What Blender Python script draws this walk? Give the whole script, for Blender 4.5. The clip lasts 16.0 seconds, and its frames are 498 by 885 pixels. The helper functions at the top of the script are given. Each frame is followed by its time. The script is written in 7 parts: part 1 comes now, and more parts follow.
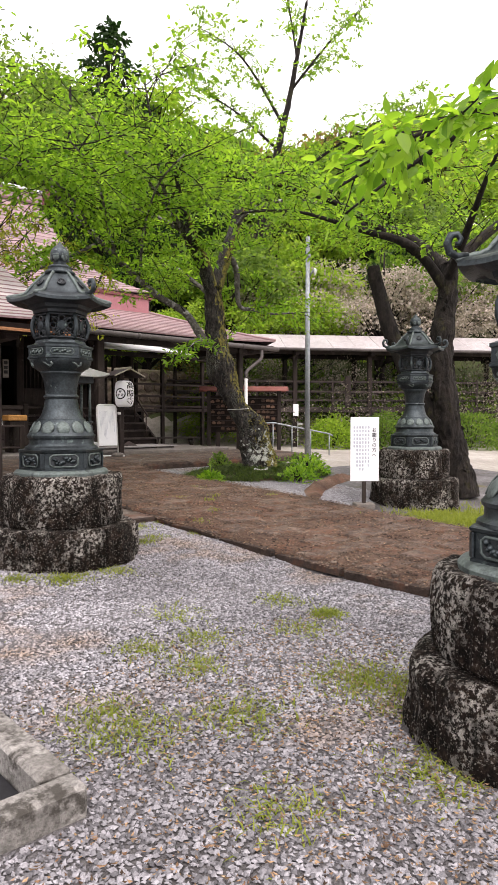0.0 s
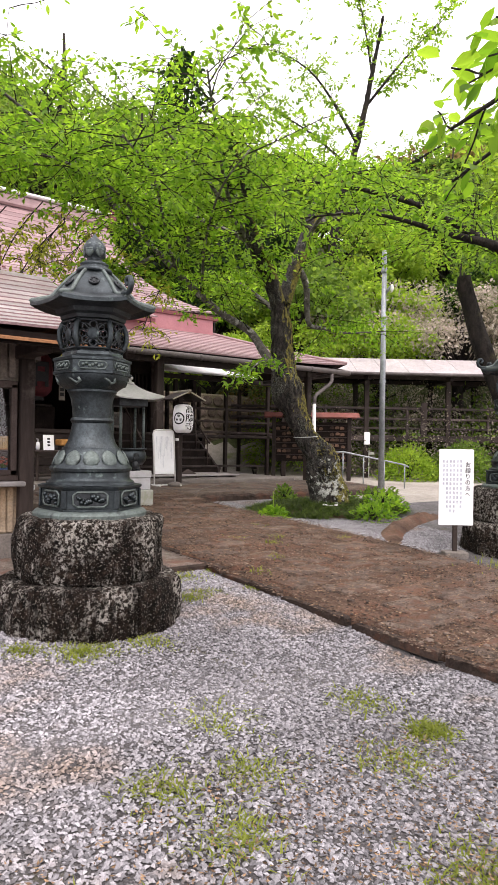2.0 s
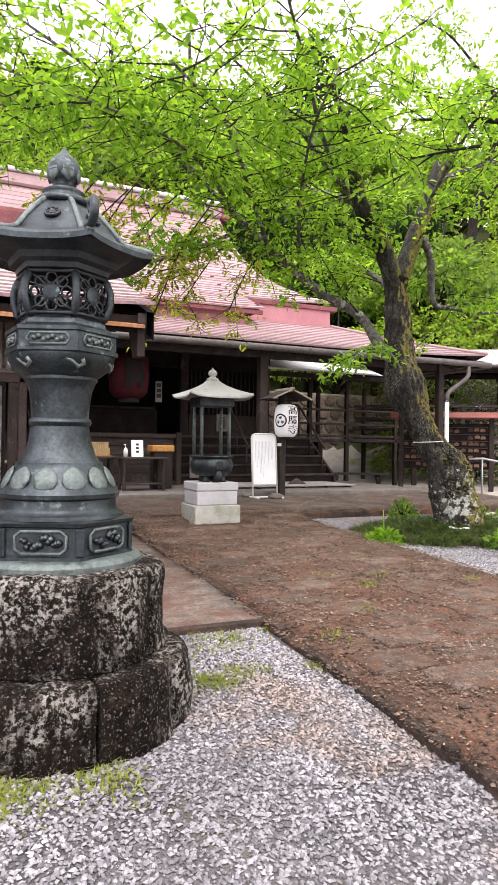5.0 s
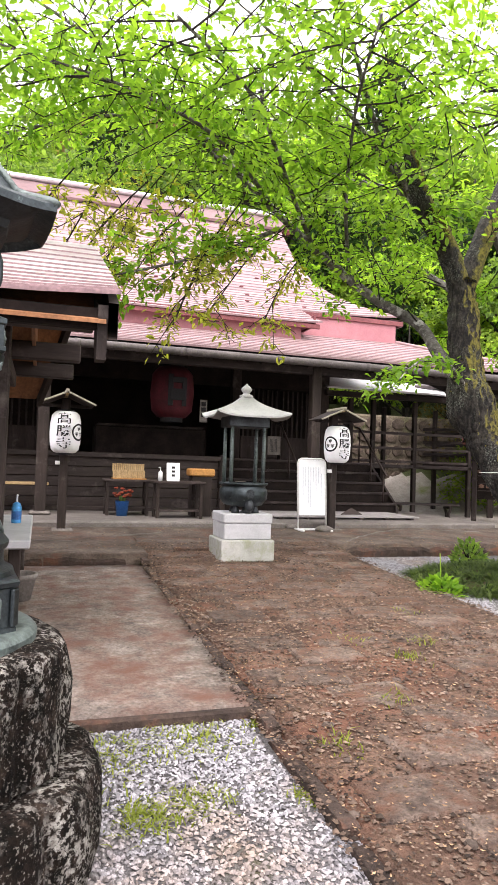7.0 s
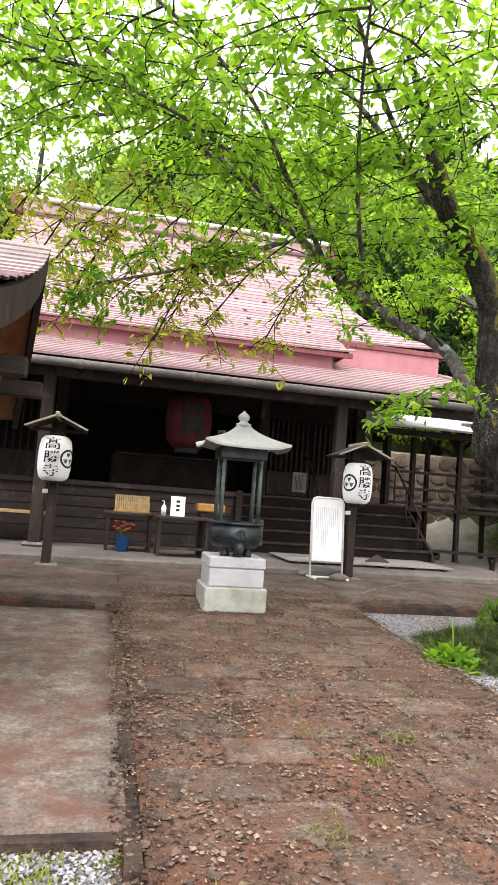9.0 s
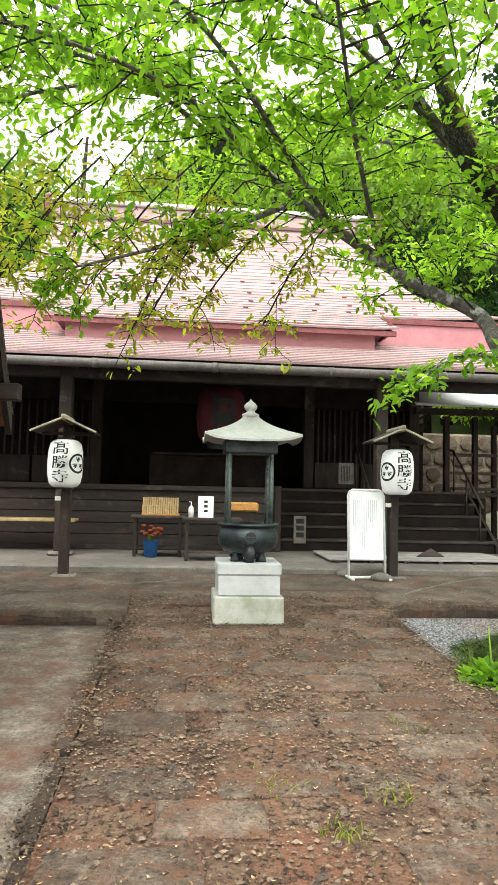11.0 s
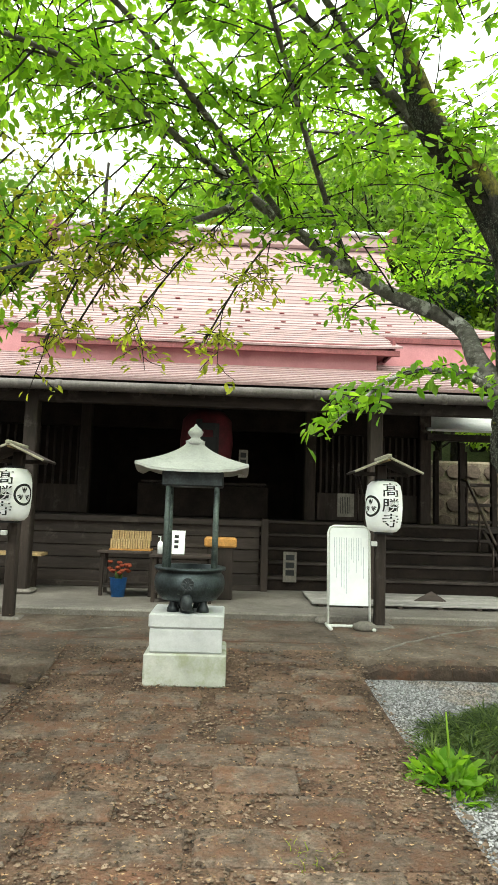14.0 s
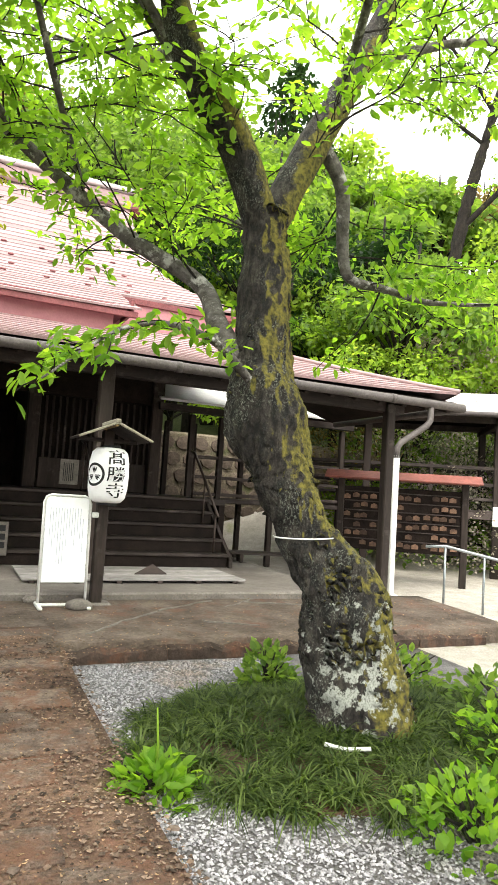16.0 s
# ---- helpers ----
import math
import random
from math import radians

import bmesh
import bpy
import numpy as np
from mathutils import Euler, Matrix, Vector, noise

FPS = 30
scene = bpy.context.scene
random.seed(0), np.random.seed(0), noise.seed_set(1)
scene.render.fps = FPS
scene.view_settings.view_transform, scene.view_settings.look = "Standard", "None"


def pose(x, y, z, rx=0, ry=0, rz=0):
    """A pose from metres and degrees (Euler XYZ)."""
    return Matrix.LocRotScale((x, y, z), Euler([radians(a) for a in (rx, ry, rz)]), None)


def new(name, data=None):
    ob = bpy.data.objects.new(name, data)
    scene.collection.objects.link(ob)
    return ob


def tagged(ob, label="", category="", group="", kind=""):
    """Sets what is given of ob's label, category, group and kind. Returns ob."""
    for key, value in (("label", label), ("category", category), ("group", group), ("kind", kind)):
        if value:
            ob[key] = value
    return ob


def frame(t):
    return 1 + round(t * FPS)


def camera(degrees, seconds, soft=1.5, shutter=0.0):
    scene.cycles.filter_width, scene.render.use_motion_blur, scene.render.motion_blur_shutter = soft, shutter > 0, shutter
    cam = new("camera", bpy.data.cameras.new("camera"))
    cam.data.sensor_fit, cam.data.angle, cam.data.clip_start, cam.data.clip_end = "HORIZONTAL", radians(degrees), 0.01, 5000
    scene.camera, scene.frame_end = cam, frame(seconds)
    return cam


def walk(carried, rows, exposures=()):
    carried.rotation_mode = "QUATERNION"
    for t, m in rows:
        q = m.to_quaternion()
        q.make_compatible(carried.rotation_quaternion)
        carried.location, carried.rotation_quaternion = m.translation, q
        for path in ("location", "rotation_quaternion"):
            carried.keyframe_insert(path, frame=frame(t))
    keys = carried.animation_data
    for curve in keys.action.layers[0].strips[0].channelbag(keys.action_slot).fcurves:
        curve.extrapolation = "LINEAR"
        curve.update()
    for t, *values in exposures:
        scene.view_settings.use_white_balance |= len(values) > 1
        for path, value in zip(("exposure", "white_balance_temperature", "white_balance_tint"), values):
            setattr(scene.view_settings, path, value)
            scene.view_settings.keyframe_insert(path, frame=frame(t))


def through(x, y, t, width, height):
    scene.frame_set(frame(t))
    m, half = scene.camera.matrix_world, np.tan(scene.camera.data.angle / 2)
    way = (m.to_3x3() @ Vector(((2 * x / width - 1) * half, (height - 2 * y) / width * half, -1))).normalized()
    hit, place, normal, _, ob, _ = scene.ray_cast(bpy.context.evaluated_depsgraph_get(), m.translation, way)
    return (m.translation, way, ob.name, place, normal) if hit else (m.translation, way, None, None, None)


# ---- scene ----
cam = camera(41.3, 16.0, soft=0.8)
METRES, EYE, TILT, LEAN, TURN = 8.0, 1.29, 0.0, 0.0, -42.1
ROWS = [
    (0.0, 0.0, 0.0, 0.0, 0.0, -2.13, -0.01),
    (0.5, 0.0002, 0.029, 0.0025, 5.09, -0.47, -0.6),
    (1.0, 0.0034, 0.0713, 0.0003, 5.23, 0.02, -1.69),
    (1.5, -0.0014, 0.106, 0.0053, 1.66, 1.35, -0.86),
    (2.0, -0.005, 0.1444, 0.0045, 5.73, 0.1, -0.92),
    (2.5, 0.0058, 0.1804, 0.0077, 9.79, -0.11, -0.92),
    (3.0, 0.0163, 0.2083, 0.0083, 8.68, -0.77, -0.23),
    (3.5, 0.0193, 0.244, 0.0079, 6.84, 1.63, -0.63),
    (4.0, 0.0209, 0.2814, 0.009, 7.8, 1.52, -2.18),
    (4.5, 0.025, 0.3252, 0.0101, 13.52, -0.05, -1.3),
    (7.0, 0.0397, 0.5141, 0.0178, 24.48, 1.96, -1.95),
    (7.5, 0.0499, 0.545, 0.0217, 23.91, 1.88, -2.04),
    (8.0, 0.0656, 0.5815, 0.0232, 29.54, 1.97, -0.75),
    (8.5, 0.0687, 0.6089, 0.0261, 31.85, 2.55, -2.94),
    (9.0, 0.0695, 0.6474, 0.0237, 29.6, 4.8, -4.31),
    (11.5, 0.1032, 0.7868, 0.0386, 38.82, 3.92, -2.35),
    (12.0, 0.1106, 0.809, 0.0437, 40.14, 5.29, -3.74),
    (12.5, 0.1123, 0.8308, 0.0433, 39.48, 2.87, -2.12),
    (13.0, 0.108, 0.8571, 0.0457, 40.11, 6.42, -2.95),
    (13.5, 0.1082, 0.8805, 0.0456, 39.74, 4.9, -1.49),
    (14.0, 0.1132, 0.9035, 0.0477, 40.22, 6.03, -1.88),
    (14.5, 0.1163, 0.9253, 0.0483, 35.48, 3.97, -2.3),
    (15.0, 0.1046, 0.9403, 0.0502, 28.04, 5.02, -3.14),
    (15.5, 0.09, 0.951, 0.051, 22.0, 4.4, -3.78),
    (16.0, 0.0843, 0.9669, 0.0505, 17.07, 4.38, -3.72),
]
walk(cam, [(t, pose(0, 0, EYE, TILT, LEAN, TURN) @ pose(METRES * x, METRES * y, METRES * z, 90 + pitch, roll, yaw)) for t, x, y, z, yaw, pitch, roll in ROWS],
     exposures=[(0.0, 0.55, 6800, 21), (3.5, 0.8, 6700, 23), (7.0, 1.35, 6600, 21), (9.0, 1.25, 6600, 17), (11.5, 1.4, 6750, 0), (12.5, 1.3, 6800, -4), (14.5, 1.25, 6800, -3), (16.0, 1.5, 6900, 8)])

# ---- world and light: a bright overcast sky ----
world = bpy.data.worlds.new("world")
scene.world = world
world.use_nodes = True
wn, wl = world.node_tree.nodes, world.node_tree.links
sky = wn.new("ShaderNodeTexSky")
sky.sky_type, sky.sun_disc = "NISHITA", False
sky.sun_elevation, sky.sun_rotation = radians(58), radians(150)
sky.dust_density, sky.air_density = 6.0, 1.6
veil = wn.new("ShaderNodeMixRGB")
veil.inputs[0].default_value = 0.8
veil.inputs[2].default_value = (15.5, 15.8, 16.0, 1)
wl.new(sky.outputs[0], veil.inputs[1])
wl.new(veil.outputs[0], wn["Background"].inputs[0])
wn["Background"].inputs[1].default_value = 0.105
sun = new("sun", bpy.data.lights.new("sun", "SUN"))
sun.data.energy, sun.data.angle, sun.data.color = 1.5, radians(35), (1.0, 0.97, 0.92)
sun.matrix_world = pose(0, 0, 40, 32, 0, -30)


# ---- small building kit ----
class Geo:
    """Collects vertices and faces of one mesh."""

    def __init__(self):
        self.v, self.f = [], []

    def add(self, verts, faces, m=None):
        n = len(self.v)
        if m is not None:
            verts = [m @ Vector(p) for p in verts]
        self.v.extend([tuple(p) for p in verts])
        self.f.extend([tuple(i + n for i in f) for f in faces])
        return self

    def box(self, x0, y0, z0, x1, y1, z1, c=0.006, m=None):
        """A box with chamfered edges."""
        x0, x1, y0, y1, z0, z1 = min(x0, x1), max(x0, x1), min(y0, y1), max(y0, y1), min(z0, z1), max(z0, z1)
        c = min(c, 0.45 * (x1 - x0), 0.45 * (y1 - y0), 0.45 * (z1 - z0))
        vs, idx = [], {}
        for sx in (0, 1):
            for sy in (0, 1):
                for sz in (0, 1):
                    p = ((x0, x1)[sx], (y0, y1)[sy], (z0, z1)[sz])
                    for a in range(3):
                        q = list(p)
                        for b in range(3):
                            if b != a:
                                q[b] += c if (sx, sy, sz)[b] == 0 else -c
                        idx[sx, sy, sz, a] = len(vs)
                        vs.append(q)
        fs = []
        for a in range(3):
            b, d = (a + 1) % 3, (a + 2) % 3
            for s in (0, 1):
                ring = []
                for tb, td in ((0, 0), (1, 0), (1, 1), (0, 1)):
                    k = [0, 0, 0]
                    k[a], k[b], k[d] = s, tb, td
                    ring.append(idx[(*k, a)])
                fs.append(ring if s else ring[::-1])
            for sb in (0, 1):
                for sd in (0, 1):
                    k0, k1 = [0, 0, 0], [0, 0, 0]
                    k0[a], k1[a] = 0, 1
                    k0[b] = k1[b] = sb
                    k0[d] = k1[d] = sd
                    q = [idx[(*k0, b)], idx[(*k1, b)], idx[(*k1, d)], idx[(*k0, d)]]
                    fs.append(q if sb == sd else q[::-1])
        for sx in (0, 1):
            for sy in (0, 1):
                for sz in (0, 1):
                    q = [idx[sx, sy, sz, a] for a in range(3)]
                    fs.append(q if (sx + sy + sz) % 2 else q[::-1])
        return self.add(vs, fs, m)

    def lathe(self, prof, n=24, m=None, turn=0.0, flute=0.0, flutes=0):
        """A turned solid from (radius, z) pairs, bottom to top."""
        vs, fs = [], []
        for r, z in prof:
            for i in range(n):
                a = 2 * math.pi * i / n + turn
                k = r * (1 + flute * abs(math.sin(a * flutes / 2)) - flute / 2) if flutes else r
                vs.append((k * math.cos(a), k * math.sin(a), z))
        for j in range(len(prof) - 1):
            for i in range(n):
                fs.append((j * n + i, j * n + (i + 1) % n, (j + 1) * n + (i + 1) % n, (j + 1) * n + i))
        fs.append(tuple(range(n))[::-1])
        fs.append(tuple((len(prof) - 1) * n + i for i in range(n)))
        return self.add(vs, fs, m)

    def tube(self, pts, radii, n=8, rough=0.0, m=None):
        """A round bar along points."""
        pts = [Vector(p) for p in pts]
        if not hasattr(radii, "__len__"):
            radii = [radii] * len(pts)
        vs, fs = [], []
        side = None
        for i, p in enumerate(pts):
            d = (pts[min(i + 1, len(pts) - 1)] - pts[max(i - 1, 0)]).normalized()
            if side is None:
                side = d.orthogonal().normalized()
            side = (side - d * side.dot(d)).normalized()
            up = d.cross(side)
            for k in range(n):
                a = 2 * math.pi * k / n
                r = radii[i]
                if rough:
                    q = p + (side * math.cos(a) + up * math.sin(a)) * r
                    r *= 1 + rough * (noise.noise(q * 3.1) + 0.5 * noise.noise(q * 9.0) + 0.3 * noise.noise(Vector((q.x * 26, q.y * 26, q.z * 12))))
                vs.append(p + (side * math.cos(a) + up * math.sin(a)) * r)
        for i in range(len(pts) - 1):
            for k in range(n):
                fs.append((i * n + k, i * n + (k + 1) % n, (i + 1) * n + (k + 1) % n, (i + 1) * n + k))
        fs.append(tuple(range(n))[::-1])
        fs.append(tuple((len(pts) - 1) * n + k for k in range(n)))
        return self.add(vs, fs, m)

    def sheet(self, grid, thick=0.0):
        """A surface from rows of points; thick gives it a back, straight below."""
        nr, nc = len(grid), len(grid[0])
        n = nr * nc
        vs = [p for row in grid for p in row]
        fs = [(j * nc + i, j * nc + i + 1, (j + 1) * nc + i + 1, (j + 1) * nc + i) for j in range(nr - 1) for i in range(nc - 1)]
        if thick:
            vs = vs + [(p[0], p[1], p[2] - thick) for p in vs]
            fs = fs + [tuple(i + n for i in f[::-1]) for f in fs]
            rim = [i for i in range(nc)] + [j * nc + nc - 1 for j in range(1, nr)] + [(nr - 1) * nc + i for i in range(nc - 2, -1, -1)] + [j * nc for j in range(nr - 2, 0, -1)]
            for a, b in zip(rim, rim[1:] + rim[:1]):
                fs.append((b, a, a + n, b + n))
        return self.add(vs, fs)

    def mesh(self, name, mat, smooth=False):
        me = bpy.data.meshes.new(name)
        me.from_pydata(self.v, [], self.f)
        if smooth:
            me.polygons.foreach_set("use_smooth", [True] * len(me.polygons))
        me.materials.append(mat)
        me.update()
        return me


def part(name, geo, mat, parent=None, label="", smooth=False, m=None):
    """Links geometry as one mesh object under a thing or a part."""
    ob = new(name, geo.mesh(name, mat, smooth) if isinstance(geo, Geo) else geo)
    if smooth == "auto":
        ob.data.set_sharp_from_angle(angle=radians(38))
    if m is not None:
        ob.matrix_basis = m
    if parent is not None:
        ob.parent = parent
    if label:
        tagged(ob, label)
    return ob


def thing(name, at, label, category, group="", turn=0.0):
    """An empty at a thing's base that carries its parts."""
    ob = new(name)
    ob.empty_display_size = 0.2
    ob.matrix_basis = pose(*at, 0, 0, turn)
    return tagged(ob, label, category, group)


def setting(name, geo, mat, label, category, smooth=False):
    return tagged(part(name, geo, mat, None, "", smooth), label, category, "", "structure")


# ---- materials ----
def node_mat(name):
    mt = bpy.data.materials.new(name)
    mt.use_nodes = True
    nt = mt.node_tree
    return mt, nt, nt.nodes["Principled BSDF"]


def coords(nt, scale=(1, 1, 1), obj=False):
    mp = nt.nodes.new("ShaderNodeMapping")
    mp.inputs["Scale"].default_value = scale
    if obj:
        nt.links.new(nt.nodes.new("ShaderNodeTexCoord").outputs["Object"], mp.inputs[0])
    else:
        nt.links.new(nt.nodes.new("ShaderNodeNewGeometry").outputs["Position"], mp.inputs[0])
    return mp.outputs[0]


def tex_noise(nt, vec, scale, detail=5, rough=0.6):
    n = nt.nodes.new("ShaderNodeTexNoise")
    n.inputs["Scale"].default_value, n.inputs["Detail"].default_value, n.inputs["Roughness"].default_value = scale, detail, rough
    nt.links.new(vec, n.inputs["Vector"])
    return n.outputs["Fac"]


def ramp(nt, fac, *stops):
    r = nt.nodes.new("ShaderNodeValToRGB")
    els = r.color_ramp.elements
    while len(els) < len(stops):
        els.new(0.5)
    for e, (p, c) in zip(els, stops):
        e.position, e.color = p, (*c, 1) if len(c) == 3 else c
    nt.links.new(fac, r.inputs[0])
    return r.outputs[0]


def mix(nt, fac, a, b, mode="MIX"):
    n = nt.nodes.new("ShaderNodeMixRGB")
    n.blend_type = mode
    for sock, v in zip(n.inputs, (fac, a, b)):
        if isinstance(v, (int, float)):
            sock.default_value = v
        elif isinstance(v, tuple):
            sock.default_value = (*v, 1)
        else:
            nt.links.new(v, sock)
    return n.outputs[0]


def bump(nt, bsdf, height, strength, dist):
    b = nt.nodes.new("ShaderNodeBump")
    b.inputs["Strength"].default_value, b.inputs["Distance"].default_value = strength, dist
    nt.links.new(height, b.inputs["Height"])
    nt.links.new(b.outputs[0], bsdf.inputs["Normal"])


def surface(name, c1, c2, scale=6.0, rough=0.8, metal=0.0, grain=60.0, bumps=0.3, dist=0.004, stain=None, stain_at=(0.55, 0.7), stain_scale=2.0,
            stretch=(1, 1, 1), vary=0.0, island=False, spec=0.3, obj=False, gritty=1.0):
    """A two-scale surface: broad tone, fine grain with relief, and stains."""
    mt, nt, b = node_mat(name)
    vec = coords(nt, stretch, obj)
    col = ramp(nt, tex_noise(nt, vec, scale), (0.3, c1), (0.7, c2))
    fine = tex_noise(nt, vec, grain, 4, 0.7)
    col = mix(nt, 0.6 * gritty, col, ramp(nt, fine, (0.32, (0.35, 0.35, 0.35)), (0.68, (1.15, 1.15, 1.15))), "MULTIPLY")
    col = mix(nt, 0.4 * gritty, col, ramp(nt, tex_noise(nt, vec, (scale * grain) ** 0.5, 3, 0.65), (0.35, (0.5, 0.5, 0.5)), (0.65, (1.15, 1.15, 1.15))), "MULTIPLY")
    if stain:
        col = mix(nt, ramp(nt, tex_noise(nt, coords(nt, (1, 1, 1), obj), stain_scale, 7, 0.68), (stain_at[0], (0, 0, 0)), (stain_at[1], (1, 1, 1))), col, stain)
    if vary:
        if island:
            rnd = nt.nodes.new("ShaderNodeNewGeometry").outputs["Random Per Island"]
        else:
            rnd = nt.nodes.new("ShaderNodeObjectInfo").outputs["Random"]
        col = mix(nt, 1.0, col, ramp(nt, rnd, (0.0, (1 - vary,) * 3), (1.0, (1 + vary * 0.3,) * 3)), "MULTIPLY")
    nt.links.new(col, b.inputs["Base Color"])
    b.inputs["Roughness"].default_value, b.inputs["Metallic"].default_value = rough, metal
    b.inputs["Specular IOR Level"].default_value = spec
    if bumps:
        bump(nt, b, fine, bumps, dist)
    return mt


def leaf_mat(name, dark, light, through):
    """Leaves: a tone for each leaf, with light passing through."""
    mt, nt, b = node_mat(name)
    rnd = nt.nodes.new("ShaderNodeNewGeometry").outputs["Random Per Island"]
    col = ramp(nt, rnd, (0.0, dark), (1.0, light))
    col = mix(nt, ramp(nt, tex_noise(nt, coords(nt), 0.9, 3), (0.35, (0, 0, 0)), (0.65, (0.6, 0.6, 0.6))), col, tuple(0.75 * c for c in dark))
    nt.links.new(col, b.inputs["Base Color"])
    b.inputs["Roughness"].default_value = 0.5
    b.inputs["Specular IOR Level"].default_value = 0.25
    tr = nt.nodes.new("ShaderNodeBsdfTranslucent")
    nt.links.new(mix(nt, 1.0, col, through, "MULTIPLY"), tr.inputs[0])
    ms = nt.nodes.new("ShaderNodeMixShader")
    ms.inputs[0].default_value = 0.58
    nt.links.new(b.outputs[0], ms.inputs[1])
    nt.links.new(tr.outputs[0], ms.inputs[2])
    nt.links.new(ms.outputs[0], nt.nodes["Material Output"].inputs[0])
    return mt


M_GROUND = surface("gravel_bed", (0.09, 0.082, 0.08), (0.30, 0.288, 0.292), 1.2, 0.95, 0, 110, 1.0, 0.02, (0.13, 0.115, 0.05), (0.6, 0.72), 1.1, gritty=1.5)
M_STONE = surface("crushed_stone", (0.27, 0.263, 0.276), (0.49, 0.482, 0.507), 0.8, 0.9, 0, 150, 0.3, 0.002, (0.30, 0.215, 0.15), (0.53, 0.72), 0.9, vary=0.68, island=True)
M_FOREST = surface("forest_floor", (0.045, 0.06, 0.02), (0.10, 0.12, 0.045), 0.5, 0.95, 0, 12, 0.8, 0.05)
M_YARD = surface("pale_sandy_yard", (0.34, 0.31, 0.27), (0.5, 0.47, 0.42), 0.6, 0.95, 0, 50, 0.4, 0.006, (0.16, 0.19, 0.06), (0.6, 0.7), 0.5)
M_DIRT = surface("brown_earth", (0.065, 0.036, 0.025), (0.22, 0.138, 0.096), 2.6, 0.95, 0, 38, 1.0, 0.02, (0.15, 0.07, 0.044), (0.5, 0.64), 1.9)
M_PAVER = surface("weathered_paver", (0.085, 0.058, 0.045), (0.29, 0.22, 0.175), 7, 0.93, 0, 48, 1.0, 0.03, (0.15, 0.078, 0.05), (0.46, 0.62), 5.5, vary=0.35, gritty=1.35)
M_RUBBLE = surface("brown_rubble", (0.05, 0.027, 0.018), (0.32, 0.235, 0.175), 3.0, 0.95, 0, 60, 0.5, 0.003, vary=0.85, island=True)
M_LUMP = surface("broken_path_stone", (0.08, 0.056, 0.044), (0.25, 0.195, 0.158), 3.0, 0.95, 0, 50, 1.0, 0.01, vary=0.5, island=True)
M_CONC = surface("stained_concrete", (0.15, 0.118, 0.098), (0.37, 0.32, 0.275), 5, 0.9, 0, 44, 1.0, 0.02, (0.15, 0.078, 0.055), (0.42, 0.66), 3.6, gritty=1.4)
M_PLAT = surface("grey_floor_cement", (0.15, 0.132, 0.117), (0.25, 0.226, 0.204), 1.3, 0.9, 0, 50, 0.4, 0.004, (0.13, 0.115, 0.10), (0.5, 0.7), 1.2)
M_TERR = surface("terrace_earth", (0.062, 0.044, 0.034), (0.19, 0.15, 0.12), 2.6, 0.95, 0, 30, 1.0, 0.02, (0.12, 0.062, 0.043), (0.52, 0.66), 2.4)
M_TROUGH = surface("blotched_old_concrete", (0.2, 0.19, 0.172), (0.42, 0.405, 0.375), 6, 0.92, 0, 60, 1.0, 0.01, (0.06, 0.055, 0.047), (0.53, 0.62), 7.0, gritty=1.2)
# the dark tone also carries the shadow below the terrace's earth edge
M_KERB = surface("mossy_shadowed_edge_stone", (0.035, 0.025, 0.02), (0.12, 0.082, 0.064), 3, 0.95, 0, 34, 1.0, 0.016, (0.11, 0.05, 0.03), (0.5, 0.62), 3, vary=0.3)


def tuff_mat(name):
    """Dark weathered tuff: coarse grit, pale lichen in drifts, brown stains."""
    mt, nt, b = node_mat(name)
    vec = coords(nt)
    grit = tex_noise(nt, vec, 48, 6, 0.75)
    lump = tex_noise(nt, vec, 16, 5, 0.7)
    col = ramp(nt, lump, (0.40, (0.004, 0.003, 0.002)), (0.56, (0.017, 0.011, 0.008)), (0.70, (0.06, 0.043, 0.032)))
    col = mix(nt, 0.8, col, ramp(nt, grit, (0.36, (0.25, 0.25, 0.25)), (0.66, (1.5, 1.5, 1.5))), "MULTIPLY")
    drift = ramp(nt, tex_noise(nt, coords(nt, (1, 1, 0.55)), 5.0, 4, 0.6), (0.46, (0, 0, 0)), (0.58, (1, 1, 1)))
    spots = ramp(nt, tex_noise(nt, vec, 38, 7, 0.74), (0.50, (0, 0, 0)), (0.55, (1, 1, 1)))
    col = mix(nt, mix(nt, 1.0, drift, spots, "MULTIPLY"), col, ramp(nt, grit, (0.35, (0.20, 0.185, 0.16)), (0.65, (0.50, 0.48, 0.44))))
    flecks = ramp(nt, tex_noise(nt, vec, 75, 4, 0.65), (0.58, (0, 0, 0)), (0.64, (0.75, 0.75, 0.75)))
    col = mix(nt, flecks, col, (0.30, 0.275, 0.24))
    nt.links.new(col, b.inputs["Base Color"])
    b.inputs["Roughness"].default_value, b.inputs["Specular IOR Level"].default_value = 0.95, 0.12
    bump(nt, b, mix(nt, 0.5, lump, grit), 1.0, 0.06)
    return mt


M_TUFF = tuff_mat("lichened_tuff")
M_BRONZE = surface("aged_bronze", (0.026, 0.033, 0.037), (0.085, 0.105, 0.112), 6, 0.45, 0.8, 60, 0.45, 0.005, (0.18, 0.235, 0.22), (0.6, 0.7), 10, spec=0.5)
M_BRONZE_HI = surface("verdigris_bronze", (0.09, 0.12, 0.112), (0.2, 0.245, 0.23), 9, 0.55, 0.4, 60, 0.35, 0.004, (0.04, 0.052, 0.05), (0.5, 0.62), 9, spec=0.5)
M_BRONZE_DK = surface("dark_relief_bronze", (0.022, 0.026, 0.03), (0.06, 0.07, 0.075), 9, 0.5, 0.5, 60, 0.4, 0.004, spec=0.5)
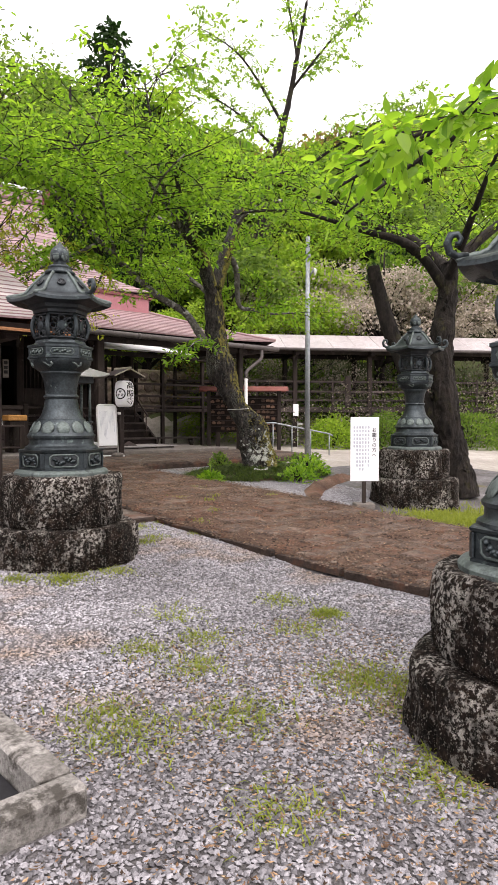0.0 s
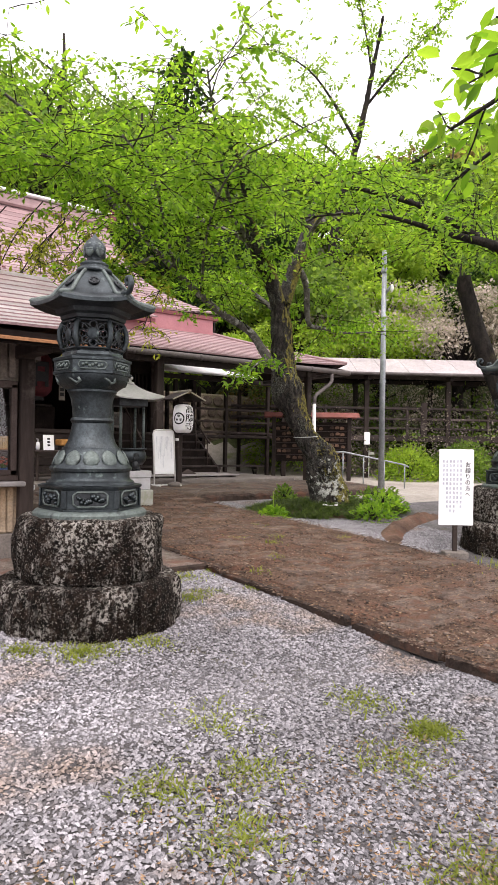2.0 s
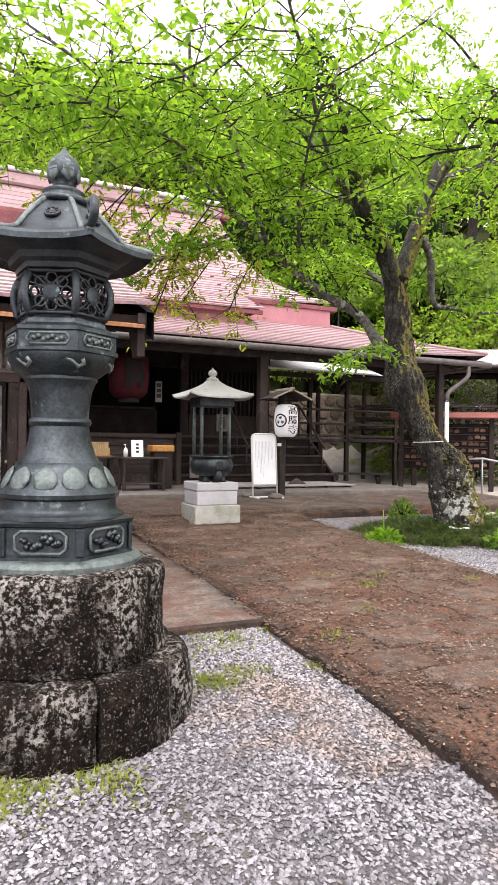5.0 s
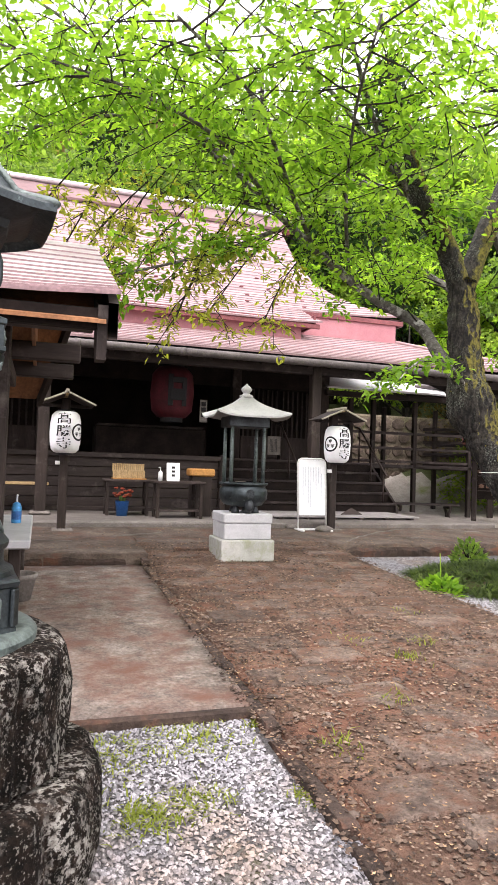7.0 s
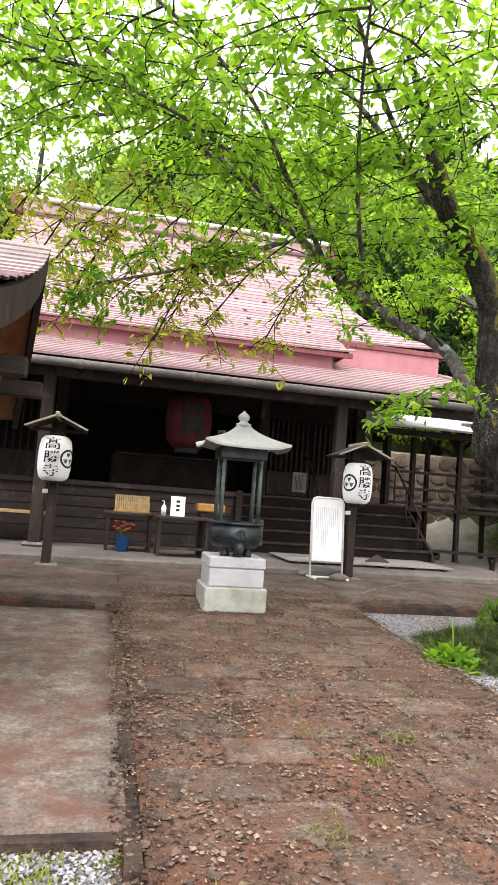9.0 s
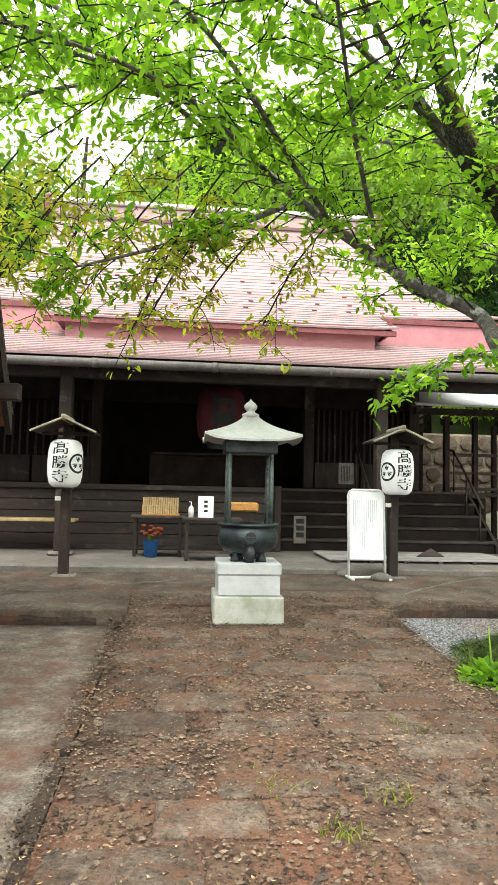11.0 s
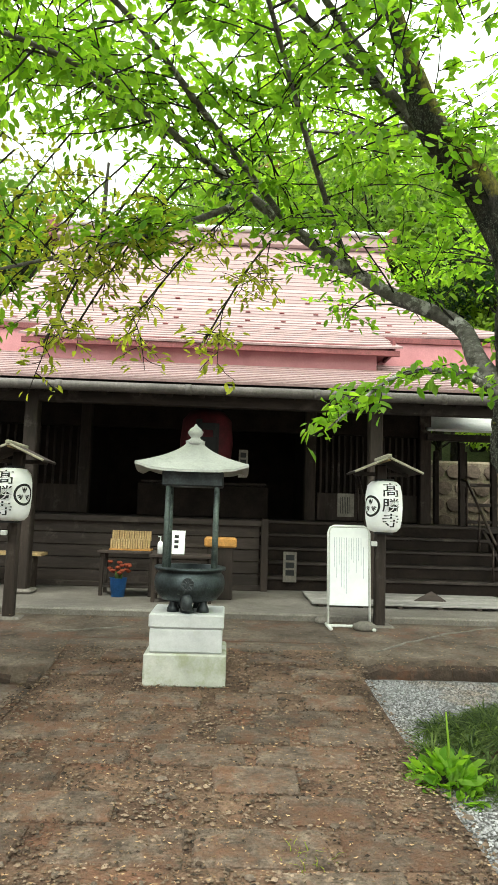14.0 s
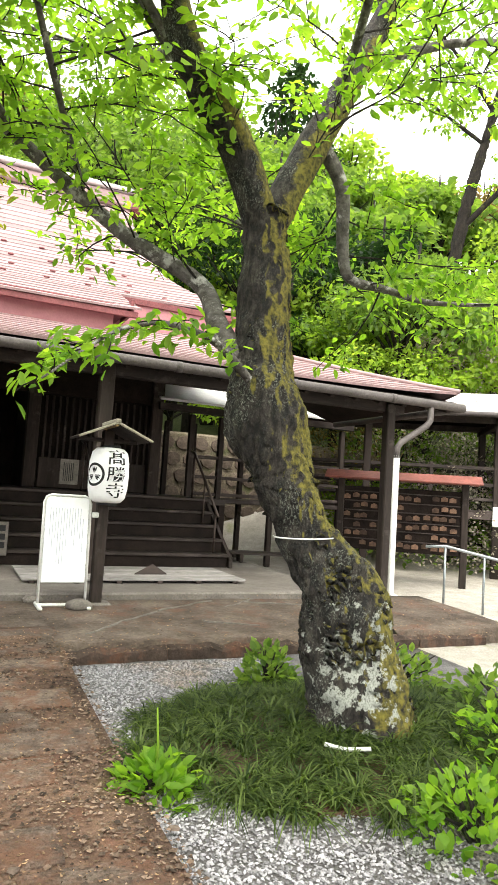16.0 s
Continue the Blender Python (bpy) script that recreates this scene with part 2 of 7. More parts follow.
M_GRANITE = surface("pale_granite", (0.41, 0.415, 0.425), (0.55, 0.555, 0.565), 2, 0.75, 0, 140, 0.15, 0.001, (0.36, 0.36, 0.30), (0.58, 0.75), 2.2, gritty=0.4)
M_GRANITE_M = surface("mossy_granite", (0.34, 0.35, 0.31), (0.50, 0.50, 0.46), 3, 0.8, 0, 140, 0.2, 0.001, (0.19, 0.22, 0.09), (0.5, 0.68), 3.5, gritty=0.4)
M_KROOF = surface("grey_copper_roof", (0.34, 0.345, 0.33), (0.48, 0.48, 0.46), 3, 0.55, 0.2, 60, 0.15, 0.002, (0.2, 0.215, 0.2), (0.58, 0.75), 4, spec=0.5, gritty=0.4)
M_SEAM = surface("dark_roof_seam", (0.22, 0.135, 0.14), (0.30, 0.20, 0.205), 4, 0.7, 0, 40, 0.1, 0.002)
M_ROOF = surface("pink_painted_roof", (0.27, 0.17, 0.175), (0.375, 0.258, 0.26), 1.4, 0.55, 0.0, 22, 0.12, 0.003, (0.24, 0.16, 0.165), (0.52, 0.75), 1.1, stretch=(0.35, 1, 1), vary=0.3, spec=0.5, gritty=0.5)
M_ROOF_OLD = surface("grey_brown_sheet_roof", (0.34, 0.30, 0.30), (0.52, 0.48, 0.48), 2.2, 0.42, 0.0, 22, 0.15, 0.003, (0.28, 0.2, 0.19), (0.5, 0.75), 1.3, stretch=(0.35, 1, 1), vary=0.35, spec=0.5)
M_PINK = surface("pink_fascia_paint", (0.34, 0.135, 0.155), (0.44, 0.195, 0.215), 1.5, 0.55, 0, 40, 0.1, 0.002, (0.25, 0.09, 0.10), (0.6, 0.8), 1.5, gritty=0.4)
M_REDTRIM = surface("dark_red_trim", (0.16, 0.045, 0.05), (0.24, 0.075, 0.08), 2, 0.55, 0, 40, 0.1, 0.002)
M_CORROOF = surface("grey_sheet_roof", (0.42, 0.385, 0.385), (0.56, 0.52, 0.52), 1.2, 0.45, 0.0, 30, 0.1, 0.002, (0.4, 0.36, 0.35), (0.6, 0.8), 0.9, vary=0.1, spec=0.5)
M_WHITEROOF = surface("white_sheet_roof", (0.72, 0.73, 0.75), (0.82, 0.82, 0.84), 1.2, 0.5, 0.0, 30, 0.1, 0.002, gritty=0.4)
M_WOOD = surface("dark_weathered_wood", (0.022, 0.015, 0.012), (0.055, 0.039, 0.033), 3, 0.78, 0, 38, 0.5, 0.004, (0.12, 0.1, 0.09), (0.58, 0.75), 2.5, stretch=(1, 1, 0.15), vary=0.25)
M_WOODX = surface("dark_weathered_boards", (0.022, 0.015, 0.013), (0.07, 0.051, 0.045), 3, 0.7, 0, 38, 0.5, 0.004, (0.11, 0.086, 0.08), (0.55, 0.72), 2.5, stretch=(0.15, 1, 1), vary=0.3)
# near-black wood: the gloom indoors and under eaves is put into its colour
M_WOODIN = surface("shade_darkened_wood", (0.010, 0.007, 0.006), (0.028, 0.019, 0.016), 3, 0.85, 0, 40, 0.4, 0.003, spec=0.15)
M_GREYWOOD = surface("grey_duckboard", (0.30, 0.28, 0.27), (0.44, 0.42, 0.41), 3, 0.85, 0, 40, 0.5, 0.003, (0.2, 0.185, 0.175), (0.55, 0.72), 3, stretch=(0.2, 1, 1), vary=0.2)
M_PALEWOOD = surface("weathered_pale_wood", (0.36, 0.33, 0.25), (0.5, 0.46, 0.36), 5, 0.75, 0, 60, 0.3, 0.002, (0.2, 0.18, 0.14), (0.55, 0.7), 6, vary=0.2)
M_TAN = surface("new_tan_wood", (0.42, 0.28, 0.13), (0.58, 0.42, 0.22), 5, 0.65, 0, 60, 0.2, 0.002, vary=0.15)
M_ORANGE = surface("orange_varnished_wood", (0.42, 0.19, 0.045), (0.56, 0.28, 0.08), 6, 0.5, 0, 60, 0.2, 0.002)
M_ORANGE_DK = surface("brown_eave_boards", (0.24, 0.10, 0.04), (0.36, 0.17, 0.075), 3, 0.7, 0, 40, 0.3, 0.003, stretch=(1, 0.2, 1))
M_SIDING = surface("tan_ribbed_siding", (0.36, 0.27, 0.18), (0.50, 0.40, 0.29), 1.5, 0.7, 0, 40, 0.2, 0.002, (0.34, 0.19, 0.07), (0.5, 0.75), 1.3, vary=0.12)
M_SIDING_HI = surface("grey_ribbed_siding", (0.25, 0.21, 0.175), (0.34, 0.30, 0.25), 1.5, 0.7, 0, 40, 0.2, 0.002, vary=0.12)
M_BRONZEALU = surface("brown_aluminium", (0.06, 0.042, 0.036), (0.085, 0.062, 0.055), 3, 0.45, 0.4, 60, 0.05, 0.001)
M_CURTAIN = surface("white_curtain", (0.62, 0.63, 0.61), (0.74, 0.75, 0.72), 3, 0.9, 0, 90, 0.2, 0.001, gritty=0.4)
M_PAPER = surface("white_lantern_paper", (0.84, 0.84, 0.85), (0.9, 0.9, 0.91), 4, 0.75, 0, 12, 0.05, 0.001, gritty=0.15)
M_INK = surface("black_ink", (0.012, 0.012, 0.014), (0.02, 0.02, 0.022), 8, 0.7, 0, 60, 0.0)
M_GREYINK = surface("faded_blue_print", (0.55, 0.58, 0.66), (0.62, 0.65, 0.72), 8, 0.7, 0, 60, 0.0)
M_WHITE = surface("white_board", (0.84, 0.86, 0.88), (0.9, 0.91, 0.92), 2, 0.5, 0, 12, 0.03, 0.001, gritty=0.15)
M_WHITEPAINT = surface("white_painted_tube", (0.66, 0.66, 0.64), (0.78, 0.78, 0.76), 5, 0.5, 0, 60, 0.1, 0.001, (0.45, 0.38, 0.3), (0.66, 0.78), 6, gritty=0.4)
M_STEEL = surface("galvanised_steel", (0.28, 0.31, 0.33), (0.42, 0.45, 0.47), 3, 0.45, 0.7, 60, 0.1, 0.001, spec=0.5)
M_GUTTER = surface("grey_plastic_gutter", (0.075, 0.064, 0.062), (0.14, 0.122, 0.118), 2, 0.5, 0, 40, 0.1, 0.002, (0.2, 0.18, 0.17), (0.6, 0.75), 3)


def bark_mat(name):
    """Rough dark bark, mossy on its sunny side, with one large lichen patch near the foot."""
    mt, nt, b = node_mat(name)
    plate = tex_noise(nt, coords(nt, (1, 1, 0.4)), 20, 8, 0.72)
    fine = tex_noise(nt, coords(nt, (1, 1, 0.7)), 85, 5, 0.75)
    knobs = tex_noise(nt, coords(nt), 7, 3, 0.5)
    col = ramp(nt, plate, (0.42, (0.004, 0.003, 0.003)), (0.5, (0.022, 0.017, 0.014)), (0.64, (0.07, 0.06, 0.05)))
    col = mix(nt, 0.6, col, ramp(nt, fine, (0.35, (0.35, 0.35, 0.35)), (0.65, (1.3, 1.3, 1.3))), "MULTIPLY")
    specks = mix(nt, 1.0, ramp(nt, fine, (0.53, (0, 0, 0)), (0.6, (1, 1, 1))), ramp(nt, tex_noise(nt, coords(nt), 3.2, 4, 0.6), (0.46, (0, 0, 0)), (0.6, (0.8, 0.8, 0.8))), "MULTIPLY")
    col = mix(nt, specks, col, (0.23, 0.25, 0.21))
    geo = nt.nodes.new("ShaderNodeNewGeometry")
    side = nt.nodes.new("ShaderNodeVectorMath")
    side.operation = "DOT_PRODUCT"
    nt.links.new(geo.outputs["Normal"], side.inputs[0])
    side.inputs[1].default_value = (0.86, -0.42, 0.28)
    facing = nt.nodes.new("ShaderNodeMath")
    facing.operation = "MULTIPLY_ADD"
    nt.links.new(side.outputs["Value"], facing.inputs[0])
    facing.inputs[1].default_value = 0.3
    nt.links.new(tex_noise(nt, coords(nt), 4.0, 7, 0.7), facing.inputs[2])
    green = ramp(nt, tex_noise(nt, coords(nt), 30, 3), (0.35, (0.045, 0.042, 0.006)), (0.65, (0.21, 0.18, 0.025)))
    col = mix(nt, ramp(nt, facing.outputs[0], (0.60, (0, 0, 0)), (0.68, (1, 1, 1))), col, green)
    away = nt.nodes.new("ShaderNodeVectorMath")
    away.operation = "DISTANCE"
    nt.links.new(geo.outputs["Position"], away.inputs[0])
    away.inputs[1].default_value = (7.9, 8.4, 0.72)
    near = nt.nodes.new("ShaderNodeMath")
    near.operation = "MULTIPLY_ADD"
    nt.links.new(away.outputs["Value"], near.inputs[0])
    near.inputs[1].default_value = -0.42
    nt.links.new(tex_noise(nt, coords(nt), 13, 6, 0.65), near.inputs[2])
    col = mix(nt, ramp(nt, near.outputs[0], (0.43, (0, 0, 0)), (0.47, (1, 1, 1))), col, ramp(nt, fine, (0.38, (0.16, 0.165, 0.145)), (0.52, (0.42, 0.44, 0.40))))
    nt.links.new(col, b.inputs["Base Color"])
    b.inputs["Roughness"].default_value = 0.95
    bump(nt, b, mix(nt, 0.35, mix(nt, 0.4, plate, knobs), fine), 1.0, 0.07)
    return mt


M_BARK = bark_mat("cherry_bark")
M_LIMB = surface("grey_limb_bark", (0.05, 0.043, 0.038), (0.21, 0.195, 0.18), 12, 0.9, 0, 40, 1.0, 0.015, (0.4, 0.39, 0.37), (0.55, 0.64), 8)
M_BARKD = surface("dark_bark", (0.006, 0.005, 0.004), (0.034, 0.027, 0.022), 9, 0.95, 0, 30, 1.0, 0.03, (0.05, 0.048, 0.02), (0.58, 0.68), 4, stretch=(1, 1, 0.5))
M_REDLAN = surface("red_lantern_paper", (0.05, 0.007, 0.011), (0.12, 0.014, 0.022), 4, 0.7, 0, 50, 0.1, 0.001)
M_BLUE = surface("blue_plastic", (0.02, 0.10, 0.33), (0.035, 0.15, 0.42), 4, 0.4, 0, 60, 0.0)
M_LBLUE = surface("light_blue_label", (0.05, 0.28, 0.62), (0.08, 0.36, 0.70), 4, 0.4, 0, 60, 0.0)
M_REDROOF = surface("rusty_red_sheet", (0.20, 0.055, 0.042), (0.31, 0.10, 0.08), 3, 0.5, 0, 40, 0.2, 0.002, vary=0.1)
M_EMA = surface("wooden_plaque", (0.09, 0.048, 0.032), (0.24, 0.14, 0.09), 9, 0.7, 0, 60, 0.2, 0.001, vary=0.7)
M_FLOWER = surface("red_flowers", (0.22, 0.025, 0.02), (0.34, 0.08, 0.025), 30, 0.7, 0, 60, 0.0)
M_SLOPE = surface("earth_bank", (0.17, 0.14, 0.10), (0.32, 0.27, 0.2), 2, 0.95, 0, 25, 1.0, 0.03, (0.10, 0.12, 0.045), (0.55, 0.7), 1.2)
M_FIELD = surface("brown_field_stone", (0.12, 0.09, 0.07), (0.26, 0.205, 0.165), 3, 0.95, 0, 25, 0.9, 0.02, (0.12, 0.10, 0.07), (0.56, 0.68), 3, vary=0.4)
M_DEBRIS = surface("dry_litter", (0.12, 0.05, 0.03), (0.55, 0.38, 0.22), 20, 0.9, 0, 90, 0.0, vary=0.85, island=True)
L_CHERRY = leaf_mat("cherry_leaf", (0.085, 0.195, 0.022), (0.27, 0.43, 0.065), (2.1, 2.05, 0.8))
L_YOUNG = leaf_mat("young_bronze_leaf", (0.19, 0.22, 0.035), (0.42, 0.43, 0.10), (2.0, 2.0, 0.7))
L_WOODS = leaf_mat("spring_wood_leaf", (0.08, 0.15, 0.03), (0.22, 0.31, 0.07), (1.5, 1.6, 0.8))
L_DARK = leaf_mat("evergreen_leaf", (0.014, 0.035, 0.012), (0.035, 0.07, 0.022), (1.0, 1.2, 0.6))
L_LIME = leaf_mat("lime_maple_leaf", (0.16, 0.28, 0.035), (0.38, 0.50, 0.09), (1.6, 1.6, 0.8))
L_RUST = leaf_mat("rusty_young_leaf", (0.16, 0.125, 0.05), (0.28, 0.20, 0.09), (1.2, 1.2, 0.7))
L_BLOSSOM = leaf_mat("pale_blossom", (0.30, 0.29, 0.20), (0.78, 0.68, 0.63), (1.0, 0.95, 0.9))
L_GRASS = leaf_mat("dwarf_lily_grass", (0.022, 0.045, 0.012), (0.20, 0.27, 0.08), (1.2, 1.3, 0.6))
L_WEED = leaf_mat("yellow_green_weed", (0.19, 0.24, 0.035), (0.38, 0.43, 0.09), (1.2, 1.2, 0.6))
mtg, ntg, bg = node_mat("window_glass")
bg.inputs["Transmission Weight"].default_value, bg.inputs["Roughness"].default_value, bg.inputs["IOR"].default_value = 1.0, 0.02, 1.45
M_GLASS = mtg


# ---- ground ----
def smooth(a, b, t):
    t = min(1.0, max(0.0, (t - a) / (b - a)))
    return t * t * (3 - 2 * t)


def level(x, y):
    """Height of the ground: a gentle rise towards the hall, a wooded hill behind it."""
    z = np.interp(y, (-50, 3.6, 6.0, 8.0, 10.4, 14.0), (0.0, 0.0, 0.15, 0.25, 0.31, 0.36))
    z -= 0.05 * smooth(6.6, 8.5, x) * smooth(7.5, 4.5, y)
    d = 0.55 * (x - 9) + 0.83 * (y - 12)
    hill = 25 * smooth(6, 46, d) + 1.1 * smooth(6.5, 9.5, d)
    hill *= 0.72 + 0.28 * smooth(30, -5, x)
    hill += 0.9 * noise.noise((x * 0.07, y * 0.07, 0.3)) * smooth(10, 25, d)
    return float(z + hill + 0.005 * noise.noise((x * 0.5, y * 0.5, 0)))


def ground_mesh(name, xs, ys, mat_of, mats):
    vs = [(x, y, level(x, y)) for y in ys for x in xs]
    nx = len(xs)
    fs = [(j * nx + i, j * nx + i + 1, (j + 1) * nx + i + 1, (j + 1) * nx + i) for j in range(len(ys) - 1) for i in range(nx - 1)]
    me = bpy.data.meshes.new(name)
    me.from_pydata(vs, [], fs)
    for mt in mats:
        me.materials.append(mt)
    idx = [mat_of(sum(vs[k][0] for k in f) / 4, sum(vs[k][1] for k in f) / 4) for f in fs]
    me.polygons.foreach_set("material_index", idx)
    me.polygons.foreach_set("use_smooth", [True] * len(fs))
    return new(name, me)


XS = sorted(set([-900, -500, -250, -120, -70, -45, -30] + [round(-20 + 0.5 * i, 2) for i in range(130)] + [48, 52, 58, 65, 75, 90, 110, 140, 200, 300, 500, 900]))
YS = sorted(set([-900, -500, -250, -120, -60, -30, -18] + [round(-10 + 0.5 * i, 2) for i in range(120)] + [52, 56, 62, 70, 80, 95, 120, 160, 250, 500, 900]))


def ground_kind(x, y):
    d = 0.55 * (x - 9) + 0.83 * (y - 12)
    if d > (8.6 if x > 9.2 else 6.2):
        return 1
    if x > 9.9 and y > 9.0 or x > 13 or x > 9.2 and y > 16:
        return 2
    return 0


ground = tagged(ground_mesh("ground", XS, YS, ground_kind, (M_GROUND, M_FOREST, M_YARD)), "grey gravel yard rising into a wooded hillside", "ground", "", "structure")


def scatter(count, inside, rng):
    """Random places (x, y) for which inside() holds."""
    out = []
    while len(out) < count:
        p = inside(rng)
        if p is not None:
            out.append(p)
    return out


def stuff(name, v, f, mat, label, category, parent=None):
    me = bpy.data.meshes.new(name)
    me.from_pydata(v, [], f)
    me.materials.append(mat)
    ob = new(name, me)
    if parent is not None:
        ob.parent = parent
        return tagged(ob, label, "", "", "stuff")
    return tagged(ob, label, category, "", "stuff")


def gravel_stones(name, places, size, mat, label):
    """Loose angular stones: squashed, twisted octahedra."""
    rng = np.random.default_rng(5)
    base = np.array([(1, 0, 0), (0, 1, 0), (-1, 0, 0), (0, -1, 0), (0.15, 0.1, 1), (-0.1, 0, -1)])
    tri = [(0, 1, 4), (1, 2, 4), (2, 3, 4), (3, 0, 4), (1, 0, 5), (2, 1, 5), (3, 2, 5), (0, 3, 5)]
    v, f = [], []
    for k, (x, y) in enumerate(places):
        s = size * rng.uniform(0.55, 1.35)
        a, b = rng.uniform(0, 6.28), rng.normal(0, 0.35)
        p = base * (s, s * rng.uniform(0.5, 0.95), s * rng.uniform(0.35, 0.65)) * rng.uniform(0.8, 1.2, (6, 1))
        ca, sa, cb, sb = math.cos(a), math.sin(a), math.cos(b), math.sin(b)
        q = np.stack([p[:, 0] * ca - p[:, 1] * sa, p[:, 0] * sa + p[:, 1] * ca, p[:, 2]], 1)
        q = np.stack([q[:, 0] * cb - q[:, 2] * sb, q[:, 1], q[:, 0] * sb + q[:, 2] * cb], 1)
        q += (x, y, level(x, y) + 0.35 * s)
        v.extend(map(tuple, q))
        f.extend(tuple(i + 6 * k for i in t) for t in tri)
    return stuff(name, v, f, mat, label, "gravel")


PATH_L, PATH_R = 4.15, 6.65


def path_z(y):
    return float(np.interp(y, (-6, 3.5, 5.0, 6.1, 8.0, 9.2, 10.0, 10.9), (0.05, 0.07, 0.13, 0.205, 0.285, 0.325, 0.37, 0.49)))


def yard(rng):
    x, y = rng.uniform(-0.2, 4.5), rng.uniform(0.2, 6.05)
    near = math.hypot(x - 1, y - 1) < 6
    if x > PATH_L - 0.03 + 0.08 * math.sin(3 * y) or (x < 1.03 and 1.88 < y < 3.45) or not near:
        return None
    if math.hypot(x - 2.62, y - 5.31) < 0.6 or math.hypot(x - 2.68, y - 1.18) < 0.56:
        return None
    return x, y


def strip(rng):
    x, y = rng.uniform(PATH_R, 8.3), rng.uniform(5.6, 10.4)
    return None if math.hypot((x - 8.15) / 1.3, (y - 8.75) / 0.95) < 1 else (x, y)


rg = np.random.default_rng(11)
gravel_stones("gravel", scatter(125000, yard, rg), 0.0118, M_STONE, "loose grey and mauve crushed-stone gravel on the yard")
gravel_stones("gravel_strip", scatter(30000, strip, rg), 0.0108, M_STONE, "pale gravel strip between path and planting")

# the path's bed, the concrete apron, the terrace and the hall's platform
g = Geo()
ys = [-6 + 0.25 * i for i in range(69)]
g.sheet([[(x, y, path_z(y) + 0.004 * noise.noise((x * 4, y * 4, 0))) for x in np.linspace(PATH_L, PATH_R, 9)] for y in ys], 0.3)
path = setting("path", g, M_DIRT, "brown earth path with half-buried paving slabs and dry litter", "path", True)
g = Geo()
g.sheet([[(x, y, 0.209 + 0.03 * (y - 6.1) + 0.004 * noise.noise((x * 2, y * 2, 5))) for x in np.linspace(-1.0, 4.09, 12)] for y in np.linspace(6.09, 10.0, 10)], 0.2)
apron = setting("apron", g, M_CONC, "grey concrete apron stained rusty red and green", "pavement", True)
setting("apron_edge", Geo().box(-1.0, 6.035, 0.05, 4.09, 6.085, 0.206, 0.012), M_KERB, "dark broken edge of the concrete apron", "kerb")
g = Geo()
g.sheet([[(x, y, 0.445 + 0.045 * (y - 10.2) + 0.01 * noise.noise((x * 1.7, y * 1.7, 2))) for x in np.linspace(-4.0, 4.16, 30)] for y in np.linspace(10.02, 12.1, 9)], 0.3)
g.sheet([[(x, y, 0.445 + 0.045 * (y - 10.2) + 0.01 * noise.noise((x * 1.7, y * 1.7, 2))) for x in np.linspace(6.6, 11.35, 24)] for y in np.linspace(10.5, 12.1, 8)], 0.3)
g.sheet([[(x, y, path_z(y) if y < 10.9 else 0.445 + 0.045 * (y - 10.2)) for x in np.linspace(4.15, 6.62, 8)] for y in np.linspace(10.4, 12.1, 8)], 0.3)
terrace = setting("terrace", g, M_TERR, "packed earth terrace with reddish litter before the hall", "terrace", True)
g = Geo().box(-4, 12.0, 0.1, 10.2, 15.2, 0.6, 0.02)
platform = setting("platform", g, M_PLAT, "grey cement platform under the hall's eaves", "platform")

# ---- the main hall ----
EAVE_Y, EAVE_Z, HX0, HX1 = 12.7, 3.24, -2.0, 12.4
hall = thing("temple_hall", (5.2, 16, 0.6), "old dark wooden temple hall with a pink sheet roof", "temple")
hall_inv = hall.matrix_basis.inverted()


def hpart(name, geo, mat, label="", smooth=False, parent=None):
    ob = part(name, geo, mat, None, label, smooth)
    ob.parent = parent or hall
    if parent is None:
        ob.matrix_parent_inverse = hall_inv
    return ob


def course(name, p0, p1, mat, parent, lip=0.022):
    """One roof course: a strip between two lines of points with a folded front edge."""
    g = Geo()
    low = [(a[0], a[1], a[2] + 0.014) for a in p0]
    nose = [(a[0], a[1], a[2] - lip) for a in p0]
    g.sheet([nose, low, [tuple(b) for b in p1]])
    ob = hpart(name, g, mat, "", False, parent)
    ob.data.materials.append(M_SEAM)
    for k in range(len(p0) - 1):
        ob.data.polygons[k].material_index = 1
    return ob


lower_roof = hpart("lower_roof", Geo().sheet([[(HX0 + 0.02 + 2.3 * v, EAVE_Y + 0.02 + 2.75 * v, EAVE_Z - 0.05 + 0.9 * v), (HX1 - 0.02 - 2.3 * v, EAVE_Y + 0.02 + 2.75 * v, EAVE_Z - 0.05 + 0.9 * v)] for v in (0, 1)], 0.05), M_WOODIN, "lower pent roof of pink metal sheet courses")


def low_z(v):
    return EAVE_Z + 0.78 * v + 0.16 * v * v


NLOW = 13
for k in range(NLOW):
    rows = []
    for v in (k / NLOW, (k + 1) / NLOW):
        x0, x1 = HX0 + 2.3 * v, HX1 - 2.3 * v
        lift = 0.10 * (1 - v)
        rows.append([(x0 + (x1 - x0) * u, EAVE_Y + 2.75 * v, low_z(v) + lift * (abs(2 * u - 1) ** 6)) for u in np.linspace(0, 1, 25)])
    course("roof_course", rows[0], rows[1], M_ROOF, lower_roof)
for k in range(NLOW):
    rows = []
    for v in (k / NLOW, (k + 1) / NLOW):
        y0 = EAVE_Y + 2.75 * v
        rows.append([(HX1 - 2.3 * v, y0 + (16.1 - y0) * u, low_z(v) + 0.10 * (1 - v) * (1 - 2 * u if u < 0.5 else 0) ** 6) for u in np.linspace(0, 1, 13)])
    course("roof_course", rows[0], rows[1], M_ROOF, lower_roof)
hpart("hip_cap", Geo().tube([(HX1 + 0.02 - 2.3 * v, EAVE_Y - 0.02 + 2.75 * v, low_z(v) + 0.10 * (1 - v) + 0.02) for v in np.linspace(0, 1, 9)], 0.035, 8), M_ROOF, "", True)
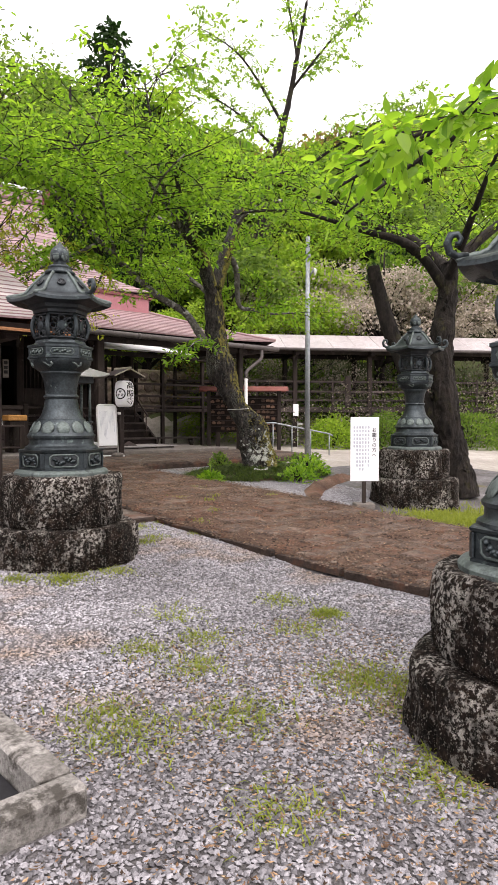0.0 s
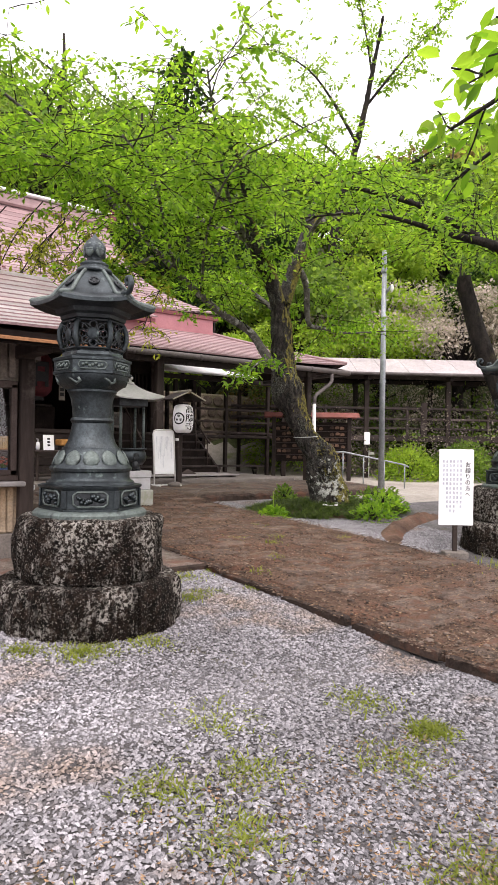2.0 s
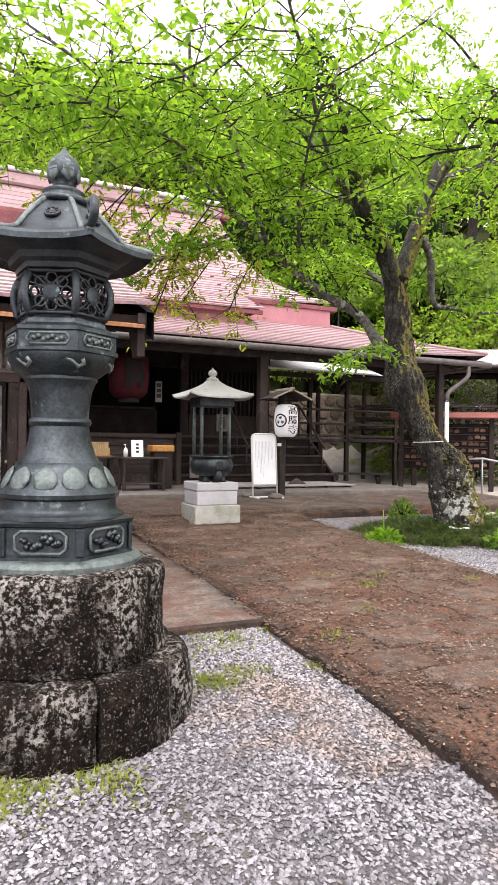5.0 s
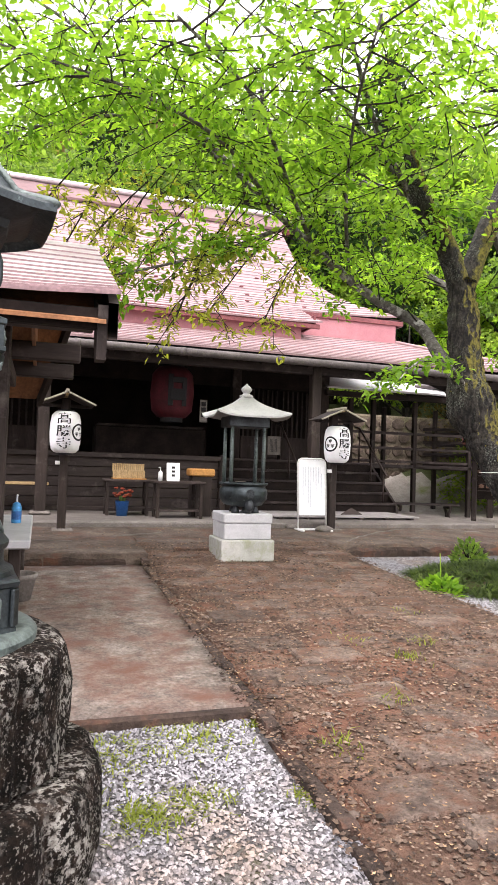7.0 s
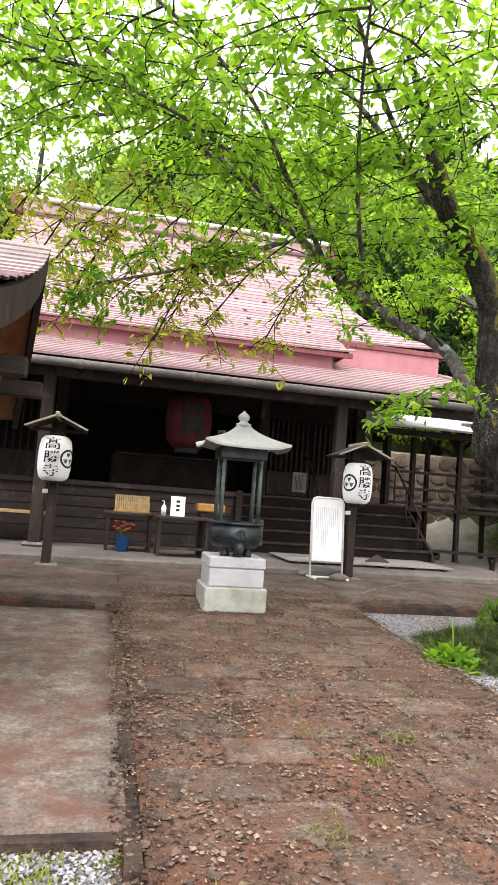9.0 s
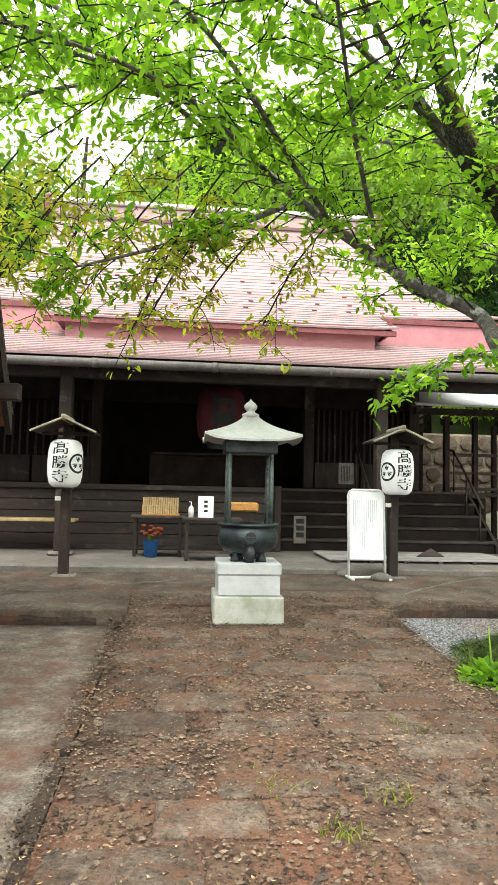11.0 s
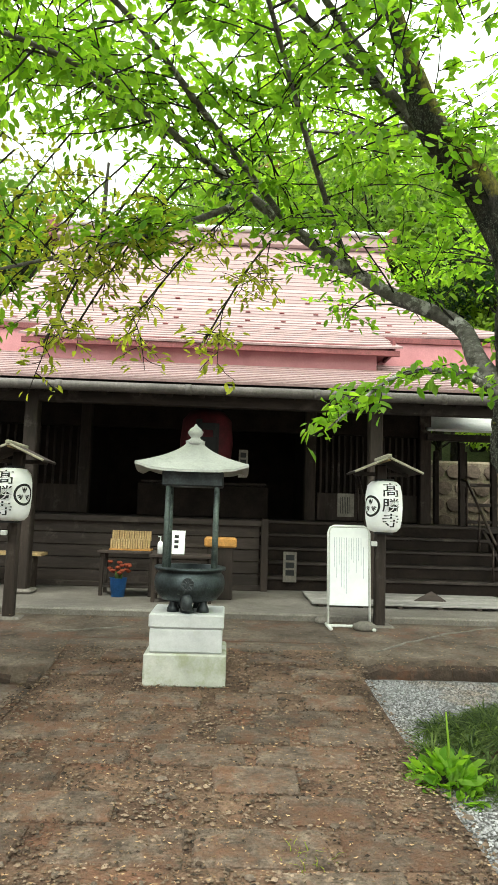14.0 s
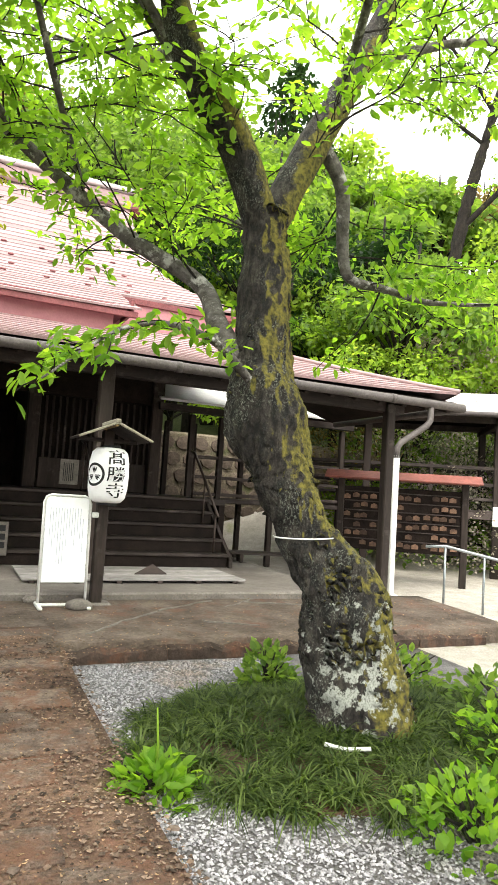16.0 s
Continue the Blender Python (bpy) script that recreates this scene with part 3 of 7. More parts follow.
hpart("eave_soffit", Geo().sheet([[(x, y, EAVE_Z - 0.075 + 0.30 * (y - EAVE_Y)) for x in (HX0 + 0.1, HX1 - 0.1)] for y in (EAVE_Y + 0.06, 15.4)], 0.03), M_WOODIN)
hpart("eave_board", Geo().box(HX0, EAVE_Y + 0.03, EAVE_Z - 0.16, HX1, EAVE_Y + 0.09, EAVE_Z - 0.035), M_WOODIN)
for k in range(36):
    x = HX0 + 0.35 + k * 0.4
    hpart("rafter", Geo().box(-0.035, 0, -0.04, 0.035, 2.6, 0.04, 0.004, pose(x, EAVE_Y + 0.12, EAVE_Z - 0.15, 16.7)), M_WOODX)
# the half-round gutter with its brackets and joints
gut = hpart("gutter", Geo().tube([(x, EAVE_Y - 0.07, EAVE_Z - 0.125) for x in np.linspace(HX0 - 0.05, HX1 + 0.05, 9)], 0.06, 12), M_GUTTER, "weathered grey half-round rain gutter", True)
for x in np.arange(HX0 + 0.8, HX1, 1.55):
    hpart("gutter_joint", Geo().tube([(x - 0.04, EAVE_Y - 0.07, EAVE_Z - 0.125), (x + 0.04, EAVE_Y - 0.07, EAVE_Z - 0.125)], 0.066, 12), M_GUTTER, "", True, gut)
hpart("gutter", Geo().tube([(HX1 + 0.07, y, EAVE_Z - 0.125) for y in (EAVE_Y - 0.05, 14.4, 16.1)], 0.06, 12), M_GUTTER, "", True)
hpart("downpipe", Geo().tube([(11.86, 12.63, 3.06), (11.86, 12.63, 2.88), (11.8, 12.63, 2.8), (11.36, 12.62, 2.52), (11.29, 12.61, 2.44), (11.29, 12.61, 2.3)], 0.045, 10), M_GUTTER, "grey rain downpipe elbow", True)
hpart("downpipe", Geo().tube([(11.29, 12.61, 2.34), (11.29, 12.61, 0.48), (11.33, 12.5, 0.42)], 0.043, 10), M_WHITEPAINT, "white rain downpipe", True)

# the pink upper wall band and the upper roof
UX0, UX1, UY, UZ = 0.1, 10.3, 15.3, 4.62
TX0, TX1, TY, TZ = 2.45, 7.95, 14.55, 4.22
RX0, RX1, RY, RZ = 1.5, 8.9, 19.4, 7.8
hpart("upper_wall", Geo().box(UX0 + 0.15, UY + 0.02, 3.9, UX1 - 0.15, UY + 0.2, UZ - 0.02), M_PINK, "pink painted band below the upper roof")
hpart("upper_wall", Geo().box(TX0 + 0.2, TY + 0.2, 3.7, TX1 - 0.2, UY + 0.02, TZ + 0.1), M_PINK, "pink painted band below the upper roof")
hpart("upper_wall", Geo().box(UX1 - 0.33, UY + 0.2, 3.9, UX1 - 0.15, 23, UZ - 0.02), M_PINK)
upper_roof = hpart("upper_roof", Geo().box(TX0 + 0.05, TY + 0.06, TZ - 0.06, TX1 - 0.05, UY + 0.1, TZ + 0.06), M_REDTRIM, "tall concave hip-and-gable roof of pink sheet courses")


def up_z(v):
    return UZ + (RZ - UZ) * (0.62 * v + 0.38 * v * v)


def up_x1(v):
    return RX1 + (UX1 - RX1) * (1 - v) ** 4


def up_x0(v):
    return RX0 - (RX0 - UX0) * (1 - v) ** 4


NUP = 26
for k in range(NUP):
    rows = []
    for v in (k / NUP, (k + 1) / NUP):
        x0, x1 = up_x0(v), up_x1(v)
        rows.append([(x0 + (x1 - x0) * u, UY + (RY - UY) * v, up_z(v) + 0.10 * (1 - v) ** 3 * abs(2 * u - 1) ** 5) for u in np.linspace(0, 1, 21)])
    course("roof_course", rows[0], rows[1], M_ROOF, upper_roof, 0.02)
for k in range(NUP):
    rows = []
    for v in (k / NUP, (k + 1) / NUP):
        y0 = UY + (RY - UY) * v
        rows.append([(up_x1(v), y0 + (2 * (RY - y0)) * u, up_z(v)) for u in np.linspace(0, 1, 7)])
    course("roof_course", rows[0], rows[1], M_ROOF, upper_roof, 0.02)
NT = 6
for k in range(NT):
    rows = []
    for v in (k / NT, (k + 1) / NT):
        flare = 0.16 * (1 - v) ** 2
        rows.append([(TX0 - flare + (TX1 - TX0 + 2 * flare) * u, TY + (UY + 0.05 - TY) * v, TZ + (UZ + 0.03 - TZ) * v + 0.03 * (1 - v) * abs(2 * u - 1) ** 8) for u in np.linspace(0, 1, 15)])
    course("roof_course", rows[0], rows[1], M_ROOF, upper_roof, 0.02)
hpart("fascia", Geo().box(TX0 - 0.12, TY + 0.02, TZ - 0.11, TX1 + 0.12, TY + 0.07, TZ - 0.02), M_REDTRIM, "dark red fascia")
hpart("fascia", Geo().box(UX0, UY - 0.02, UZ - 0.11, UX1, UY + 0.03, UZ - 0.015), M_REDTRIM, "dark red fascia")
hpart("fascia", Geo().box(TX1 + 0.02, TY + 0.1, TZ - 0.05, TX1 + 0.07, UY, TZ + 0.18), M_REDTRIM)
hpart("fascia", Geo().box(UX1 - 0.03, UY, UZ - 0.11, UX1 + 0.02, 23, UZ - 0.015), M_REDTRIM)
hpart("ridge", Geo().box(RX0 - 0.1, RY - 0.2, RZ - 0.1, RX1 + 0.1, RY + 0.2, RZ + 0.22, 0.05), M_ROOF, "boxed roof ridge with a pale top", False, upper_roof)
hpart("ridge_cap", Geo().box(RX0 - 0.2, RY - 0.28, RZ + 0.23, RX1 + 0.2, RY + 0.28, RZ + 0.32, 0.03), M_WHITEROOF, "", False, upper_roof)
for x in (RX0 - 0.15, RX1 + 0.15):
    hpart("ridge_end", Geo().box(x - 0.12, RY - 0.3, RZ - 0.2, x + 0.12, RY + 0.3, RZ + 0.42, 0.08), M_REDTRIM, "", False, upper_roof)
guard = Geo().box(-0.045, -0.02, 0.0, 0.045, 0.02, 0.028, 0.008).mesh("snow_guard", M_REDTRIM)
for r, v in enumerate((0.05, 0.16, 0.28, 0.42)):
    x0, x1 = up_x0(v) + 0.3, up_x1(v) - 0.3
    for k in range(int((x1 - x0) / 0.62)):
        x = x0 + 0.62 * k + (0.31 if r % 2 else 0)
        hpart("snow_guard", guard, None, "", False, upper_roof).matrix_basis = pose(x, UY + (RY - UY) * v, up_z(v) + 0.01)
hpart("gable_wall", Geo().box(0.6, 15.6, 4.3, 9.8, 23.0, 4.55), M_WOODIN)

hpart("eave_soffit", Geo().sheet([[(HX1 - 0.08, EAVE_Y + 0.1, EAVE_Z - 0.08), (HX1 - 2.3, EAVE_Y + 2.85, EAVE_Z + 0.6)], [(HX1 - 0.08, 16.0, EAVE_Z - 0.08), (HX1 - 2.3, 16.0, EAVE_Z + 0.6)]], 0.03), M_WOODIN)
# posts, deck, front boards, walls and lattices
for x in (-1.3, 3.03, 7.37):
    hpart("post", Geo().box(x - 0.085, 13.0, 0.6, x + 0.085, 13.17, 3.2, 0.015), M_WOOD, "squared dark timber post")
    hpart("post_stone", Geo().box(x - 0.16, 12.93, 0.6, x + 0.16, 13.25, 0.66, 0.03), M_PLAT)
hpart("post", Geo().box(11.36, 12.94, 0.3, 11.5, 13.08, 3.1, 0.015), M_WOOD, "corner eave post")
hpart("beam", Geo().box(HX0 + 0.5, 13.01, 2.98, HX1 - 0.7, 13.15, 3.16), M_WOODX, "long eave beam")
DECK = 1.56
hpart("deck", Geo().box(-3, 15.2, DECK - 0.1, 9.9, 23, DECK), M_WOODX, "dark plank veranda floor")
hpart("deck", Geo().box(-3, 13.95, DECK - 0.08, 6.02, 15.2, DECK), M_WOODX, "dark plank veranda floor")
for k in range(5):
    z = 0.66 + k * 0.166
    hpart("front_board", Geo().box(-3, 14.03, z, 5.98, 14.07, z + 0.158, 0.008), M_WOODX)
hpart("sill", Geo().box(-3, 13.97, 0.6, 6.02, 14.09, 0.67, 0.01), M_WOODX)
hpart("newel_post", Geo().box(6.0, 13.92, 0.6, 6.1, 14.06, DECK + 0.03, 0.01), M_WOOD)
stairs = thing("stairs", (7.76, 14.4, 0.6), "dark weathered wooden stairs up to the veranda", "stairs")
for k in range(5):
    z = 0.6 + 0.192 * (k + 1)
    y = 14.15 + 0.24 * k
    t = part("tread", Geo().box(-1.78, y - 14.4 - 0.03, z - 0.645, 1.8, y - 14.4 + 0.27, z - 0.6, 0.008), M_WOODX, stairs)
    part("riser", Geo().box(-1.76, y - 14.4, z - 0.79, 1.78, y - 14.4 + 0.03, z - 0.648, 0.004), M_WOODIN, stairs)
for x in (-1.8, 1.8):
    part("stringer", Geo().add([(x, -0.3, 0), (x, 1.0, 0), (x, 1.0, 0.96), (x, 0.85, 0.96), (x, -0.3, 0.12), (x + 0.05, -0.3, 0), (x + 0.05, 1.0, 0), (x + 0.05, 1.0, 0.96), (x + 0.05, 0.85, 0.96), (x + 0.05, -0.3, 0.12)],
         [(4, 3, 2, 1, 0), (5, 6, 7, 8, 9), (0, 1, 6, 5), (1, 2, 7, 6), (2, 3, 8, 7), (3, 4, 9, 8), (4, 0, 5, 9)]), M_WOODX, stairs)
for x in (-0.15, 1.62):
    rail = part("handrail", Geo().tube([(x, -0.2, 0.72), (x, 0.95, 1.68), (x, 1.15, 1.72)], 0.022, 8), M_BRONZEALU, stairs, "brown metal stair handrail", True)
    for y, z0, z1 in ((-0.1, 0.15, 0.8), (0.42, 0.55, 1.22), (0.95, 0.96, 1.66)):
        part("baluster", Geo().tube([(x, y, z0), (x, y, z1)], 0.016, 8), M_BRONZEALU, rail, "", True)
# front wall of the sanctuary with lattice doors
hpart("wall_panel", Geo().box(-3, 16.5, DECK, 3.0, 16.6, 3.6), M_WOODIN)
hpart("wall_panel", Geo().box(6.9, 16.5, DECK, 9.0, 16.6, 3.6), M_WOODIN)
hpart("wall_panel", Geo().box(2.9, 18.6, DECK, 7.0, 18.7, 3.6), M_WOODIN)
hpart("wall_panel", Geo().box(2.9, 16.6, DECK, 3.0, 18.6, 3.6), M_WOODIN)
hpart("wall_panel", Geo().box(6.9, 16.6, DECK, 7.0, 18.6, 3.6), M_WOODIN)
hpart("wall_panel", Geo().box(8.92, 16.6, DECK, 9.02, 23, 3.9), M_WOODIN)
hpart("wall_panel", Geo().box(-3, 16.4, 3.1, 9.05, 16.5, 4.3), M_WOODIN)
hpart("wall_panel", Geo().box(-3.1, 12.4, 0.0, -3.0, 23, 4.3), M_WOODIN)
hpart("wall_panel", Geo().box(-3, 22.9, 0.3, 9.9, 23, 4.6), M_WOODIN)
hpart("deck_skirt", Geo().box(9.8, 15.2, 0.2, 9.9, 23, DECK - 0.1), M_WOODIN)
for x in (0.6, 3.0, 5.0, 6.95, 9.0):
    if x != 5.0:
        hpart("post", Geo().box(x - 0.1, 16.32, DECK, x + 0.1, 16.5, 4.2, 0.015), M_WOOD)
for x0, x1 in ((7.1, 7.95), (8.0, 8.88), (0.75, 1.8), (1.85, 2.9)):
    lat = hpart("lattice_door", Geo().box(x0, 16.44, DECK + 0.02, x1, 16.49, DECK + 0.5, 0.006), M_WOOD, "dark lattice door")
    for k in range(8):
        x = x0 + 0.05 + k * (x1 - x0 - 0.1) / 7
        hpart("slat", Geo().box(x - 0.018, 16.42, DECK + 0.5, x + 0.018, 16.46, 3.08, 0.004), M_WOOD, "", False, lat)
# inside the open bay
altar = thing("offering_box", (5.1, 16.2, DECK), "large dark slatted wooden offering box", "box")
part("body", Geo().box(-1.1, -0.3, 0, 1.1, 0.35, 0.55, 0.02), M_WOODIN, altar)
for k in range(9):
    part("slat", Geo().box(-1.05, -0.27 + 0.07 * k, 0.56, 1.05, -0.23 + 0.07 * k, 0.6, 0.006), M_WOOD, altar)
big = thing("red_paper_lantern", (5.18, 14.35, 2.2), "huge dark red paper lantern with black figures", "lantern")
part("body", Geo().lathe([(0.16, 0), (0.26, 0.03), (0.36, 0.14), (0.39, 0.45), (0.36, 0.78), (0.26, 0.9), (0.17, 0.93)], 26, flute=0.02, flutes=26), M_REDLAN, big, "", True)
part("rim", Geo().lathe([(0.2, -0.06), (0.2, 0.02)], 20), M_INK, big)
part("rim", Geo().lathe([(0.2, 0.91), (0.2, 1.0)], 20), M_INK, big)
part("cord", Geo().tube([(0, 0, 0.98), (0, 0, 1.25)], 0.02, 6), M_INK, big)
for a, z0, z1, w in ((-105, 0.2, 0.75, 0.05), (-88, 0.3, 0.5, 0.14), (-88, 0.6, 0.7, 0.12), (-70, 0.2, 0.7, 0.05)):
    part("figure", Geo().box(-w * 0.8, -0.012, z0, w, 0.0, z1, 0.004, pose(0.395 * math.cos(radians(a)), 0.395 * math.sin(radians(a)), 0, 0, 0, a + 90)), M_INK, big)


# ---- lettering ----
def skin(z):
    """Radius of a paper lantern's body at a height."""
    return float(np.interp(z, (1.01, 1.05, 1.14, 1.27, 1.40, 1.49, 1.53), (0.135, 0.172, 0.19, 0.196, 0.19, 0.172, 0.135)))


def glyphs(name, text, size, mat, parent, m, wrap=0.0, deep=0.002):
    """Flat raised writing, bent round the lantern at a height if asked."""
    cu = bpy.data.curves.new(name, "FONT")
    cu.body, cu.size, cu.extrude, cu.align_x, cu.align_y = text, size, deep, "CENTER", "CENTER"
    cu.offset = size * 0.004
    tmp = new(name, cu)
    me = bpy.data.meshes.new_from_object(tmp.evaluated_get(bpy.context.evaluated_depsgraph_get()))
    bpy.data.objects.remove(tmp)
    bm = bmesh.new()
    bm.from_mesh(me)
    bmesh.ops.triangulate(bm, faces=bm.faces)
    bm.to_mesh(me)
    bm.free()
    if wrap:
        for v in me.vertices:
            r = skin(wrap + v.co.y) + 0.003 + v.co.z
            a = 1.3 * v.co.x / 0.19
            v.co = (r * math.sin(a), v.co.y, r * math.cos(a))
    me.materials.clear()
    me.materials.append(mat)
    return part(name, me, None, parent, "", False, m)


# ---- paper lanterns on posts ----
def post_lantern(x, y, z, turn_text, turn_crest, label):
    th = thing("paper_lantern_post", (x, y, z), label, "lantern", "paper lanterns before the hall")
    part("post", Geo().box(-0.055, -0.055, 0, 0.055, 0.055, 1.72, 0.012), M_WOOD, th)
    part("foot_stone", Geo().box(-0.13, -0.12, -0.02, 0.15, 0.11, 0.025, 0.02), M_PLAT, th)
    part("bracket", Geo().box(-0.02, -0.16, 1.02, 0.02, -0.05, 1.06, 0.004), M_TAN, th)
    part("socket", Geo().box(-0.11, -0.1, 0.85, -0.05, -0.05, 0.9, 0.006), M_WHITEPAINT, th)
    body = part("lantern_body", Geo().lathe([(0.09, 1.0), (0.135, 1.01), (0.172, 1.05), (0.19, 1.14), (0.196, 1.27), (0.19, 1.40), (0.172, 1.49), (0.135, 1.53), (0.09, 1.54)], 40), M_PAPER, th, "white paper lantern body", True, pose(0, -0.15, 0))
    part("ring", Geo().lathe([(0.1, 0.98), (0.1, 1.01)], 20), M_INK, body, "", False)
    part("ring", Geo().lathe([(0.1, 1.53), (0.1, 1.56)], 20), M_INK, body, "", False)
    for k in range(11):
        zz = 1.07 + 0.04 * k
        rr = float(np.interp(zz, (1.01, 1.05, 1.14, 1.27, 1.40, 1.49, 1.53), (0.135, 0.172, 0.19, 0.196, 0.19, 0.172, 0.135)))
        part("hoop", Geo().lathe([(rr - 0.001, zz - 0.002), (rr + 0.0015, zz), (rr - 0.001, zz + 0.002)], 40), M_PAPER, body, "", True)
    for k, ch in enumerate("髙勝寺"):
        zz = 1.43 - 0.158 * k
        glyphs("character", ch, 0.152, M_INK, body, pose(0, 0, zz, 0, 0, turn_text) @ pose(0, 0, 0, 90), zz, 0.004)
    g = Geo()
    for r0, r1 in ((0.088, 0.112),):
        ring = []
        for r in (r0, r1):
            for i in range(32):
                a = 2 * math.pi * i / 32
                w = r * math.cos(a) / 0.1965
                ring.append((0.1975 * math.sin(w), -0.1975 * math.cos(w), r * math.sin(a)))
        g.add(ring, [(i, (i + 1) % 32, 32 + (i + 1) % 32, 32 + i) for i in range(32)])
    for k in range(3):
        for j in (-0.34, 0, 0.34):
            a = radians(90 + 120 * k) + j
            pts = []
            for rr, da in ((0.012, 0), (0.054, -0.16), (0.08, 0), (0.054, 0.16)):
                w = rr * math.cos(a + da) / 0.1965
                pts.append((0.1975 * math.sin(w), -0.1975 * math.cos(w), rr * math.sin(a + da)))
            g.add(pts, [(0, 1, 2, 3)])
    part("crest", g, M_INK, body, "black ringed leaf crest", False, pose(0, 0, 1.27, 0, 0, turn_crest))
    roof = part("small_roof", Geo().box(-0.02, -0.36, 1.74, 0.02, 0.2, 1.78, 0.006), M_TAN, th, "small gabled wooden roof")
    for s in (-1, 1):
        part("roof_board", Geo().box(0.0, -0.36, -0.012, 0.37, 0.2, 0.012, 0.004, pose(0, 0, 1.77, 0, 24 if s > 0 else 156, 0)), M_WOODX, roof)
        part("barge_board", Geo().box(0.0, -0.39, -0.01, 0.39, -0.362, 0.012, 0.004, pose(0, 0, 1.775, 0, 24 if s > 0 else 156, 0)), M_PALEWOOD, roof)
    part("ridge_cap", Geo().box(-0.025, -0.4, 1.77, 0.025, 0.22, 1.81, 0.008), M_PALEWOOD, roof)
    part("arm", Geo().box(-0.3, -0.03, 1.6, 0.3, 0.03, 1.64, 0.006), M_WOOD, th)
    return th


post_lantern(3.3, 11.8, 0.505, -8, 54, "white paper lantern with black characters on a tall timber post")
post_lantern(7.17, 11.88, 0.508, 10, -56, "white paper lantern with black characters hung behind the white notice board")

# ---- the incense burner ----
koro = thing("incense_burner", (5.24, 10.1, 0.36), "bronze incense cauldron under a grey copper canopy on a granite plinth", "incense burner")
part("plinth", Geo().box(-0.31, -0.26, 0, 0.31, 0.3, 0.24, 0.012), M_GRANITE_M, koro, "mossy granite plinth course")
part("plinth", Geo().box(-0.275, -0.23, 0.243, 0.275, 0.27, 0.42, 0.01), M_GRANITE, koro)
part("plinth", Geo().box(-0.285, -0.24, 0.423, 0.285, 0.28, 0.53, 0.012), M_GRANITE, koro)
bowl = part("bowl", Geo().lathe([(0.12, 0.60), (0.22, 0.62), (0.268, 0.68), (0.28, 0.745), (0.27, 0.80), (0.248, 0.825), (0.26, 0.84), (0.282, 0.85), (0.282, 0.87), (0.235, 0.87), (0.22, 0.8)], 40), M_BRONZE, koro, "round dark bronze bowl", True)
for a in (-140, -90, -40, 60, 120):
    part("foot", Geo().lathe([(0.05, 0.53), (0.045, 0.56), (0.03, 0.59), (0.035, 0.65)], 10, pose(0.15 * math.cos(radians(a)), 0.15 * math.sin(radians(a)), 0)), M_BRONZE_DK, bowl, "", True)
wheel = part("emblem", Geo().lathe([(0.05, 0), (0.05, 0.012), (0.038, 0.012), (0.038, 0.004)], 20, pose(0.0, -0.272, 0.755, 90)), M_BRONZE_DK, bowl, "cast wheel emblem and beast mask")
for k in range(4):
    part("spoke", Geo().box(-0.045, -0.005, 0.0, 0.045, 0.005, 0.014, 0.002, pose(0, -0.272, 0.755, 90) @ pose(0, 0, 0, 0, 0, 45 * k)), M_BRONZE_DK, bowl)
part("mask", Geo().lathe([(0.03, 0), (0.045, 0.02), (0.05, 0.06), (0.04, 0.1), (0.02, 0.12)], 8, pose(0.0, -0.25, 0.56), flute=0.3, flutes=5), M_BRONZE_DK, bowl, "", True)
for x, y in ((-0.19, -0.13), (0.19, -0.13), (-0.19, 0.16), (0.19, 0.16)):
    part("pillar", Geo().tube([(x, y, 0.83), (x, y, 1.6)], [0.024, 0.019], 10), M_BRONZE_HI, koro, "slim streaked bronze pillar", True)
part("beam", Geo().box(-0.24, -0.18, 1.5, 0.24, 0.21, 1.62, 0.01), M_BRONZE_DK, koro)


def canopy(r, z0, z1, side, curve=2.0, n=10, sq=0.75):
    """A square pagoda roof with swept corners."""
    g = Geo()
    rows = []
    for j in range(n + 1):
        v = j / n
        rad = r * ((1 - v) ** curve * 0.72 + (1 - v) * 0.28) + side * v
        row = []
        for i in range(33):
            u = 8 * i / 32
            k, w = int(u // 2) % 4, (u % 2) - 1
            p = [(w, -1), (1, w), (-w, 1), (-1, -w)][k]
            lift = 0.05 * (abs(w) ** 4) * (1 - v) ** 2
            row.append((p[0] * rad, p[1] * rad * sq, z0 + (z1 - z0) * v + lift))
        rows.append(row)
    g.sheet(rows, 0.02)
    return g


part("canopy", canopy(0.43, 1.62, 1.86, 0.06, 1.5, 10, 0.85), M_KROOF, koro, "swept grey-green copper canopy", "auto")
part("finial", Geo().lathe([(0.075, 1.84), (0.08, 1.87), (0.045, 1.885), (0.035, 1.9), (0.055, 1.92), (0.062, 1.945), (0.045, 1.97), (0.018, 1.99), (0.004, 2.01)], 18), M_KROOF, koro, "", True)


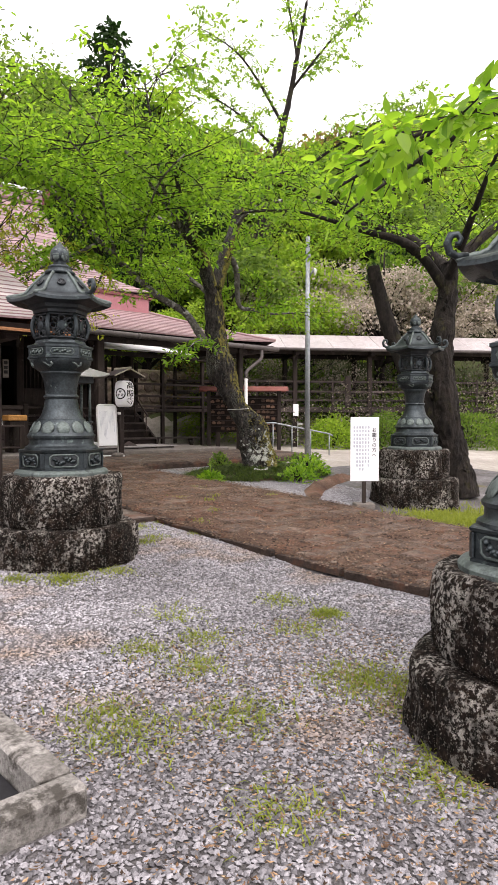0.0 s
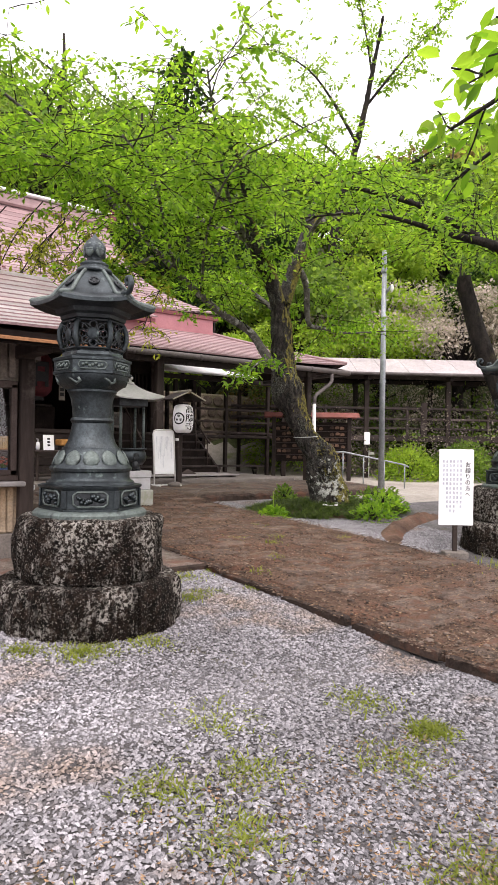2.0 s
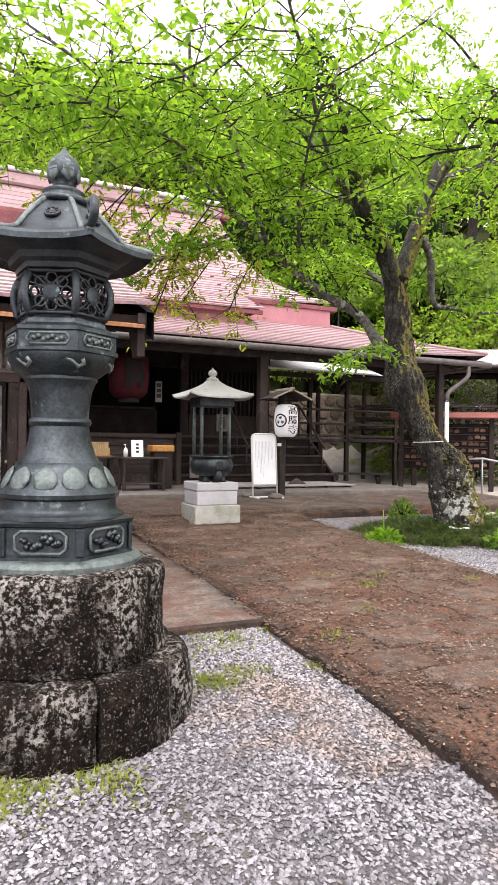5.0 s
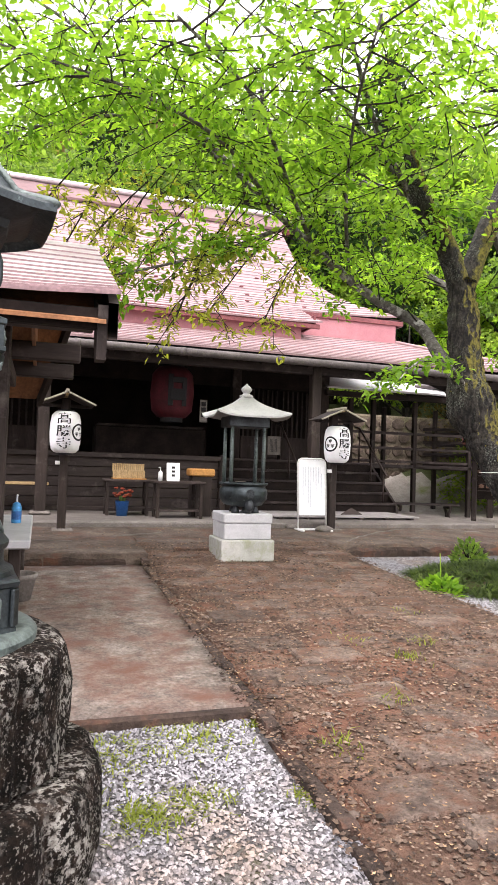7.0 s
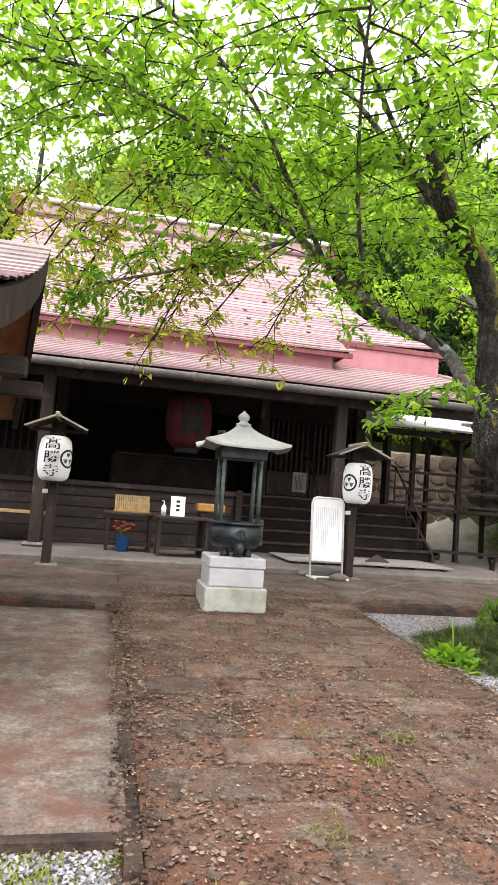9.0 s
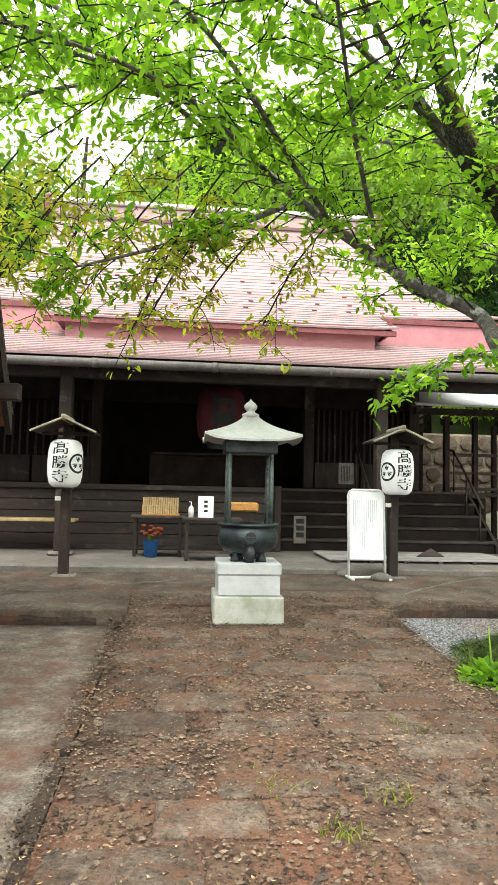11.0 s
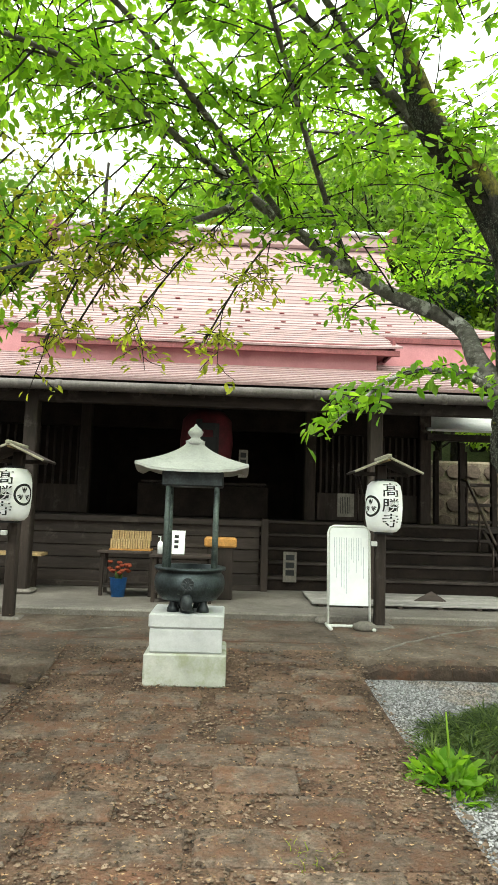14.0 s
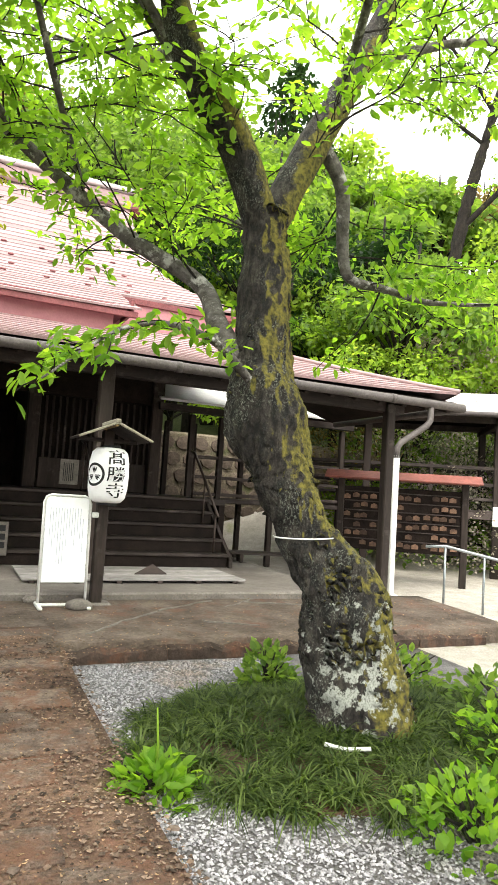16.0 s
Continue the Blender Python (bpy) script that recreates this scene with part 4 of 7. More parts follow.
# ---- bronze lanterns on stone bases ----
def oct_ring(r, z0, z1, a0, a1, wob, seed):
    """A block of a round stone course, dressed in shallow upright lobes."""
    g = Geo()
    n = max(12, int((a1 - a0) * 19))
    rings = ((z0, 0.99), (z0 + 0.02, 1.02), (z0 + 0.3 * (z1 - z0), 1.03), (z0 + 0.6 * (z1 - z0), 1.03), (z1 - 0.06, 1.02), (z1 - 0.02, 0.99), (z1, 0.94))
    vs = []
    for z, k in rings:
        for i in range(n):
            a = a0 + (a1 - a0) * i / (n - 1)
            q = Vector((r * math.cos(a), r * math.sin(a), z))
            lobe = 1 - 0.045 * max(0.0, math.cos(11 * a + seed)) ** 6
            rr = r * k * lobe * (1 + wob * noise.noise(q * 4 + Vector((seed, 0, 0))) + 0.4 * wob * noise.noise(q * 13))
            vs.append((rr * math.cos(a), rr * math.sin(a), z + (0.016 * noise.noise(q * 6) if z > z0 else 0)))
    m, nr = len(vs), len(rings)
    fs = [(j * n + i, j * n + i + 1, (j + 1) * n + i + 1, (j + 1) * n + i) for j in range(nr - 1) for i in range(n - 1)]
    vs += [(0, 0, z0), (0, 0, z1)]
    top = (nr - 1) * n
    fs += [(top + i, top + i + 1, m + 1) for i in range(n - 1)] + [(i + 1, i, m) for i in range(n - 1)]
    fs += [tuple(j * n for j in range(nr)) + (m + 1, m), (n - 1, m, m + 1) + tuple(j * n + n - 1 for j in range(nr - 1, 0, -1))]
    return g.add(vs, fs)


def hexed(prof, turn=0.0, round_off=0.0, n=36):
    """A six-sided turned solid; round_off blends it towards a circle."""
    g, rows = Geo(), []
    for r, z in prof:
        row = []
        for i in range(n + 1):
            a = 2 * math.pi * i / n
            k = math.cos(math.pi / 6) / math.cos((a % (math.pi / 3)) - math.pi / 6)
            k = k + (1 - k) * round_off
            row.append((r * k * math.cos(a + turn), r * k * math.sin(a + turn), z))
        rows.append(row)
    g.sheet(rows)
    m = len(g.v)
    g.add([(0, 0, prof[0][1]), (0, 0, prof[-1][1])], [])
    top = (len(prof) - 1) * (n + 1)
    g.f += [(i + 1, i, m) for i in range(n)] + [(top + i, top + i + 1, m + 1) for i in range(n)]
    return g


def hoop(f, x, z, r, thick, n=12):
    """A small closed ring lying on a panel."""
    return [tuple(f @ Vector((x + r * math.cos(2 * math.pi * i / n), 0, z + r * math.sin(2 * math.pi * i / n)))) for i in range(n + 1)], thick


def bronze_lantern(x, y, z, turn, s, label, scrolls=range(6)):
    th = thing("bronze_lantern", (x, y, z), label, "stone lantern", "bronze lanterns of the forecourt", turn)
    th.scale = (s, s, s)
    base = part("stone_base", oct_ring(0.525, 0.405, 0.84, 0, 2 * math.pi * 0.999, 0.06, 3), M_TUFF, th, "rough lichen-spotted stone drum", "auto")
    for k in range(6):
        a0 = 2 * math.pi * k / 6 + 0.012
        part("base_block", oct_ring(0.655, -0.12, 0.40, a0, a0 + 2 * math.pi / 6 - 0.024, 0.06, k * 2.3), M_TUFF, base, "", "auto")
    part("foot_ring", Geo().lathe([(0.40, 0.82), (0.415, 0.835), (0.415, 0.86), (0.40, 0.878), (0.38, 0.885)], 40), M_BRONZE_HI, th, "", "auto")
    drum = part("panel_drum", hexed([(0.372, 0.885), (0.372, 0.90), (0.36, 0.905), (0.36, 1.035), (0.375, 1.042), (0.38, 1.058), (0.36, 1.066), (0.325, 1.07)]), M_BRONZE, th, "six-sided bronze drum with relief panels")
    for k in range(6):
        a = 60 * k + 30
        f = pose(0.314 * math.cos(radians(a)), 0.314 * math.sin(radians(a)), 0.97, 0, 0, a + 90)
        part("panel", Geo().box(-0.115, -0.004, -0.05, 0.115, 0.006, 0.05, 0.004, f), M_BRONZE_DK, drum)
        part("panel_frame", Geo().tube([tuple(f @ Vector((px, -0.004, pz))) for px, pz in ((-0.09, -0.052), (0.09, -0.052), (0.118, -0.03), (0.118, 0.03), (0.09, 0.052), (-0.09, 0.052), (-0.118, 0.03), (-0.118, -0.03), (-0.09, -0.052))], 0.008, 6), M_BRONZE_HI, drum, "", True)
        g, rn = Geo(), random.Random(k)
        for j in range(15):
            u = (j / 14 - 0.5) * 0.17
            g.lathe([(0.006, -0.008), (rn.uniform(0.012, 0.024), 0.004), (0.005, 0.02)], 7, f @ pose(u, -0.004, 0.018 * math.sin(u * 46) + rn.uniform(-0.016, 0.016), 90, 0, 0))
        tagged(part("relief", g, M_BRONZE, drum, "", True), "cast animal relief", kind="stuff")
        part("rib", Geo().box(-0.022, -0.008, -0.068, 0.022, 0.008, 0.064, 0.005, pose(0.362 * math.cos(radians(a + 30)), 0.362 * math.sin(radians(a + 30)), 0.97, 0, 0, a + 120)), M_BRONZE, drum)
    lotus = part("lotus_base", Geo().lathe([(0.325, 1.066), (0.32, 1.085), (0.292, 1.10), (0.285, 1.115), (0.285, 1.155), (0.298, 1.165), (0.302, 1.185), (0.29, 1.20), (0.268, 1.225), (0.235, 1.29), (0.215, 1.315), (0.212, 1.335)], 40), M_BRONZE, th, "lotus-petal bronze foot", "auto")
    for k in range(12):
        a = 30 * k
        part("petal", Geo().lathe([(0.01, -0.05), (0.05, -0.035), (0.066, 0.0), (0.056, 0.04), (0.03, 0.065), (0.006, 0.075)], 10, pose(0.258 * math.cos(radians(a)), 0.258 * math.sin(radians(a)), 1.248, 0, 0, a) @ pose(0, 0, 0, 0, -26, 0) @ Matrix.Diagonal((0.2, 0.95, 1, 1))), M_BRONZE_HI, lotus, "", True)
    part("shaft", Geo().lathe([(0.205, 1.33), (0.178, 1.37), (0.155, 1.44), (0.142, 1.515), (0.15, 1.52), (0.156, 1.535), (0.15, 1.55), (0.14, 1.556), (0.144, 1.62), (0.155, 1.69), (0.172, 1.735), (0.182, 1.745), (0.182, 1.76)], 36), M_BRONZE, th, "waisted bronze shaft", "auto")
    bowl = part("bowl", hexed([(0.175, 1.752), (0.205, 1.77), (0.245, 1.80), (0.268, 1.84), (0.272, 1.865)], 0, 0.55), M_BRONZE, th, "swelling bronze bowl with cloud scrolls", "auto")
    for k in range(6):
        a = 60 * k
        part("cloud_scroll", Geo().tube([((rr) * math.cos(radians(a + da)), rr * math.sin(radians(a + da)), zz) for rr, da, zz in ((0.243, -14, 1.845), (0.25, -4, 1.825), (0.238, 4, 1.80), (0.247, 10, 1.815), (0.253, 7, 1.838))], 0.012, 6), M_BRONZE_HI, bowl, "", True)
    plat = part("platform", hexed([(0.275, 1.862), (0.288, 1.872), (0.288, 1.888), (0.278, 1.892), (0.278, 1.965), (0.288, 1.97), (0.288, 1.988), (0.25, 2.0), (0.225, 2.012), (0.215, 2.04), (0.19, 2.045)]), M_BRONZE, th, "six-sided bronze platform")
    for k in range(6):
        a = 60 * k + 30
        f = pose(0.243 * math.cos(radians(a)), 0.243 * math.sin(radians(a)), 1.928, 0, 0, a + 90)
        part("panel_frame", Geo().tube([tuple(f @ Vector((px, 0, pz))) for px, pz in ((-0.085, -0.026), (0.085, -0.026), (0.102, 0), (0.085, 0.026), (-0.085, 0.026), (-0.102, 0), (-0.085, -0.026))], 0.006, 6), M_BRONZE_HI, plat, "", True)
        g = Geo()
        for j in range(7):
            g.lathe([(0.004, -0.006), (0.014, 0.004), (0.004, 0.012)], 7, f @ pose(-0.065 + 0.0217 * j, 0.0, 0.009 * math.sin(j * 2.1), 90))
        tagged(part("relief", g, M_BRONZE_HI, plat, "", True), kind="stuff")
    fire = part("fire_box", hexed([(0.21, 2.04), (0.215, 2.048), (0.20, 2.06)], 0, 0.3), M_BRONZE_DK, th, "openwork bronze fire box")
    part("lamp_cup", Geo().lathe([(0.04, 2.05), (0.05, 2.08), (0.03, 2.10)], 12), M_BRONZE_DK, fire)
    for k in range(6):
        a = 60 * k
        part("corner_rib", Geo().tube([(r * math.cos(radians(a)), r * math.sin(radians(a)), zz) for r, zz in ((0.195, 2.04), (0.225, 2.075), (0.243, 2.13), (0.243, 2.19), (0.225, 2.24), (0.20, 2.275))], 0.02, 7), M_BRONZE, fire, "", True)
        f = pose(0.197 * math.cos(radians(a + 30)), 0.197 * math.sin(radians(a + 30)), 2.158, 0, 0, a + 120)
        part("medallion", Geo().lathe([(0.04, -0.004), (0.042, 0.008), (0.03, 0.012), (0.012, 0.014)], 14, f @ pose(0, 0, 0, 90)), M_BRONZE, fire)
        g = Geo()
        for ang in range(0, 360, 45):
            pts, tk = hoop(f, 0.066 * math.cos(radians(ang)) * 1.12, 0.066 * math.sin(radians(ang)), 0.026, 0.006)
            g.tube(pts, tk, 5)
        for sx, sz in ((-0.1, 0.085), (0.1, 0.085), (-0.1, -0.085), (0.1, -0.085)):
            g.tube([tuple(f @ Vector((0, 0, 0))), tuple(f @ Vector((sx * 0.6, 0, sz * 0.75))), tuple(f @ Vector((sx, 0, sz)))], 0.007, 5)
        g.tube([tuple(f @ Vector((px, 0, 0.1))) for px in (-0.11, 0, 0.11)], 0.009, 5)
        g.tube([tuple(f @ Vector((px, 0, -0.1))) for px in (-0.11, 0, 0.11)], 0.009, 5)
        part("tracery", g, M_BRONZE_DK, fire, "", True)
    # the roof: a six-sided bell with a wide brim
    prof = ((0.455, 2.392), (0.44, 2.405), (0.40, 2.415), (0.34, 2.428), (0.30, 2.448), (0.275, 2.478), (0.245, 2.515), (0.205, 2.56), (0.165, 2.60), (0.132, 2.628), (0.12, 2.64))
    rows = []
    for r, zz in prof:
        row = []
        for i in range(49):
            a = 2 * math.pi * i / 48
            k = math.cos(math.pi / 6) / math.cos((a % (math.pi / 3)) - math.pi / 6)
            c = abs((a / (math.pi / 3) + 0.5) % 1 - 0.5) * 2
            out = max(0.0, (r - 0.28) / 0.17)
            row.append((r * k * math.cos(a), r * k * math.sin(a), zz + out * (0.02 * (1 - c) ** 3 - 0.012)))
        rows.append(row)
    g = Geo()
    g.sheet(rows, 0.026)
    roof = part("roof", g, M_BRONZE, th, "wide-brimmed six-sided bronze roof", "auto")
    part("under_roof", hexed([(0.20, 2.262), (0.235, 2.275), (0.24, 2.30), (0.27, 2.315), (0.28, 2.345), (0.36, 2.375), (0.38, 2.39)], 0, 0.15), M_BRONZE_DK, roof, "", "auto")
    for k in range(6):
        a = radians(60 * k)
        c, s2 = math.cos(a), math.sin(a)
        part("corner_ridge", Geo().tube([(r * c, r * s2, zz + 0.004) for r, zz in prof[::-1]], [0.014] * 7 + [0.017] * 4, 7), M_BRONZE_HI, roof, "", True)
        if k in scrolls:
            curl = [(0.40, 2.425), (0.455, 2.42), (0.492, 2.44), (0.505, 2.485), (0.488, 2.525), (0.455, 2.53), (0.438, 2.508), (0.446, 2.482), (0.465, 2.485)]
            part("corner_scroll", Geo().tube([(r * c, r * s2, zz) for r, zz in curl], [0.018, 0.02, 0.021, 0.021, 0.02, 0.018, 0.016, 0.013, 0.011], 8), M_BRONZE, roof, "", True)
        a2 = a + math.pi / 6
        med = pose(0.198 * math.cos(a2), 0.198 * math.sin(a2), 2.535, 0, 0, math.degrees(a2) - 90) @ pose(0, 0, 0, -48)
        g = Geo().lathe([(0.04, 0), (0.04, 0.012), (0.034, 0.015), (0.014, 0.012), (0.01, 0.018)], 16, med)
        for j in range(8):
            g.lathe([(0.004, 0.01), (0.008, 0.017), (0.003, 0.02)], 6, med @ pose(0.025 * math.cos(j * 0.785), 0.025 * math.sin(j * 0.785), 0))
        part("medallion", g, M_BRONZE_DK, roof, "", True)
    fin = part("finial", Geo().lathe([(0.128, 2.632), (0.135, 2.65), (0.125, 2.665), (0.10, 2.67), (0.10, 2.69), (0.108, 2.70), (0.085, 2.715), (0.06, 2.73), (0.052, 2.745), (0.072, 2.76), (0.084, 2.80), (0.082, 2.835), (0.064, 2.868), (0.04, 2.89), (0.022, 2.905), (0.004, 2.935)], 24), M_BRONZE, th, "lotus-bud finial", True)
    for k in range(6):
        a = 60 * k
        part("bud_petal", Geo().lathe([(0.01, -0.045), (0.036, -0.02), (0.04, 0.015), (0.024, 0.045), (0.004, 0.06)], 8, pose(0.072 * math.cos(radians(a)), 0.072 * math.sin(radians(a)), 2.795, 0, 0, a) @ Matrix.Diagonal((0.3, 0.9, 1, 1))), M_BRONZE_HI, fin, "", True)
    return th


bronze_lantern(2.62, 5.31, 0.02, 37, 0.945, "tall green-grey bronze lantern on a two-tier lichened stone base", (4,))
bronze_lantern(7.95, 5.33, 0.10, 20, 0.90, "bronze lantern on a dark stone base beside the leaning trunks")
bronze_lantern(2.68, 1.18, 0.0, 18, 0.8, "bronze lantern on a rough dark stone base at the yard's edge")

# ---- notice boards ----
board = thing("standing_notice_board", (6.83, 11.78, 0.51), "white framed notice board on white tube legs", "sign")
part("panel", Geo().box(-0.205, -0.008, 0.22, 0.205, 0.008, 1.035, 0.005, pose(0, 0, 0, -5)), M_WHITE, board)
frame_pts = [(-0.22, 0, 0.02), (-0.22, 0, 0.98), (-0.2, 0, 1.03), (-0.16, 0, 1.05), (0.16, 0, 1.05), (0.2, 0, 1.03), (0.22, 0, 0.98), (0.22, 0, 0.02)]
part("frame", Geo().tube(frame_pts, 0.014, 8, m=pose(0, 0, 0, -5)), M_WHITEPAINT, board, "white tube frame", True)
for x in (-0.22, 0.22):
    part("foot", Geo().box(x - 0.02, -0.22, 0, x + 0.02, 0.2, 0.03, 0.008), M_WHITEPAINT, board)
part("foot", Geo().box(-0.22, -0.02, 0.0, 0.22, 0.02, 0.028, 0.008), M_WHITEPAINT, board)
rn = random.Random(4)
for k in range(13):
    x = 0.155 - 0.026 * k
    part("text_line", Geo().box(x - 0.0028, -0.0105, 0.93 - rn.uniform(0.2, 0.62) if k else 0.5, x + 0.0028, -0.009, 0.93 if k else 0.83, 0.0005, pose(0, 0, 0, -5)), M_GREYINK, board)
weight = tagged(part("weight_stone", Geo().lathe([(0.09, 0), (0.13, 0.02), (0.12, 0.06), (0.06, 0.09)], 9, flute=0.2, flutes=5), M_PLAT, None, "", True, pose(6.98, 11.68, 0.5)), "rounded grey stone weighing down the board's feet", "stone")
weight = tagged(part("weight_stone", Geo().box(-0.1, -0.07, 0, 0.08, 0.07, 0.08, 0.03), M_PLAT, None, "", False, pose(6.6, 11.95, 0.505)), "flat grey stone beside the board's foot", "stone")

sign = thing("visitor_sign", (6.95, 5.43, 0.1), "white sign with vertical black writing on a short post", "sign", turn=-38)
part("post", Geo().box(-0.025, -0.02, 0, 0.025, 0.02, 1.0, 0.005), M_WOOD, sign)
part("foot_block", Geo().box(-0.13, -0.1, -0.02, 0.13, 0.1, 0.07, 0.01), M_PLAT, sign)
part("panel", Geo().box(-0.19, -0.032, 0.36, 0.19, -0.021, 1.2, 0.004), M_WHITE, sign)
for k, ch in enumerate("お詣りの方へ"):
    glyphs("character", ch, 0.062, M_INK, sign, pose(0.125, -0.034, 1.03 - 0.066 * k, 90))
rn = random.Random(9)
for k in range(6):
    x = 0.05 - 0.038 * k
    n = (11, 10, 12, 12, 11, 6)[k]
    for j in range(n):
        part("print_mark", Geo().box(x - 0.011, -0.0345, 1.085 - 0.05 * j - 0.034, x + 0.011, -0.032, 1.085 - 0.05 * j, 0.001), M_GREYINK, sign)


# ---- the reception house beside the forecourt ----
office = thing("reception_house", (1.0, 8.8, 0.2), "small house with ribbed tan siding and a brown copper roof", "house")
o_inv = office.matrix_basis.inverted()


def opart(name, geo, mat, label="", smooth=False, parent=None):
    ob = part(name, geo, mat, None, label, smooth)
    ob.parent = parent or office
    if parent is None:
        ob.matrix_parent_inverse = o_inv
    return ob


WY, WX = 7.1, 2.8
opart("base", Geo().box(-4, WY - 0.02, 0.05, WX, WY + 0.1, 0.46, 0.01), M_PLAT, "grey concrete base with a step")
opart("step", Geo().box(-4, WY - 0.42, 0.05, WX - 0.15, WY - 0.03, 0.2, 0.015), M_PLAT)
wall = opart("wall", Geo().box(-4, WY + 0.03, 0.46, WX, WY + 0.1, 0.98, 0.005), M_SIDING, "tan ribbed siding below the window")
wall2 = opart("wall", Geo().box(-4, WY + 0.03, 1.86, WX, WY + 0.1, 2.45, 0.005), M_SIDING_HI, "grey ribbed siding above the window")
rib_lo = Geo().box(-0.028, -0.012, 0.0, 0.028, 0.012, 0.5, 0.008).mesh("rib", M_SIDING)
rib_hi = Geo().box(-0.034, -0.012, 0.0, 0.034, 0.012, 0.52, 0.008).mesh("rib", M_SIDING_HI)
for k in range(50):
    opart("rib", rib_lo, None, "", False, wall).matrix_basis = pose(WX - 0.2 - 0.066 * k, WY + 0.02, 0.47)
for k in range(40):
    opart("rib", rib_hi, None, "", False, wall2).matrix_basis = pose(WX - 0.2 - 0.08 * k, WY + 0.02, 1.9)
opart("corner_post", Geo().box(WX - 0.14, WY - 0.04, 0.2, WX, WY + 0.1, 2.4, 0.01), M_WOOD, "dark corner post")
opart("wall", Geo().box(-4.1, WY, 0, -4, 9, 2.4), M_SIDING)
opart("wall", Geo().box(-4, 8.9, 0, 2.3, 9.0, 2.4), M_WOODIN)
opart("low_wall", Geo().box(2.35, 7.2, 0.2, 2.42, 8.9, 0.86), M_WOODIN)
opart("floor", Geo().box(-4, WY + 0.1, 0.1, 2.35, 8.9, 0.4), M_WOODIN)
opart("back_post", Geo().box(2.5, 8.9, 0.2, 2.62, 9.02, 2.2, 0.01), M_WOOD)
win = opart("window", Geo().box(WX - 2.2, WY - 0.05, 0.95, WX - 0.15, WY + 0.02, 1.0, 0.006), M_BRONZEALU, "brown aluminium window with a white curtain")
for x0, z0, x1, z1 in ((0.6, 1.0, 0.66, 1.84), (2.58, 1.0, 2.64, 1.84), (1.57, 1.0, 1.63, 1.84), (0.6, 1.0, 2.64, 1.05), (0.6, 1.8, 2.64, 1.87)):
    opart("window_frame", Geo().box(x0, WY - 0.03, z0, x1, WY + 0.05, z1, 0.006), M_BRONZEALU, "", False, win)
opart("sill", Geo().box(0.4, WY - 0.12, 0.9, WX - 0.1, WY + 0.02, 0.945, 0.01), M_GREYWOOD, "", False, win)
gl = opart("pane", Geo().box(0.66, WY + 0.0, 1.05, 2.58, WY + 0.006, 1.8, 0.001), M_GLASS, "", False, win)
gl.visible_shadow = False
rows = []
for j in range(9):
    rows.append([(0.7 + 1.78 * u - 0.05 * math.sin(3.1 * u) * (j / 8), WY + 0.14 + 0.025 * math.sin(u * 46) * (0.5 + 0.5 * j / 8), 1.79 - 0.76 * j / 8) for u in np.linspace(0, 1, 90)])
opart("curtain", Geo().sheet(rows), M_CURTAIN, "white hanging curtain", True, win)
# its copper gable roof
OEY, OEZ, ORY, ORZ, OBY, OBZ = 6.27, 2.25, 8.4, 3.2, 10.5, 2.2
roof_o = opart("roof", Geo().box(-4.6, ORY - 0.08, ORZ - 0.2, 3.2, ORY + 0.08, ORZ - 0.06), M_WOODIN, "brown copper gable roof in broad courses")


def office_edge(v):
    """The gable edge: x, y and z from the front eave (0) over the ridge (1) to the back eave (2)."""
    if v <= 1:
        return 3.36 + 0.05 * math.sin(3.14 * v), OEY + (ORY - OEY) * v, OEZ + (ORZ - OEZ) * (0.72 * v + 0.28 * v * v)
    w = v - 1
    return 3.36 - 0.36 * w, ORY + (OBY - ORY) * w, ORZ + (OBZ - ORZ) * (1.2 * w - 0.2 * w * w)


NO = 13
for k in range(2 * NO):
    rows = []
    for v in (k / NO, (k + 1) / NO):
        x, y, z = office_edge(v)
        rows.append([(-4.6 + (x + 4.6) * u, y, z + 0.05 * (1 - min(v, 1)) ** 2 * u ** 14) for u in np.linspace(0, 1, 21)])
    if k >= NO:
        rows = rows[::-1]
    g = Geo()
    g.sheet([[(a[0], a[1], a[2] - 0.01) for a in rows[0]], [(a[0], a[1], a[2] + 0.012) for a in rows[0]], rows[1]])
    ob = opart("roof_course", g, M_ROOF_OLD, "", False, roof_o)
    ob.data.materials.append(M_SEAM)
    for i in range(len(rows[0]) - 1):
        ob.data.polygons[i].material_index = 1
for v0, v1, nm in ((0.0, 1.0, "front"), (1.0, 2.0, "back")):
    pts = [office_edge(v0 + (v1 - v0) * t / 6) for t in range(7)]
    g = Geo().sheet([[(p[0] + dx, p[1], p[2] + dz) for p in pts] for dx, dz in ((-0.06, -0.01), (-0.01, -0.01), (-0.01, -0.2), (-0.06, -0.2), (-0.06, -0.01))])
    opart("barge_board", g, M_WOOD, "dark curved barge board", False, roof_o)
    opart("soffit", Geo().sheet([[(-4.5, p[1], p[2] - 0.1), (p[0] - 0.07, p[1], p[2] - 0.1)] for p in pts], 0.02), M_ORANGE_DK, "orange-brown boarded eave", False, roof_o)
opart("ridge", Geo().box(-4.4, ORY - 0.16, ORZ, 2.8, ORY + 0.16, ORZ + 0.26, 0.04), M_REDTRIM, "boxed ridge", False, roof_o)
opart("eave_board", Geo().box(-4.6, OEY + 0.05, OEZ - 0.14, 3.3, OEY + 0.1, OEZ - 0.03), M_WOODIN, "", False, roof_o)
